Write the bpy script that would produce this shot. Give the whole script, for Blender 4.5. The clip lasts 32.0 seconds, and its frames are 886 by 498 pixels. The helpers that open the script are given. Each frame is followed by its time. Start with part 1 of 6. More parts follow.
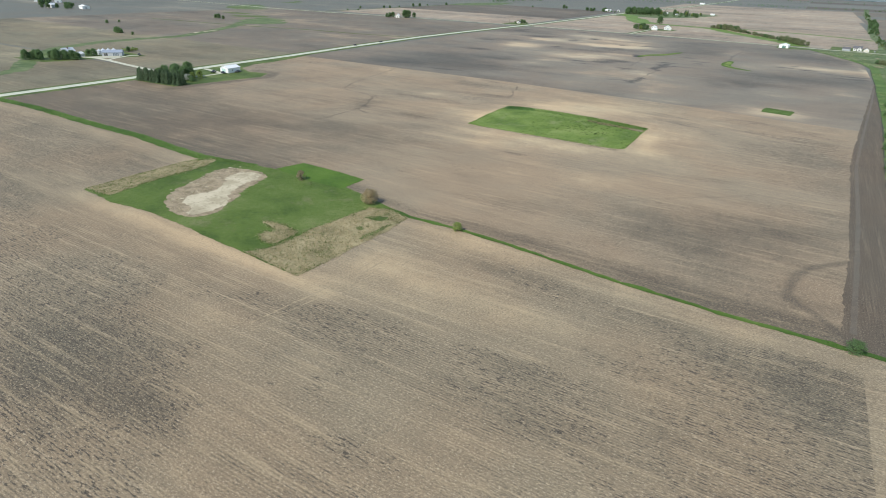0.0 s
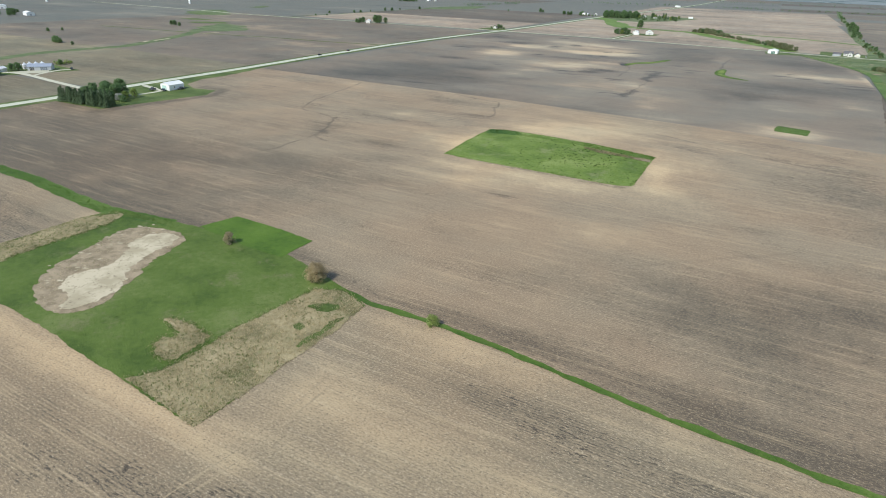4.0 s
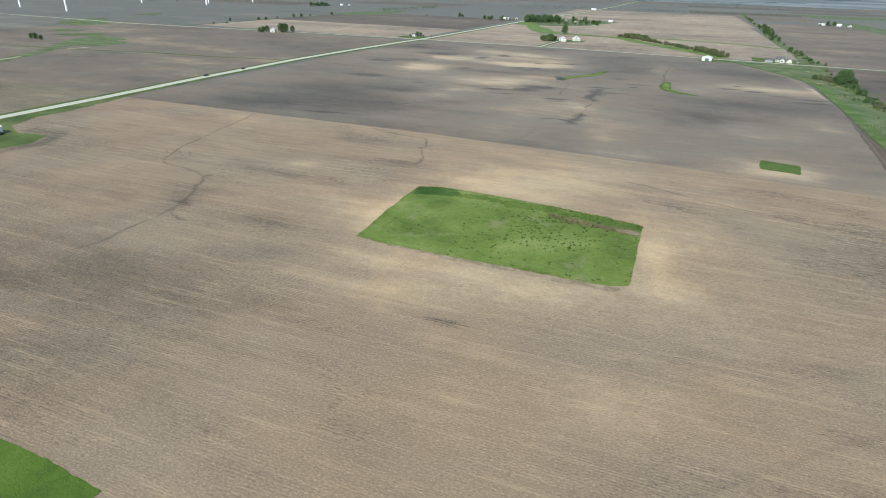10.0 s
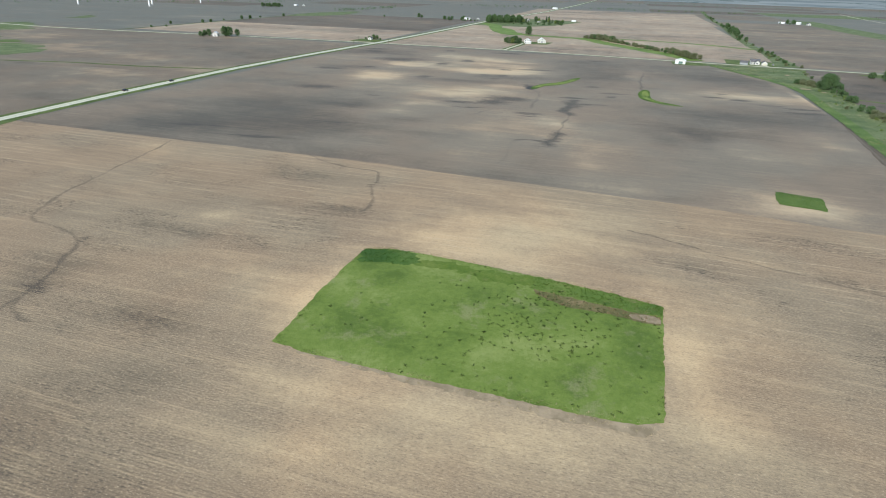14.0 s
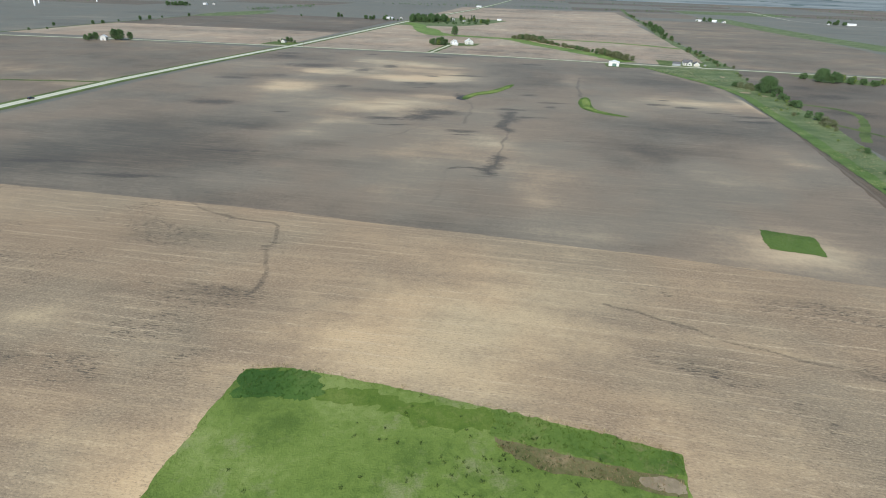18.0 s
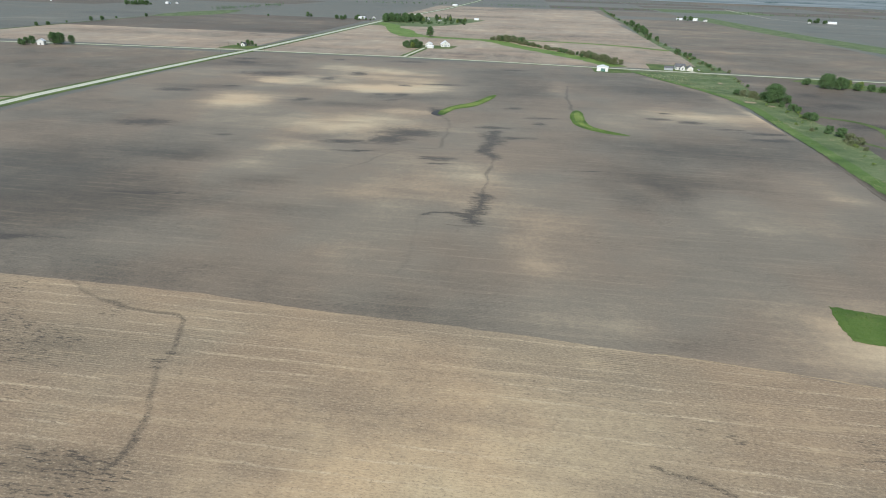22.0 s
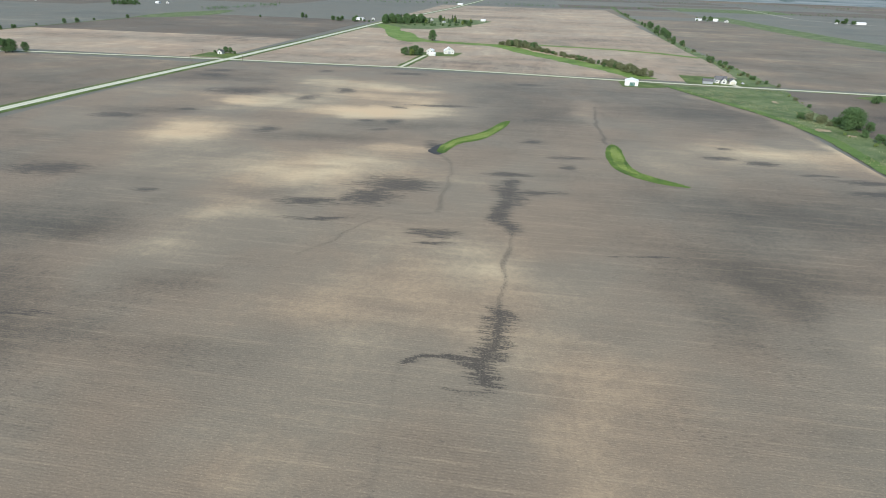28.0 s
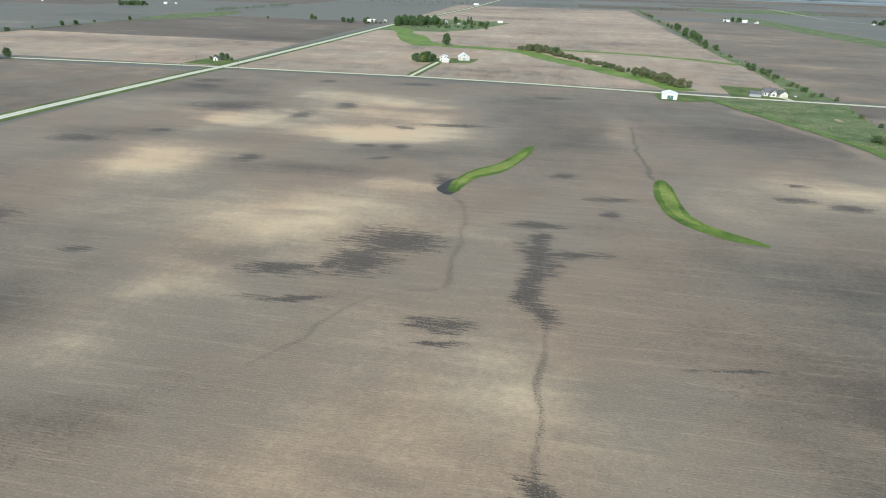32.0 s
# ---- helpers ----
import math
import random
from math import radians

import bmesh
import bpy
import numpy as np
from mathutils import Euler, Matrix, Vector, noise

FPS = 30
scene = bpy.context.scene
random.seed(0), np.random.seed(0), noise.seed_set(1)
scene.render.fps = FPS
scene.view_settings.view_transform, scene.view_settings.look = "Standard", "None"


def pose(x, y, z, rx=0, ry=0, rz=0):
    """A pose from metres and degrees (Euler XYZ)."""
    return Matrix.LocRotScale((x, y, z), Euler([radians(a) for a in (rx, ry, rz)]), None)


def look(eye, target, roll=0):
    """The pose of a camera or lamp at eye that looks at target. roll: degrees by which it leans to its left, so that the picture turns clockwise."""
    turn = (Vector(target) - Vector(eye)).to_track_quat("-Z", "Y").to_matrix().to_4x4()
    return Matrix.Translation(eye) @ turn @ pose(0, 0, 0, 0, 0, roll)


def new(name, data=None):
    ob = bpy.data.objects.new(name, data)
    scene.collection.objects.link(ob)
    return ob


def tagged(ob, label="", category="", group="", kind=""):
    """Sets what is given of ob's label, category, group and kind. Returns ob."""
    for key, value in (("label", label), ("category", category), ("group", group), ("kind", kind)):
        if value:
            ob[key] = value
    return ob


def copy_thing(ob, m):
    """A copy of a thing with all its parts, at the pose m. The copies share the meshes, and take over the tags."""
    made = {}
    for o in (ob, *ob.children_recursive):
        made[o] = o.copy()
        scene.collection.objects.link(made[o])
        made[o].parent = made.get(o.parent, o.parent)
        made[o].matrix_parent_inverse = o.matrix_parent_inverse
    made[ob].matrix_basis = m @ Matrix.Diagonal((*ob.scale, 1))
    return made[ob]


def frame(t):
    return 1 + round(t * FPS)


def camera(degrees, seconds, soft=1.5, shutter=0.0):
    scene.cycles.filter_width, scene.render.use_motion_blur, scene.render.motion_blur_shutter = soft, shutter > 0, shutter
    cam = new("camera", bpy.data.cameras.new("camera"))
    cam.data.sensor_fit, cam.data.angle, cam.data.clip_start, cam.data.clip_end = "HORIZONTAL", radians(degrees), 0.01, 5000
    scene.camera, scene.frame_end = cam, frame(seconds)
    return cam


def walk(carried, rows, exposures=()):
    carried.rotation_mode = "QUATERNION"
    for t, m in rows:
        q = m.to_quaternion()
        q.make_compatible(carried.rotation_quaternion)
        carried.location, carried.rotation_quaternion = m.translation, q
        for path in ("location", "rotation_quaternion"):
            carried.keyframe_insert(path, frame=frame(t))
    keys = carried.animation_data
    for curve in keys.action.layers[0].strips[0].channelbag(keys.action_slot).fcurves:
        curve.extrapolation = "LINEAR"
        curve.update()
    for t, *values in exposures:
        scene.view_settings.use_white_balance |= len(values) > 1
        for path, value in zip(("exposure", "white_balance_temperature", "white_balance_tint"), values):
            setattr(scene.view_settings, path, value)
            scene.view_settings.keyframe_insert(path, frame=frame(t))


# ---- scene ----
cam = camera(75.32, 32.0, 1.0)
PATH = [
    (0, (0.00, -0.00, 80.00), (-0.91, 90.09, 36.60), 1.91),
    (0.5, (0.01, 6.88, 79.90), (2.63, 96.94, 36.51), 1.88),
    (1, (0.04, 13.83, 79.81), (2.93, 103.90, 36.45), 1.86),
    (1.5, (0.11, 20.91, 79.76), (3.00, 111.00, 36.45), 1.83),
    (2, (0.25, 28.14, 79.73), (3.10, 118.27, 36.51), 1.80),
    (2.5, (0.45, 35.50, 79.72), (3.22, 125.67, 36.57), 1.79),
    (3, (0.70, 42.98, 79.74), (3.51, 133.19, 36.67), 1.79),
    (3.5, (0.95, 50.55, 79.78), (3.71, 140.81, 36.82), 1.80),
    (5.5, (1.60, 81.58, 80.26), (4.73, 171.91, 37.49), 1.77),
    (6, (1.99, 89.18, 80.42), (6.04, 179.52, 37.73), 1.77),
    (6.5, (2.45, 96.77, 80.58), (7.98, 187.07, 37.98), 1.78),
    (7, (2.97, 104.33, 80.75), (10.69, 194.52, 38.23), 1.79),
    (7.5, (3.56, 111.90, 80.90), (12.27, 202.02, 38.45), 1.79),
    (8, (4.29, 119.52, 81.06), (13.84, 209.59, 38.67), 1.78),
    (8.5, (5.22, 127.23, 81.21), (16.23, 217.15, 38.87), 1.77),
    (9, (6.32, 134.98, 81.36), (19.05, 224.70, 39.07), 1.75),
    (9.5, (7.56, 142.73, 81.49), (21.48, 232.29, 39.24), 1.72),
    (10, (8.94, 150.46, 81.59), (23.68, 239.90, 39.37), 1.69),
    (10.5, (10.42, 158.15, 81.67), (26.17, 247.43, 39.48), 1.66),
    (11, (11.98, 165.79, 81.74), (29.45, 254.78, 39.59), 1.64),
    (11.5, (13.62, 173.41, 81.79), (32.36, 262.14, 39.65), 1.61),
    (12, (15.33, 180.99, 81.82), (35.10, 269.49, 39.67), 1.60),
    (12.5, (17.10, 188.55, 81.83), (37.45, 276.90, 39.64), 1.59),
    (13, (18.90, 196.09, 81.83), (39.40, 284.41, 39.64), 1.58),
    (13.5, (20.70, 203.62, 81.81), (41.16, 291.94, 39.61), 1.57),
    (14, (22.53, 211.11, 81.77), (42.91, 299.46, 39.58), 1.56),
    (14.5, (24.41, 218.59, 81.72), (46.00, 306.67, 39.56), 1.57),
    (15, (26.38, 226.06, 81.66), (51.46, 313.22, 39.54), 1.60),
    (15.5, (28.43, 233.47, 81.61), (56.51, 319.71, 39.48), 1.63),
    (17.5, (38.22, 262.03, 81.82), (68.20, 347.57, 39.59), 1.72),
    (18, (40.90, 269.34, 81.92), (72.05, 354.48, 39.71), 1.74),
    (18.5, (43.66, 276.62, 82.02), (77.11, 360.88, 39.82), 1.75),
    (19, (46.47, 283.83, 82.11), (81.03, 367.65, 39.91), 1.76),
    (19.5, (49.34, 291.00, 82.20), (83.91, 374.80, 39.97), 1.75),
    (20, (52.28, 298.15, 82.27), (86.82, 381.94, 40.03), 1.74),
    (20.5, (55.25, 305.25, 82.33), (89.76, 389.04, 40.05), 1.73),
    (21, (58.23, 312.31, 82.37), (92.68, 396.10, 40.04), 1.72),
    (21.5, (61.22, 319.37, 82.41), (95.64, 403.15, 40.02), 1.72),
    (22, (64.21, 326.45, 82.47), (98.57, 410.23, 40.04), 1.73),
    (22.5, (67.21, 333.57, 82.55), (101.49, 417.38, 40.10), 1.76),
    (23, (70.21, 340.72, 82.64), (104.41, 424.55, 40.17), 1.80),
    (23.5, (73.23, 347.89, 82.74), (107.38, 431.72, 40.23), 1.82),
    (24, (76.27, 355.09, 82.84), (110.35, 438.94, 40.32), 1.82),
    (24.5, (79.34, 362.32, 82.96), (113.39, 446.18, 40.44), 1.81),
    (25, (82.43, 369.57, 83.08), (116.37, 453.47, 40.54), 1.81),
    (25.5, (85.55, 376.83, 83.19), (119.43, 460.72, 40.60), 1.80),
    (27.5, (98.11, 405.83, 83.59), (131.73, 489.76, 40.88), 1.72),
    (28, (101.05, 413.00, 83.69), (134.60, 496.94, 40.94), 1.68),
    (28.5, (103.94, 420.18, 83.80), (137.51, 504.11, 41.04), 1.65),
    (29, (106.77, 427.32, 83.89), (140.18, 511.32, 41.13), 1.61),
    (29.5, (109.56, 434.41, 83.97), (142.98, 518.40, 41.19), 1.56),
    (30, (112.34, 441.45, 84.03), (145.73, 525.42, 41.21), 1.52),
    (30.5, (115.12, 448.42, 84.08), (148.59, 532.36, 41.24), 1.50),
    (31, (117.93, 455.33, 84.12), (151.26, 539.31, 41.27), 1.51),
    (31.5, (120.74, 462.19, 84.16), (153.40, 546.43, 41.28), 1.54),
    (32, (123.56, 469.04, 84.20), (154.90, 553.76, 41.30), 1.58),
]
from mathutils import geometry

EXPOSURES = [(t, e, 6450, 8.2) for t, e in [(0.0, 0.03), (4.0, 0.03), (10.0, -0.02), (14.0, -0.05), (18.0, -0.10), (22.0, -0.08), (25.5, 0.02), (28.0, 0.06), (32.0, 0.06)]]
walk(cam, [(t, look(eye, target, roll)) for t, eye, target, roll in PATH], EXPOSURES)

# ---- light ----
TO_SUN = Vector((-0.50, -0.50, 0.71)).normalized()
world = bpy.data.worlds.new("sky")
scene.world = world
world.use_nodes = True
wn = world.node_tree
sky = wn.nodes.new("ShaderNodeTexSky")
sky.sky_type = "NISHITA"
sky.sun_disc = False
sky.sun_elevation = math.asin(TO_SUN.z)
sky.sun_rotation = math.atan2(TO_SUN.x, TO_SUN.y)
sky.air_density, sky.dust_density, sky.ozone_density = 1.4, 0.7, 2.0
wn.links.new(sky.outputs[0], wn.nodes["Background"].inputs[0])
wn.nodes["Background"].inputs[1].default_value = 0.145
sun = new("sun", bpy.data.lights.new("sun", "SUN"))
sun.data.energy, sun.data.angle, sun.data.color = 4.1, radians(1.0), (1.0, 0.955, 0.88)
sun.matrix_world = look(TO_SUN * 300, (0, 0, 0))

# ---- the section grid: u along the crop rows, v along the main road ----
TURN = -29.6
R = pose(0, 0, 0, 0, 0, TURN)


def at(u, v, z=0.0, turn=0.0):
    """Pose on the section grid, on the ground."""
    return R @ pose(u, v, z + float(rise(u, v)), 0, 0, turn)


# ---- noise for layout ----
def lattice(seed):
    return np.random.RandomState(seed).rand(64, 64)


def soft_noise(u, v, size, seed):
    """Smooth value noise, 0..1, with cells of the given size."""
    g = lattice(seed)
    x, y = np.asarray(u) / size + 500.3, np.asarray(v) / size + 500.7
    i, j = np.floor(x).astype(int), np.floor(y).astype(int)
    fx, fy = x - i, y - j
    fx, fy = fx * fx * (3 - 2 * fx), fy * fy * (3 - 2 * fy)
    p = lambda a, b: g[(i + a) % 64, (j + b) % 64]
    return (p(0, 0) * (1 - fx) + p(1, 0) * fx) * (1 - fy) + (p(0, 1) * (1 - fx) + p(1, 1) * fx) * fy


def fractal(u, v, size, seed, octaves=4):
    out, amp, total = 0.0, 1.0, 0.0
    for k in range(octaves):
        out = out + amp * soft_noise(u, v, size / 2**k, seed + k)
        total += amp
        amp *= 0.55
    return out / total


def smooth(x, a, b):
    s = np.clip((x - a) / (b - a), 0, 1)
    return s * s * (3 - 2 * s)


def blob(u, v, cu, cv, ru, rv, deg):
    """1 in the middle of an ellipse, 0.5 at its rim, fading outside."""
    c, s = math.cos(radians(deg)), math.sin(radians(deg))
    du, dv = u - cu, v - cv
    q = ((du * c + dv * s) / ru) ** 2 + ((dv * c - du * s) / rv) ** 2
    return np.exp(-0.7 * q)


def along(u, v, pts, width, wander=0.0, seed=3):
    """1 on a winding line, fading over its width."""
    if wander:
        u = u + wander * (fractal(u, v, 14, seed, 3) - 0.5)
        v = v + wander * (fractal(u, v, 14, seed + 9, 3) - 0.5)
    best = np.full(np.shape(u), 1e9)
    for (a, b), (c, d) in zip(pts, pts[1:]):
        ll = (c - a) ** 2 + (d - b) ** 2
        s = np.clip(((u - a) * (c - a) + (v - b) * (d - b)) / ll, 0, 1)
        best = np.minimum(best, (u - a - s * (c - a)) ** 2 + (v - b - s * (d - b)) ** 2)
    return np.exp(-best / width**2)


def soften(pts, times=2):
    """Corner cutting on an open line."""
    for _ in range(times):
        nxt = [pts[0]]
        for (a, b), (c, d) in zip(pts, pts[1:]):
            nxt += [(0.75 * a + 0.25 * c, 0.75 * b + 0.25 * d), (0.25 * a + 0.75 * c, 0.25 * b + 0.75 * d)]
        pts = nxt + [pts[-1]]
    return pts


def inside(u, v, poly):
    """Which points lie in a polygon."""
    hit = np.zeros(np.shape(u), bool)
    for (a, b), (c, d) in zip(poly, poly[1:] + poly[:1]):
        if b != d:
            hit ^= ((b > v) != (d > v)) & (u < (c - a) * (v - b) / (d - b) + a)
    return hit


# ---- materials ----
class Nodes:
    """Short-hand for building a node tree."""

    def __init__(self, name, rough=0.9, specular=0.3, metal=0.0):
        self.m = bpy.data.materials.new(name)
        self.m.use_nodes = True
        self.t = self.m.node_tree
        self.b = self.t.nodes["Principled BSDF"]
        self.b.inputs["Roughness"].default_value = rough
        self.b.inputs["Specular IOR Level"].default_value = specular
        self.b.inputs["Metallic"].default_value = metal

    def put(self, socket, value):
        if isinstance(value, bpy.types.NodeSocket):
            self.t.links.new(value, socket)
        elif isinstance(value, tuple) and len(value) == 3 and socket.type == "RGBA":
            socket.default_value = (*value, 1)
        else:
            socket.default_value = value

    def math(self, op, a, b=0.0, c=0.0, clamp=False):
        n = self.t.nodes.new("ShaderNodeMath")
        n.operation, n.use_clamp = op, clamp
        for s, x in zip(n.inputs, (a, b, c)):
            self.put(s, x)
        return n.outputs[0]

    def step(self, x, a, b, lo=0.0, hi=1.0):
        n = self.t.nodes.new("ShaderNodeMapRange")
        n.interpolation_type = "SMOOTHSTEP"
        for s, y in zip(n.inputs, (x, a, b, lo, hi)):
            self.put(s, y)
        return n.outputs[0]

    def mix(self, f, a, b, kind="MIX"):
        n = self.t.nodes.new("ShaderNodeMix")
        n.data_type, n.blend_type = "RGBA", kind
        self.put(n.inputs[0], f), self.put(n.inputs[6], a), self.put(n.inputs[7], b)
        return n.outputs[2]

    def place(self, scale=(1, 1, 1), space="Object"):
        c = self.t.nodes.new("ShaderNodeTexCoord")
        n = self.t.nodes.new("ShaderNodeMapping")
        n.inputs["Scale"].default_value = scale
        self.t.links.new(c.outputs[space], n.inputs[0])
        return n.outputs[0]

    def noise(self, scale=(1, 1, 1), size=1.0, detail=3.0, rough=0.55, space="Object"):
        n = self.t.nodes.new("ShaderNodeTexNoise")
        self.t.links.new(self.place(scale, space), n.inputs["Vector"])
        for k, x in (("Scale", size), ("Detail", detail), ("Roughness", rough)):
            n.inputs[k].default_value = x
        return n.outputs[0]

    def attribute(self, name):
        n = self.t.nodes.new("ShaderNodeAttribute")
        n.attribute_name = name
        return n.outputs["Fac"]

    def island(self):
        return self.t.nodes.new("ShaderNodeNewGeometry").outputs["Random Per Island"]

    def each(self):
        return self.t.nodes.new("ShaderNodeObjectInfo").outputs["Random"]

    def bump(self, height, strength=0.4, distance=0.1):
        n = self.t.nodes.new("ShaderNodeBump")
        n.inputs["Strength"].default_value, n.inputs["Distance"].default_value = strength, distance
        self.put(n.inputs["Height"], height)
        self.t.links.new(n.outputs[0], self.b.inputs["Normal"])

    def colour(self, value):
        self.put(self.b.inputs["Base Color"], value)
        return self.m


def soil(name, dark, base, light, lines=0.5, speck=0.5, wet=(0.052, 0.044, 0.036), across=False, rough=0.85, shine=0.3, broad=0.5, haze_coat=0.0, cloudy=0.5, seam_from=None, seam_pale=0.4, follow=1.0):
    """Bare soil with crop residue: knolls, hollows, row lines, chaff and wet spots. The clear coat's sky reflection
    stands in for distance haze.
    """
    g = Nodes(name, rough, shine)
    g.b.inputs["Coat Weight"].default_value, g.b.inputs["Coat Roughness"].default_value, g.b.inputs["Coat IOR"].default_value = haze_coat, 0.42, 1.3
    k = (lambda a, b: (b, a, 1)) if across else (lambda a, b: (a, b, 1))
    wide = g.noise(k(0.014, 0.026), 1.0, 4, 0.6)
    band = g.noise(k(0.008, 0.17), 1.0, 3, 0.55)
    streak = g.noise(k(0.035, 0.5), 1.0, 4, 0.68)
    hair = g.noise(k(0.42, 2.0), 1.0, 3, 0.7)
    fine = g.noise(k(0.9, 1.6), 1.5, 3, 0.75)
    chaff = g.noise(k(1.5, 3.0), 1.0, 4, 0.8)
    clod = g.noise((1, 1, 1), 0.45, 4, 0.65)
    cloud = g.noise((1, 1, 1), 0.055, 4, 0.6)
    tone = g.attribute("tone")
    s = g.math("ADD", g.math("MULTIPLY", g.math("SUBTRACT", wide, 0.5), broad), g.math("MULTIPLY", g.math("SUBTRACT", band, 0.5), 0.2 + 0.45 * lines))
    s = g.math("ADD", s, g.math("MULTIPLY", g.math("SUBTRACT", clod, 0.5), 0.45))
    s = g.math("ADD", s, g.math("MULTIPLY", g.math("SUBTRACT", cloud, 0.5), cloudy))
    s = g.math("ADD", s, g.math("MULTIPLY", tone, follow))
    col = g.mix(g.step(s, -0.8, 0.05), dark, base)
    col = g.mix(g.step(s, 0.0, 0.9), col, light)
    # reddish and greyish drifts of the soil itself
    col = g.mix(1.0, col, g.mix(g.step(g.noise((1, 1, 1), 0.016, 3, 0.5), 0.38, 0.62), (0.982, 1.002, 1.005), (1.05, 0.988, 0.945)), "MULTIPLY")
    if seam_from:
        xyz = g.t.nodes.new("ShaderNodeSeparateXYZ")
        g.t.links.new(g.place(), xyz.inputs[0])
        north = g.step(xyz.outputs[1], seam_from[0], seam_from[1])
    # the planted rows themselves, 0.76 m apart, broken and faint
    w = g.t.nodes.new("ShaderNodeTexWave")
    w.bands_direction = "X" if across else "Y"
    for key, x in (("Scale", 0.314 / 0.76), ("Distortion", 1.2), ("Detail", 2.0), ("Detail Scale", 0.4)):
        w.inputs[key].default_value = x
    g.t.links.new(g.place(), w.inputs["Vector"])
    worn = g.math("SUBTRACT", g.noise(k(0.03, 0.07), 1.0, 4, 0.65), g.math("MULTIPLY", tone, 0.45))
    rows = g.math("MULTIPLY", g.step(w.outputs[1], 0.58, 0.88), g.step(worn, 0.44, 0.64, 0.08, 1.0))
    rows = g.math("MULTIPLY", rows, g.step(hair, 0.38, 0.58, 1.0, 0.2))
    if seam_from:
        rows = g.math("MULTIPLY", rows, g.math("MULTIPLY_ADD", north, 0.4, 0.6))
    col = g.mix(g.math("MULTIPLY", rows, lines), col, g.mix(0.45, dark, wet))
    ridge = g.math("MULTIPLY", g.step(w.outputs[1], 0.5, 0.1), g.step(streak, 0.42, 0.66))
    col = g.mix(g.math("MULTIPLY", ridge, 0.28 * lines), col, light)
    # pale residue left at the seams between planter passes, 4.6 m apart
    seam = g.t.nodes.new("ShaderNodeTexWave")
    seam.bands_direction = "X" if across else "Y"
    for key, x in (("Scale", 0.314 / 4.6), ("Distortion", 1.6), ("Detail", 3.0), ("Detail Scale", 1.2)):
        seam.inputs[key].default_value = x
    g.t.links.new(g.place(), seam.inputs["Vector"])
    seams = g.math("MULTIPLY", g.step(seam.outputs[1], 0.93, 0.99), g.step(wide, 0.40, 0.60, 0.2, 1.0))
    seams = g.math("MULTIPLY", seams, g.step(streak, 0.42, 0.56, 0.1, 1.0))
    if seam_from:
        seams = g.math("MULTIPLY", seams, g.math("MULTIPLY_ADD", north, 0.9, 0.15))
    seams = g.math("MULTIPLY", seams, g.step(fine, 0.42, 0.58, 0.15, 1.0))
    col = g.mix(g.math("MULTIPLY", seams, seam_pale * lines), col, g.mix(0.5, light, (0.66, 0.57, 0.42)))
    # dark hairlines along the rows, in drifts: furrow shade and damp, both put into colour
    drift = g.step(g.math("SUBTRACT", g.noise(k(0.03, 0.06), 1.0, 4, 0.65), g.math("MULTIPLY", tone, 0.50)), 0.50, 0.66)
    hairs = g.math("MULTIPLY", g.step(hair, 0.47, 0.40), drift)
    if seam_from:
        hairs = g.math("MULTIPLY", hairs, g.math("MULTIPLY_ADD", north, 0.8, 0.55), clamp=True)
    col = g.mix(g.math("MULTIPLY", hairs, min(1.0, 1.5 * lines)), col, g.mix(0.92, col, wet))
    # pale stalks and chaff, dark clods
    col = g.mix(g.math("MULTIPLY", g.step(chaff, 0.54, 0.70), speck), col, g.mix(0.6, light, (0.66, 0.57, 0.42)))
    col = g.mix(g.math("MULTIPLY", g.step(chaff, 0.47, 0.30), speck), col, g.mix(0.5, dark, wet))
    col = g.mix(g.math("MULTIPLY", g.step(fine, 0.53, 0.68), speck * 0.6), col, light)
    col = g.mix(g.math("MULTIPLY", g.step(fine, 0.46, 0.32), speck * 0.7), col, dark)
    col = g.mix(g.math("MULTIPLY", g.step(streak, 0.53, 0.70), 0.26 * lines + 0.04), col, light)
    col = g.mix(g.math("MULTIPLY", g.step(streak, 0.45, 0.30), 0.26 * lines + 0.04), col, g.mix(0.5, col, dark))
    # standing wet, combed out along the rows, with crumbs of dry soil in it
    soak = g.attribute("wet")
    comb = g.noise(k(0.10, 1.15), 1.0, 4, 0.7)
    w = g.math("ADD", soak, g.math("MULTIPLY", g.math("SUBTRACT", comb, 0.5), 3.2))
    w = g.math("ADD", w, g.math("MULTIPLY", g.math("SUBTRACT", fine, 0.5), 1.9))
    w = g.math("MULTIPLY", g.step(w, 0.25, 0.66), g.step(soak, 0.06, 0.30, 0.0, 0.95))
    w = g.math("MULTIPLY", w, g.step(chaff, 0.50, 0.64, 1.0, 0.2))
    col = g.mix(w, col, wet)
    # washed channels
    r = g.attribute("rill")
    r = g.step(g.math("ADD", r, g.math("ADD", g.math("MULTIPLY", g.math("SUBTRACT", clod, 0.5), 0.5), g.math("MULTIPLY", g.math("SUBTRACT", fine, 0.5), 1.6))), 0.36, 0.74)
    col = g.mix(g.math("MULTIPLY", r, g.step(chaff, 0.35, 0.6, 0.95, 0.3)), col, g.mix(0.5, dark, wet))
    g.bump(g.math("ADD", hair, chaff), 0.6, 0.15)
    return g.colour(col)


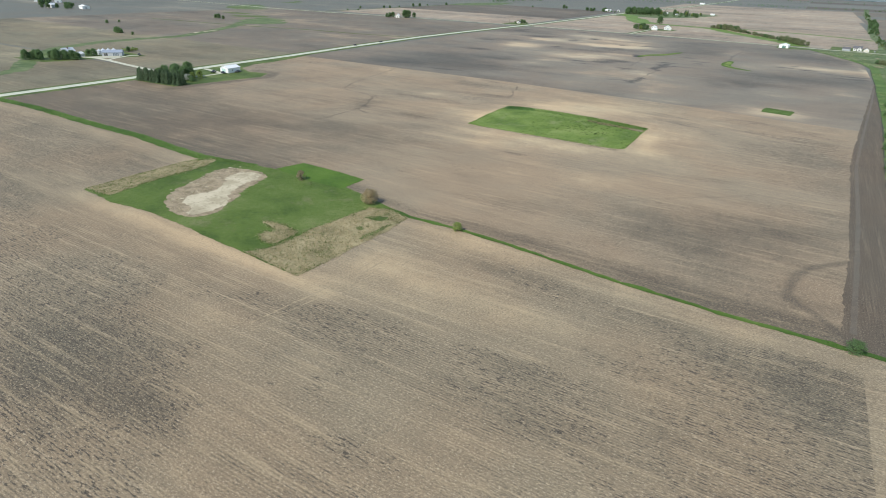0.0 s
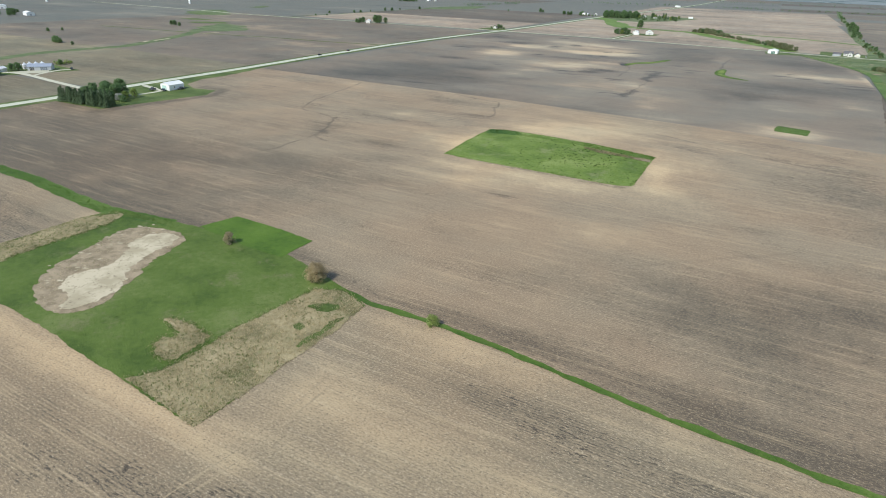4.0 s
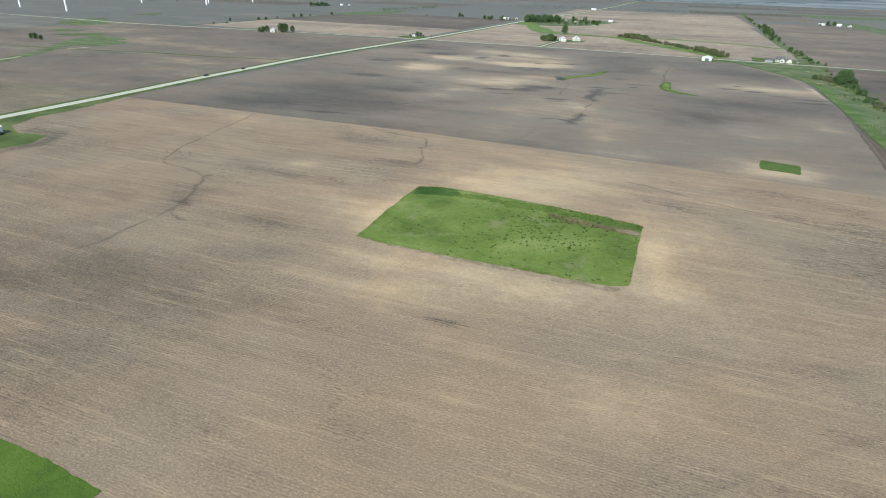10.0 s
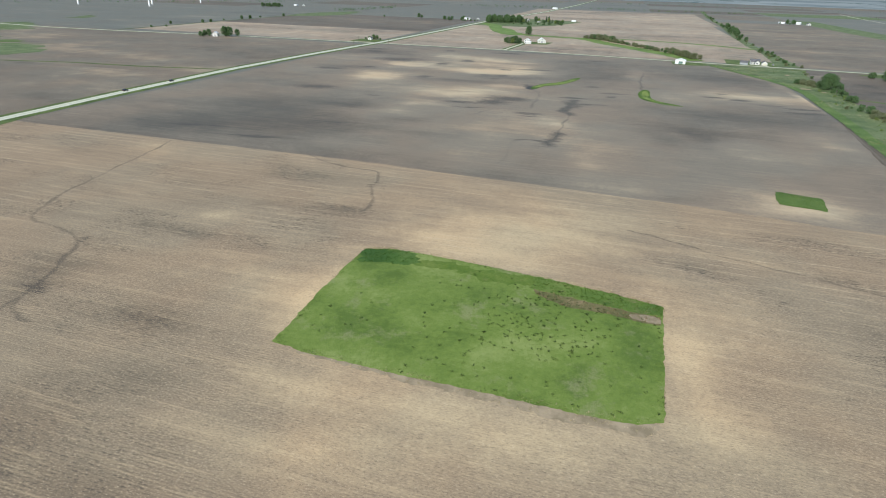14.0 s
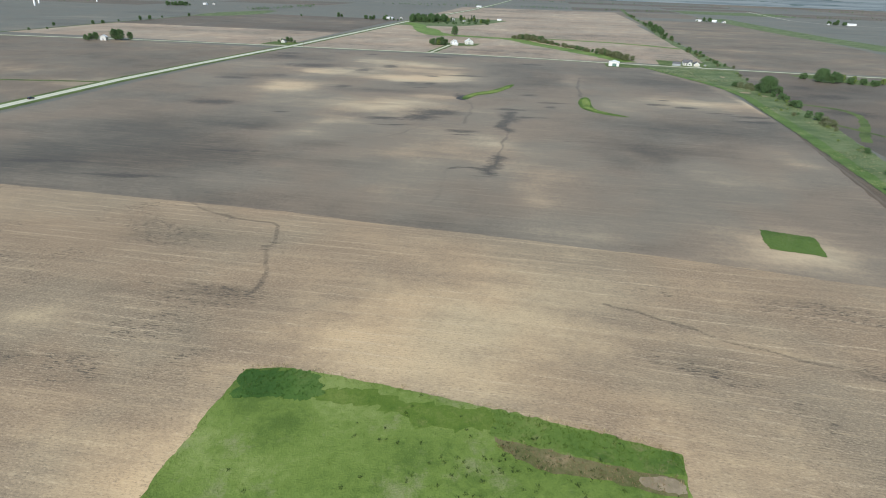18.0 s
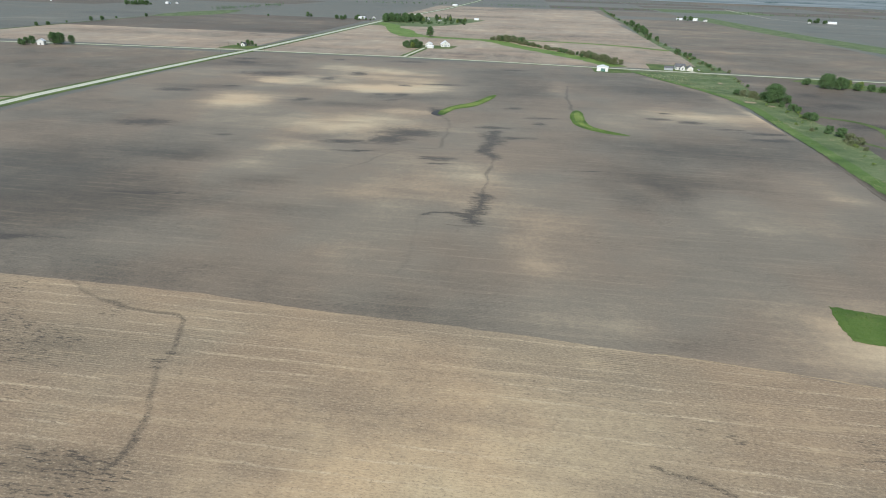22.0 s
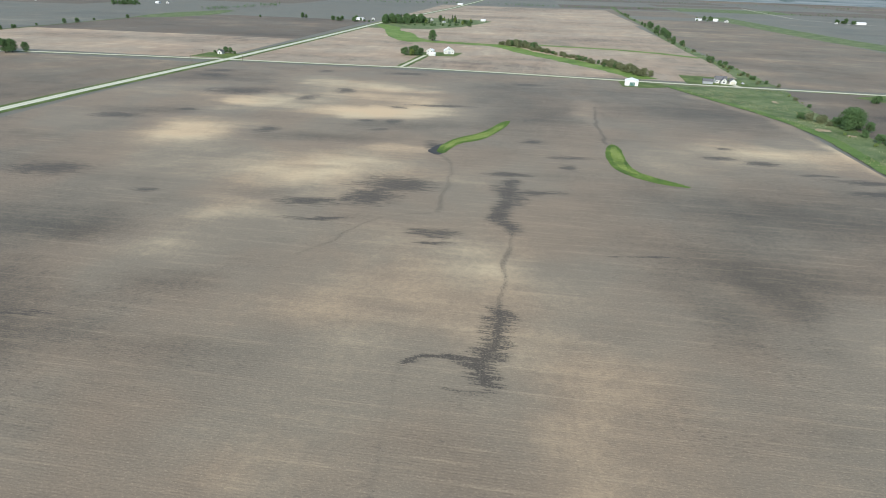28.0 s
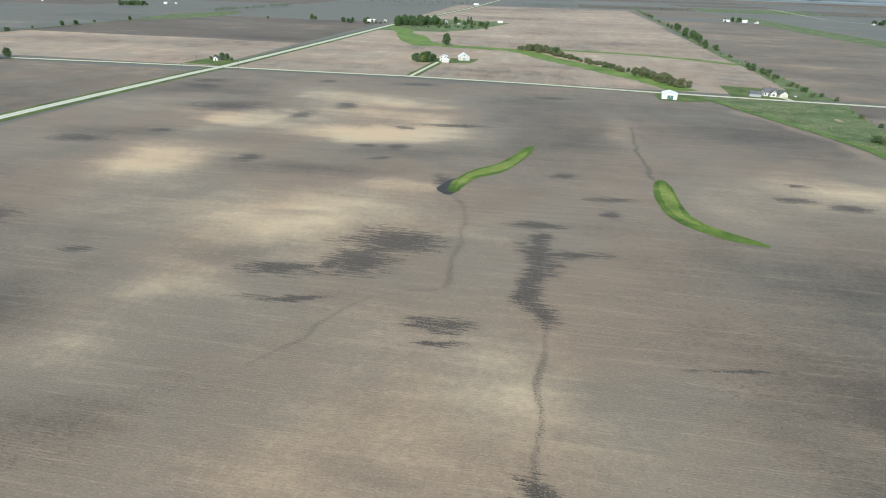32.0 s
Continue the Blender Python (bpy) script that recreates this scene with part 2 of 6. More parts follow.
def grass(name, deep, mid, pale, dry=(0.30, 0.25, 0.12), dryness=0.2, size=1.0):
    g = Nodes(name, 0.8, 0.25)
    # weak clear coat: its sky reflection stands in for distance haze
    g.b.inputs["Coat Weight"].default_value, g.b.inputs["Coat Roughness"].default_value, g.b.inputs["Coat IOR"].default_value = 0.08, 0.42, 1.3
    a = g.noise((1, 1, 1), 0.05 * size, 4)
    b = g.noise((1, 1, 1), 0.6 * size, 3, 0.65)
    c = g.noise((1, 1, 1), 3.0 * size, 2, 0.7)
    s = g.math("ADD", g.math("MULTIPLY", a, 1.2), g.math("ADD", g.math("MULTIPLY", b, 0.45), g.math("MULTIPLY", c, 0.25)))
    col = g.mix(g.step(s, 0.72, 0.98), deep, mid)
    col = g.mix(g.step(s, 0.94, 1.24), col, pale)
    d = g.step(g.noise((1, 1, 1), 0.09 * size, 5, 0.75), 0.53, 0.70)
    d = g.math("MULTIPLY", d, g.step(c, 0.35, 0.6, 0.45, 1.0))
    col = g.mix(g.math("MULTIPLY", d, dryness), col, dry)
    col = g.mix(g.step(g.noise((1, 1, 1), 1.1 * size, 2), 0.66, 0.74, 0, 0.55), col, deep)
    g.bump(g.math("ADD", b, c), 0.7, 0.25)
    return g.colour(col)


def blades(name, a, b, c, thin=0.45):
    """Leaf and blade colour, varied blade by blade, with light coming through."""
    g = Nodes(name, 0.6, 0.25)
    i = g.island()
    col = g.mix(g.step(i, 0.0, 0.6), a, b)
    col = g.mix(g.step(i, 0.55, 1.0), col, c)
    h = g.noise((1, 1, 1), 0.35, 2, 0.5)
    col = g.mix(g.step(h, 0.35, 0.65, 0, 0.4), col, a)
    t = g.t.nodes.new("ShaderNodeBsdfTranslucent")
    m = g.t.nodes.new("ShaderNodeMixShader")
    g.put(t.inputs[0], g.mix(0.35, col, c))
    m.inputs[0].default_value = thin
    g.t.links.new(g.b.outputs[0], m.inputs[1]), g.t.links.new(t.outputs[0], m.inputs[2])
    g.t.links.new(m.outputs[0], g.t.nodes["Material Output"].inputs[0])
    return g.colour(col)


def painted(name, col, rough=0.5, metal=0.0, ribs=0.0, dirt=0.25):
    """Painted metal or boards, with streaks of dirt and optional ribs."""
    g = Nodes(name, rough, 0.45, metal)
    n = g.noise((1, 1, 0.2), 0.8, 4, 0.65)
    f = g.noise((1, 1, 1), 6.0, 2)
    c = g.mix(g.math("MULTIPLY", g.step(n, 0.45, 0.75), dirt), col, tuple(x * 0.55 for x in col))
    c = g.mix(g.math("MULTIPLY", f, 0.12), c, tuple(x * 0.8 for x in col))
    if ribs:
        w = g.t.nodes.new("ShaderNodeTexWave")
        w.inputs["Scale"].default_value = ribs
        g.t.links.new(g.place((1, 1, 0)), w.inputs["Vector"])
        g.bump(w.outputs[1], 0.4, 0.04)
    else:
        g.bump(f, 0.15, 0.02)
    return g.colour(c)


SOIL_A = soil("residue_soil", (0.104, 0.084, 0.060), (0.266, 0.207, 0.139), (0.545, 0.420, 0.256), 0.6, 0.58, haze_coat=0.12, cloudy=0.65, seam_from=(290, 380), seam_pale=0.95, follow=0.88)
SOIL_B = soil("tilled_dark_soil", (0.070, 0.063, 0.051), (0.195, 0.163, 0.122), (0.503, 0.402, 0.262), 0.27, 0.27, wet=(0.058, 0.051, 0.043), haze_coat=0.24)
SOIL_C = soil("stubble_soil", (0.100, 0.086, 0.062), (0.240, 0.190, 0.126), (0.45, 0.350, 0.216), 0.95, 0.9, haze_coat=0.08, cloudy=0.9, seam_from=(-200, 60), seam_pale=0.3, follow=0.7)
SOIL_D = soil("headland_soil", (0.056, 0.047, 0.037), (0.108, 0.087, 0.064), (0.24, 0.190, 0.130), 0.5, 0.5, across=True, haze_coat=0.0)
SOIL_E = soil("dark_far_soil", (0.062, 0.055, 0.044), (0.122, 0.103, 0.080), (0.24, 0.198, 0.142), 0.15, 0.3, haze_coat=0.12, broad=1.0, cloudy=0.9)
SOIL_PINK = soil("far_pinkish_soil", (0.150, 0.121, 0.090), (0.305, 0.246, 0.182), (0.49, 0.396, 0.277), 0.5, 0.4, across=True, rough=0.8, broad=1.1, haze_coat=0.15, cloudy=1.5)
# the far grey is also tinted green-blue, distance haze put into the colour
SOIL_GREY = soil("far_grey_soil", (0.066, 0.070, 0.058), (0.122, 0.120, 0.097), (0.25, 0.228, 0.168), 0.2, 0.35, rough=0.8, broad=1.1, haze_coat=0.32)
SOIL_STRIPE = soil("striped_stubble_soil", (0.090, 0.083, 0.052), (0.176, 0.154, 0.099), (0.34, 0.285, 0.178), 1.0, 0.5, rough=0.8, broad=1.2, haze_coat=0.1, cloudy=0.9)
SOIL_BROWN = soil("brown_tilled_soil", (0.078, 0.067, 0.051), (0.160, 0.133, 0.099), (0.31, 0.250, 0.170), 0.2, 0.35, rough=0.8, broad=1.2, haze_coat=0.15, cloudy=1.2)
SOIL_PALE = soil("trampled_chaff", (0.19, 0.155, 0.10), (0.32, 0.254, 0.164), (0.50, 0.40, 0.25), 0.4, 0.7)
GREEN = grass("meadow_grass", (0.056, 0.096, 0.016), (0.092, 0.141, 0.026), (0.146, 0.184, 0.056), (0.175, 0.168, 0.085), 0.7)
LUSH = grass("lush_grass", (0.050, 0.102, 0.012), (0.078, 0.145, 0.016), (0.110, 0.185, 0.028), dryness=0.08)
DITCH_GRASS = grass("ditch_grass", (0.044, 0.092, 0.014), (0.072, 0.132, 0.020), (0.108, 0.17, 0.034), dryness=0.1)
VERGE = grass("verge_grass", (0.050, 0.08, 0.018), (0.088, 0.130, 0.030), (0.14, 0.175, 0.055), dryness=0.35)
PASTURE = grass("pasture_grass", (0.068, 0.104, 0.036), (0.110, 0.150, 0.058), (0.176, 0.208, 0.098), (0.32, 0.29, 0.18), 0.5)
WATERWAY = grass("waterway_grass", (0.085, 0.150, 0.028), (0.125, 0.200, 0.042), (0.18, 0.245, 0.07), dryness=0.25)
REED = grass("dead_reed_thatch", (0.17, 0.155, 0.075), (0.315, 0.265, 0.148), (0.47, 0.39, 0.235), (0.12, 0.16, 0.05), 0.6, 1.6)


# ---- mesh helpers ----
def rise(u, v):
    """Height of the one low swell in the ground."""
    return 3.2 * np.exp(-(((np.asarray(u, float) + 105) / 75) ** 2) - ((np.asarray(v, float) - 345) / 45) ** 2)


def link(name, me, material, m=None, label="", category="", kind="", group=""):
    if material:
        me.materials.append(material)
    ob = new(name, me)
    if m is not None:
        ob.matrix_world = m
    return tagged(ob, label, category, group, kind)


def from_arrays(name, verts, faces, smooth_shade=False):
    me = bpy.data.meshes.new(name)
    me.from_pydata(verts, [], faces)
    me.update()
    if smooth_shade:
        me.polygons.foreach_set("use_smooth", [True] * len(me.polygons))
    return me


def field(name, us, low, high, rows, z, material, label, tone=None, wet=None, rill=None):
    """A field as a grid between the lines v = low(u) and v = high(u), with what the soil is like at each place; rows: how many, or the steps across."""
    us = np.asarray(us, float)
    s = (np.linspace(0, 1, rows + 1) if np.isscalar(rows) else np.asarray(rows, float))[:, None]
    lo, hi = np.broadcast_to(low(us), us.shape), np.broadcast_to(high(us), us.shape)
    u = np.broadcast_to(us, (len(s), len(us)))
    v = lo + s * (hi - lo)
    zz = z + rise(u, v)
    n = len(us)
    q = (np.arange(len(s) - 1)[:, None] * n + np.arange(n - 1)).ravel()
    quads = np.stack([q, q + 1, q + n + 1, q + n], 1)
    me = bpy.data.meshes.new(name)
    me.vertices.add(u.size), me.loops.add(quads.size), me.polygons.add(len(quads))
    me.vertices.foreach_set("co", np.stack([u, v, zz], -1).astype(np.float32).ravel())
    me.loops.foreach_set("vertex_index", quads.ravel())
    me.polygons.foreach_set("loop_start", np.arange(0, quads.size, 4))
    me.update(), me.validate()
    for key, fn in (("tone", tone), ("wet", wet), ("rill", rill)):
        a = me.attributes.new(key, "FLOAT", "POINT")
        a.data.foreach_set("value", np.broadcast_to(fn(u, v) if fn else 0.0, u.shape).astype(np.float32).ravel())
    return link(name, me, material, R, label, "field", "structure")


def outline(pts, jag, seed, step=1.2):
    """A closed outline resampled to short steps, with a frayed edge."""
    rnd = random.Random(seed)
    out = []
    for (a, b), (c, d) in zip(pts, pts[1:] + pts[:1]):
        n = max(1, int(math.hypot(c - a, d - b) / step))
        for i in range(n):
            f = i / n
            x, y = a + f * (c - a), b + f * (d - b)
            k = jag * (noise.noise((x * 0.12, y * 0.12, seed)) * 1.3 + noise.noise((x * 0.5, y * 0.5, seed + 4)) * 0.9)
            out.append((x + k + jag * 0.3 * rnd.uniform(-1, 1), y + k * 0.8 + jag * 0.3 * rnd.uniform(-1, 1)))
    return out


def rounded(pts, times=2):
    """Corner cutting, to make a smooth closed line of a few points."""
    for _ in range(times):
        nxt = []
        for (a, b), (c, d) in zip(pts, pts[1:] + pts[:1]):
            nxt += [(0.75 * a + 0.25 * c, 0.75 * b + 0.25 * d), (0.25 * a + 0.75 * c, 0.25 * b + 0.75 * d)]
        pts = nxt
    return pts


def cover(name, pts, z, material, label, category="grass", jag=0.5, seed=1, step=1.2):
    """A frayed sheet of ground cover that lies on the ground."""
    rim = [Vector(p) for p in outline(pts, jag, seed, step)]
    n = len(rim)
    us, vs = [p[0] for p in pts], [p[1] for p in pts]
    if max(us) - min(us) < 150 and float(np.max(rise(us, vs))) > 0.05:
        gu, gv = np.meshgrid(np.arange(min(us), max(us), 4.0), np.arange(min(vs), max(vs), 4.0))
        ok = inside(gu, gv, [tuple(p) for p in rim])
        rim = rim + [Vector(p) for p in zip(gu[ok].tolist(), gv[ok].tolist())]
    out = geometry.delaunay_2d_cdt(rim, [(i, (i + 1) % n) for i in range(n)], [], 1, 1e-4)
    co = np.array([tuple(p) for p in out[0]])
    co = np.column_stack([co, z + rise(co[:, 0], co[:, 1])])
    me = from_arrays(name, co.tolist(), [tuple(f) for f in out[2]])
    bm = bmesh.new()
    bm.from_mesh(me)
    for f in bm.faces:
        if f.normal.z < 0:
            f.normal_flip()
    bm.to_mesh(me)
    bm.free()
    return link(name, me, material, R, label, category, "structure")


def ribbon(name, pts, profile, material, label, category, jag=0.0, seed=1, step=6.0):
    """A strip along a line of the plan; profile: offsets to the right and heights."""
    line = []
    for (a, b), (c, d) in zip(pts, pts[1:]):
        n = max(1, int(math.hypot(c - a, d - b) / step))
        line += [(a + i / n * (c - a), b + i / n * (d - b)) for i in range(n)]
    line.append(pts[-1])
    verts, faces, k = [], [], len(profile)
    for i, (x, y) in enumerate(line):
        (a, b), (c, d) = line[max(0, i - 2)], line[min(len(line) - 1, i + 2)]
        l = math.hypot(c - a, d - b)
        rx, ry = (d - b) / l, -(c - a) / l
        for j, (o, h) in enumerate(profile):
            o += jag * (noise.noise((x * 0.15, y * 0.15, seed + j)) + 0.7 * noise.noise((x * 0.6, y * 0.6, seed + j * 3.1)))
            verts.append((x + rx * o, y + ry * o, h + float(rise(x, y))))
    for i in range(len(line) - 1):
        for j in range(k - 1):
            a = i * k + j
            faces.append((a, a + 1, a + k + 1, a + k))
    me = from_arrays(name, verts, faces)
    return link(name, me, material, R, label, category, "structure")


def bend(pts):
    """v over u along a line of the plan."""
    x, y = np.array(pts, float).T
    return lambda u: np.interp(u, x, y)


# ---- ground ----
xs, ys = [-9000, -431, 62, 9000], [-4000, -260, 986, 9000]
far = from_arrays("ground", [(x, y, 0) for y in ys for x in xs], [(j * 4 + i, j * 4 + i + 1, j * 4 + i + 5, j * 4 + i + 4) for j in range(3) for i in range(3) if (i, j) != (1, 1)])
link("ground", far, SOIL_GREY, R, "flat grey-brown farmland reaching to the horizon", "ground", "structure")

DITCH = [(-434, 170), (-386, 172), (-328, 169.5), (-278, 169), (-252, 166), (-227, 164), (-196, 168), (-146, 168), (-126, 163), (-107, 159.5),
         (-88, 160), (-68, 158.5), (-29, 153.5), (2, 151.5), (26, 151.5), (60, 150), (74, 149), (141, 147)]
ditch_v = bend(DITCH)

KNOLLS_B = [(-308, 712, 24, 20, 0.75), (-309, 804, 32, 28, 0.6), (-226, 788, 27, 13, 0.85), (-236, 866, 45, 38, 0.5), (-218, 656, 36, 24, 0.6), (-228, 603, 20, 14, 0.5), (-297, 898, 26, 25, 0.4),
            (24, 742, 44, 24, 0.6), (-41, 697, 15, 12, 0.35), (-73, 831, 6, 31, 0.4), (-127, 575, 9, 12, 0.25), (-392, 837, 31, 24, 0.35), (-186, 828, 19, 18, 0.4), (-182, 708, 19, 10, 0.45)]
KNOLLS_B2 = [(-392, 720, 17, 16, 0.3), (-156, 558, 26, 28, 0.25), (-242, 562, 24, 14, 0.32), (-207, 528, 28, 10, 0.2), (-11, 547, 25, 19, 0.38), (-97, 486, 8, 40, 0.16), (-75, 457, 14, 5, 0.2),
             (-159, 492, 13, 24, 0.22), (36, 587, 12, 20, 0.3), (-178, 797, 30, 12, 0.4), (-302, 655, 26, 14, 0.35), (-80, 490, 30, 10, 0.15), (-4.5, 461, 15, 11, 0.68)]
HOLLOWS_B = [(-22, 640, 46, 26, 0.32), (-36, 568, 11, 26, 0.2), (-219, 545, 12, 8, 0.28), (-221, 524, 11, 7, 0.2), (-192, 514, 16, 7, 0.2), (-268, 578, 18, 10, 0.45), (-222, 625, 12, 7, 0.35),
             (-244, 716, 51, 9, 0.4), (-187, 756, 38, 9, 0.3), (-135, 894, 61, 33, 0.3), (-114, 820, 30, 41, 0.3), (20, 855, 60, 34, 0.3), (-396, 882, 47, 24, 0.4), (-316, 854, 24, 15, 0.35), (-359, 757, 29, 11, 0.35)]
HOLLOWS_B2 = [(-262, 504, 25, 23, 0.35), (-193, 461, 26, 7, 0.12), (-231, 458, 14, 7, 0.15), (-60, 542, 10, 22, 0.15), (-35, 585, 29, 22, 0.25), (-54, 448, 13, 4, 0.25),
              (-125, 492, 18, 13, 0.15), (-290, 535, 30, 26, 0.2), (-330, 560, 50, 50, 0.35), (-340, 480, 50, 24, 0.42), (-290, 760, 14, 20, 0.2), (40, 520, 12, 40, 0.2)]
WET_B = [(-371, 739, 13, 6), (-340, 765, 5, 3), (-338, 836, 22, 12), (-402, 928, 11, 7), (-394, 902, 11, 8), (-278, 824, 6, 8), (-261, 861, 7, 9), (-215, 763, 4, 3),
         (-199, 765, 5, 5), (-202, 743, 4, 2.5), (-206, 808, 5, 4), (-178, 822, 17, 3.5), (-267, 726, 6, 7), (-272, 617, 5, 1.8), (-200, 618, 10, 4), (-177, 629, 9, 8), (-171, 646, 13, 10),
         (-145, 597, 6, 4), (-145, 588, 4, 1.2), (-163, 713, 4, 10), (-123, 672, 8, 2.5), (-121, 645, 5, 12), (-109, 736, 7, 4)]
WET_B += [(-110, 648, 11, 3), (-92, 707, 8, 2.5), (-92, 691, 3, 4), (-72, 593, 8, 1), (-330, 634, 15, 8), (48, 699, 12, 3.5), (46, 681, 13, 4), (30, 705, 8, 1.5), (-116, 933, 9, 5), (-230, 962, 15, 7), (-308, 954, 5, 6), (-5, 748, 4, 3),
          (-11, 726, 8, 3), (7, 721, 6, 3), (-192, 602, 8, 1.6), (-280, 470, 14, 2), (-330, 480, 18, 2), (-255, 520, 12, 1.6)]
CORE_1 = [(-118.4, 546), (-118.4, 540), (-118.6, 536), (-118.7, 530), (-120.9, 526), (-121.8, 523), (-120.9, 519.3), (-120, 517)]
CORE_2 = [(-121.8, 523), (-126.3, 523.4), (-131, 523.7), (-136.4, 522.3), (-138.6, 520.8), (-140, 518.4)]
CORE_3 = [(-120.4, 662), (-120.6, 645), (-121.8, 628), (-123.1, 616), (-120.2, 611), (-116.7, 606.5)]
WET_LINES_B = [(CORE_1, 4.8, 0.72), (CORE_1, 1.1, 1.5), (CORE_2, 2.0, 0.5), (CORE_2, 0.8, 1.3), (CORE_3, 4.4, 0.85), ([(-130, 511.5), (-118, 511.4)], 1.2, 0.35), ([(-186, 624), (-176, 636), (-164, 652)], 4.0, 0.8)]
RILLS_B = [[(-116.7, 607), (-116.7, 592.6), (-117.3, 581), (-118, 567), (-119.2, 558), (-118.9, 549.6), (-118.4, 544)], [(-140, 519), (-141, 514), (-140.7, 507), (-138.8, 489), (-138.5, 476), (-139.5, 470)],
           [(-160, 699), (-155, 695), (-149.5, 682), (-148.3, 662), (-148, 638), (-147.5, 618)], [(-69, 741), (-70, 766), (-71, 792), (-66, 849)],
           [(-249, 461), (-238, 452), (-234, 445)], [(-300, 560), (-330, 500), (-360, 447)], [(-150, 616), (-166, 610), (-172, 601), (-174.5, 594), (-180, 581), (-186, 570)]]


def tone_b(u, v):
    t = 0.5 * (fractal(u * 0.5, v, 46, 11) - 0.5) - 0.12
    u, v = u + 26 * (fractal(u, v, 34, 81, 4) - 0.5), v + 16 * (fractal(u * 0.6, v, 22, 85, 4) - 0.5)
    uneven = 0.40 + 1.25 * fractal(u * 0.3, v, 15, 87, 4)
    for a, b, c, d, k in KNOLLS_B + KNOLLS_B2:
        t = t + 1.15 * k * uneven * blob(u, v, a, b, c * 1.1, d * 1.1, 5)
    for a, b, c, d, k in HOLLOWS_B + HOLLOWS_B2:
        t = t - 1.05 * k * blob(u, v, a, b, c * 1.05, d * 1.05, 5)
    t = t + 0.22 * blob(u, v, -120, 540, 60, 85, 0) - 0.12 * smooth(u, -60, 20) * smooth(v, 560, 640)
    t = t - 0.15 * np.exp(-(((v - 443) / 13) ** 2)) * smooth(u, -60, -120)
    t = t + 0.4 * along(u, v, [(60, 690), (61, 735), (60, 790), (53, 840), (38, 880), (18, 918)], 5.0, 4.0)
    return t + 0.25 * smooth(u, -110, -60) * smooth(v, 500, 445)


def wet_b(u, v):
    w = np.zeros(np.shape(u))
    uu, v = u + 12 * (fractal(u * 0.4, v * 1.6, 9, 21) - 0.5), v + 5 * (fractal(u * 0.5, v, 8, 27) - 0.5)
    for a, b, c, d in WET_B:
        w = np.maximum(w, 0.95 * blob(uu, v, a, b, c * 1.1, d, 8))
    for p, wide, much in WET_LINES_B:
        w = np.maximum(w, much * along(u + 0.35 * (uu - u), v, p, wide))
    return w * (0.72 + 0.5 * fractal(u * 0.4, v, 7, 33, 2))


def rill_b(u, v):
    return (0.50 + 0.32 * soft_noise(u, v, 16, 73)) * np.max([(0.72 if i in (1, 4, 5) else 0.8 if i == 6 else 0.8 if i == 2 else 1.3 if i == 3 else 1.0) * along(u, v, soften(p), 2.0 if i == 2 else 1.5, 5.0) for i, p in enumerate(RILLS_B)], 0)


RILLS_A = [[(-234, 450), (-221, 440), (-204, 436), (-190, 435), (-187, 427), (-184, 419), (-182, 411), (-174, 396), (-176, 384)],
           [(-223, 283), (-234, 288), (-239, 302), (-249, 326), (-268, 333), (-285, 333), (-296, 360), (-301, 387), (-310, 427), (-314, 445)],
           [(-236, 291), (-232, 270), (-236, 250)], [(-75, 402), (-59, 397), (-49, 391), (-36, 386), (-24, 383), (20, 372)],
           [(27, 157), (20, 166), (14, 171), (13, 178), (15, 190), (21, 202), (29, 210), (40, 216)], [(33, 273), (19, 268), (4, 263.5), (-11, 254), (-24, 244.5), (-36.6, 234), (-42, 228), (-50, 220)]]
KNOLLS_A = [(-222, 362, 11, 6, 0.45), (-261, 364, 8, 4, 0.3), (-112, 382, 42, 15, 0.42), (-157, 317, 6, 16, 0.35), (-60, 320, 6, 10, 0.8), (-128, 282, 34, 9, 0.28), (-46, 339, 18, 13, 0.2), (-119, 363, 20, 9, 0.4),
            (-107, 408, 28, 18, 0.25), (-141, 368, 8, 4, 0.3), (-248, 211, 20, 7, 0.3), (-152, 233, 19, 4, 0.2), (-142, 309, 13, 4, 0.2), (-60, 295, 12, 7, 0.35), (-311, 430, 20, 12, 0.3), (-300, 395, 50, 30, 0.15), (-300, 280, 40, 24, 0.2)]
HOLLOWS_A = [(-196, 295, 15, 8, 0.4), (-182, 273, 14, 7, 0.42), (-144, 273, 11, 3, 0.35), (-242, 346, 14, 3, 0.3), (-219, 344, 10, 2.5, 0.3), (-187, 384, 8, 4, 0.3), (-180, 383, 18, 6, 0.30), (-185, 358, 14, 10, 0.18),
             (-149, 388, 6, 2, 0.35), (-68, 393, 16, 5, 0.4), (-55, 376, 12, 6, 0.45), (-14, 415, 9, 5, 0.35), (-14, 249, 21, 4, 0.35), (-18, 273, 10, 3, 0.35), (-30, 197, 24, 10, 0.25), (-210, 176, 4, 2, 0.4)]
# (-225, 415) is darker soil plus some lens corner fall-off kept in the tone
HOLLOWS_A2 = [(-35, 205, 48, 24, 0.24), (-225, 415, 30, 20, 0.25), (-249, 182, 7, 2.5, 0.35), (-138, 254, 5, 3, 0.35), (-153, 184, 12, 5, 0.2), (-82, 193, 15, 5, 0.15), (-240, 300, 10, 24, 0.25), (-313, 193, 50, 12, 0.35), (-355, 230, 30, 12, 0.35), (-117, 257, 7, 3, 0.3), (20, 360, 14, 40, 0.3), (10, 227, 17, 12, 0.3)]


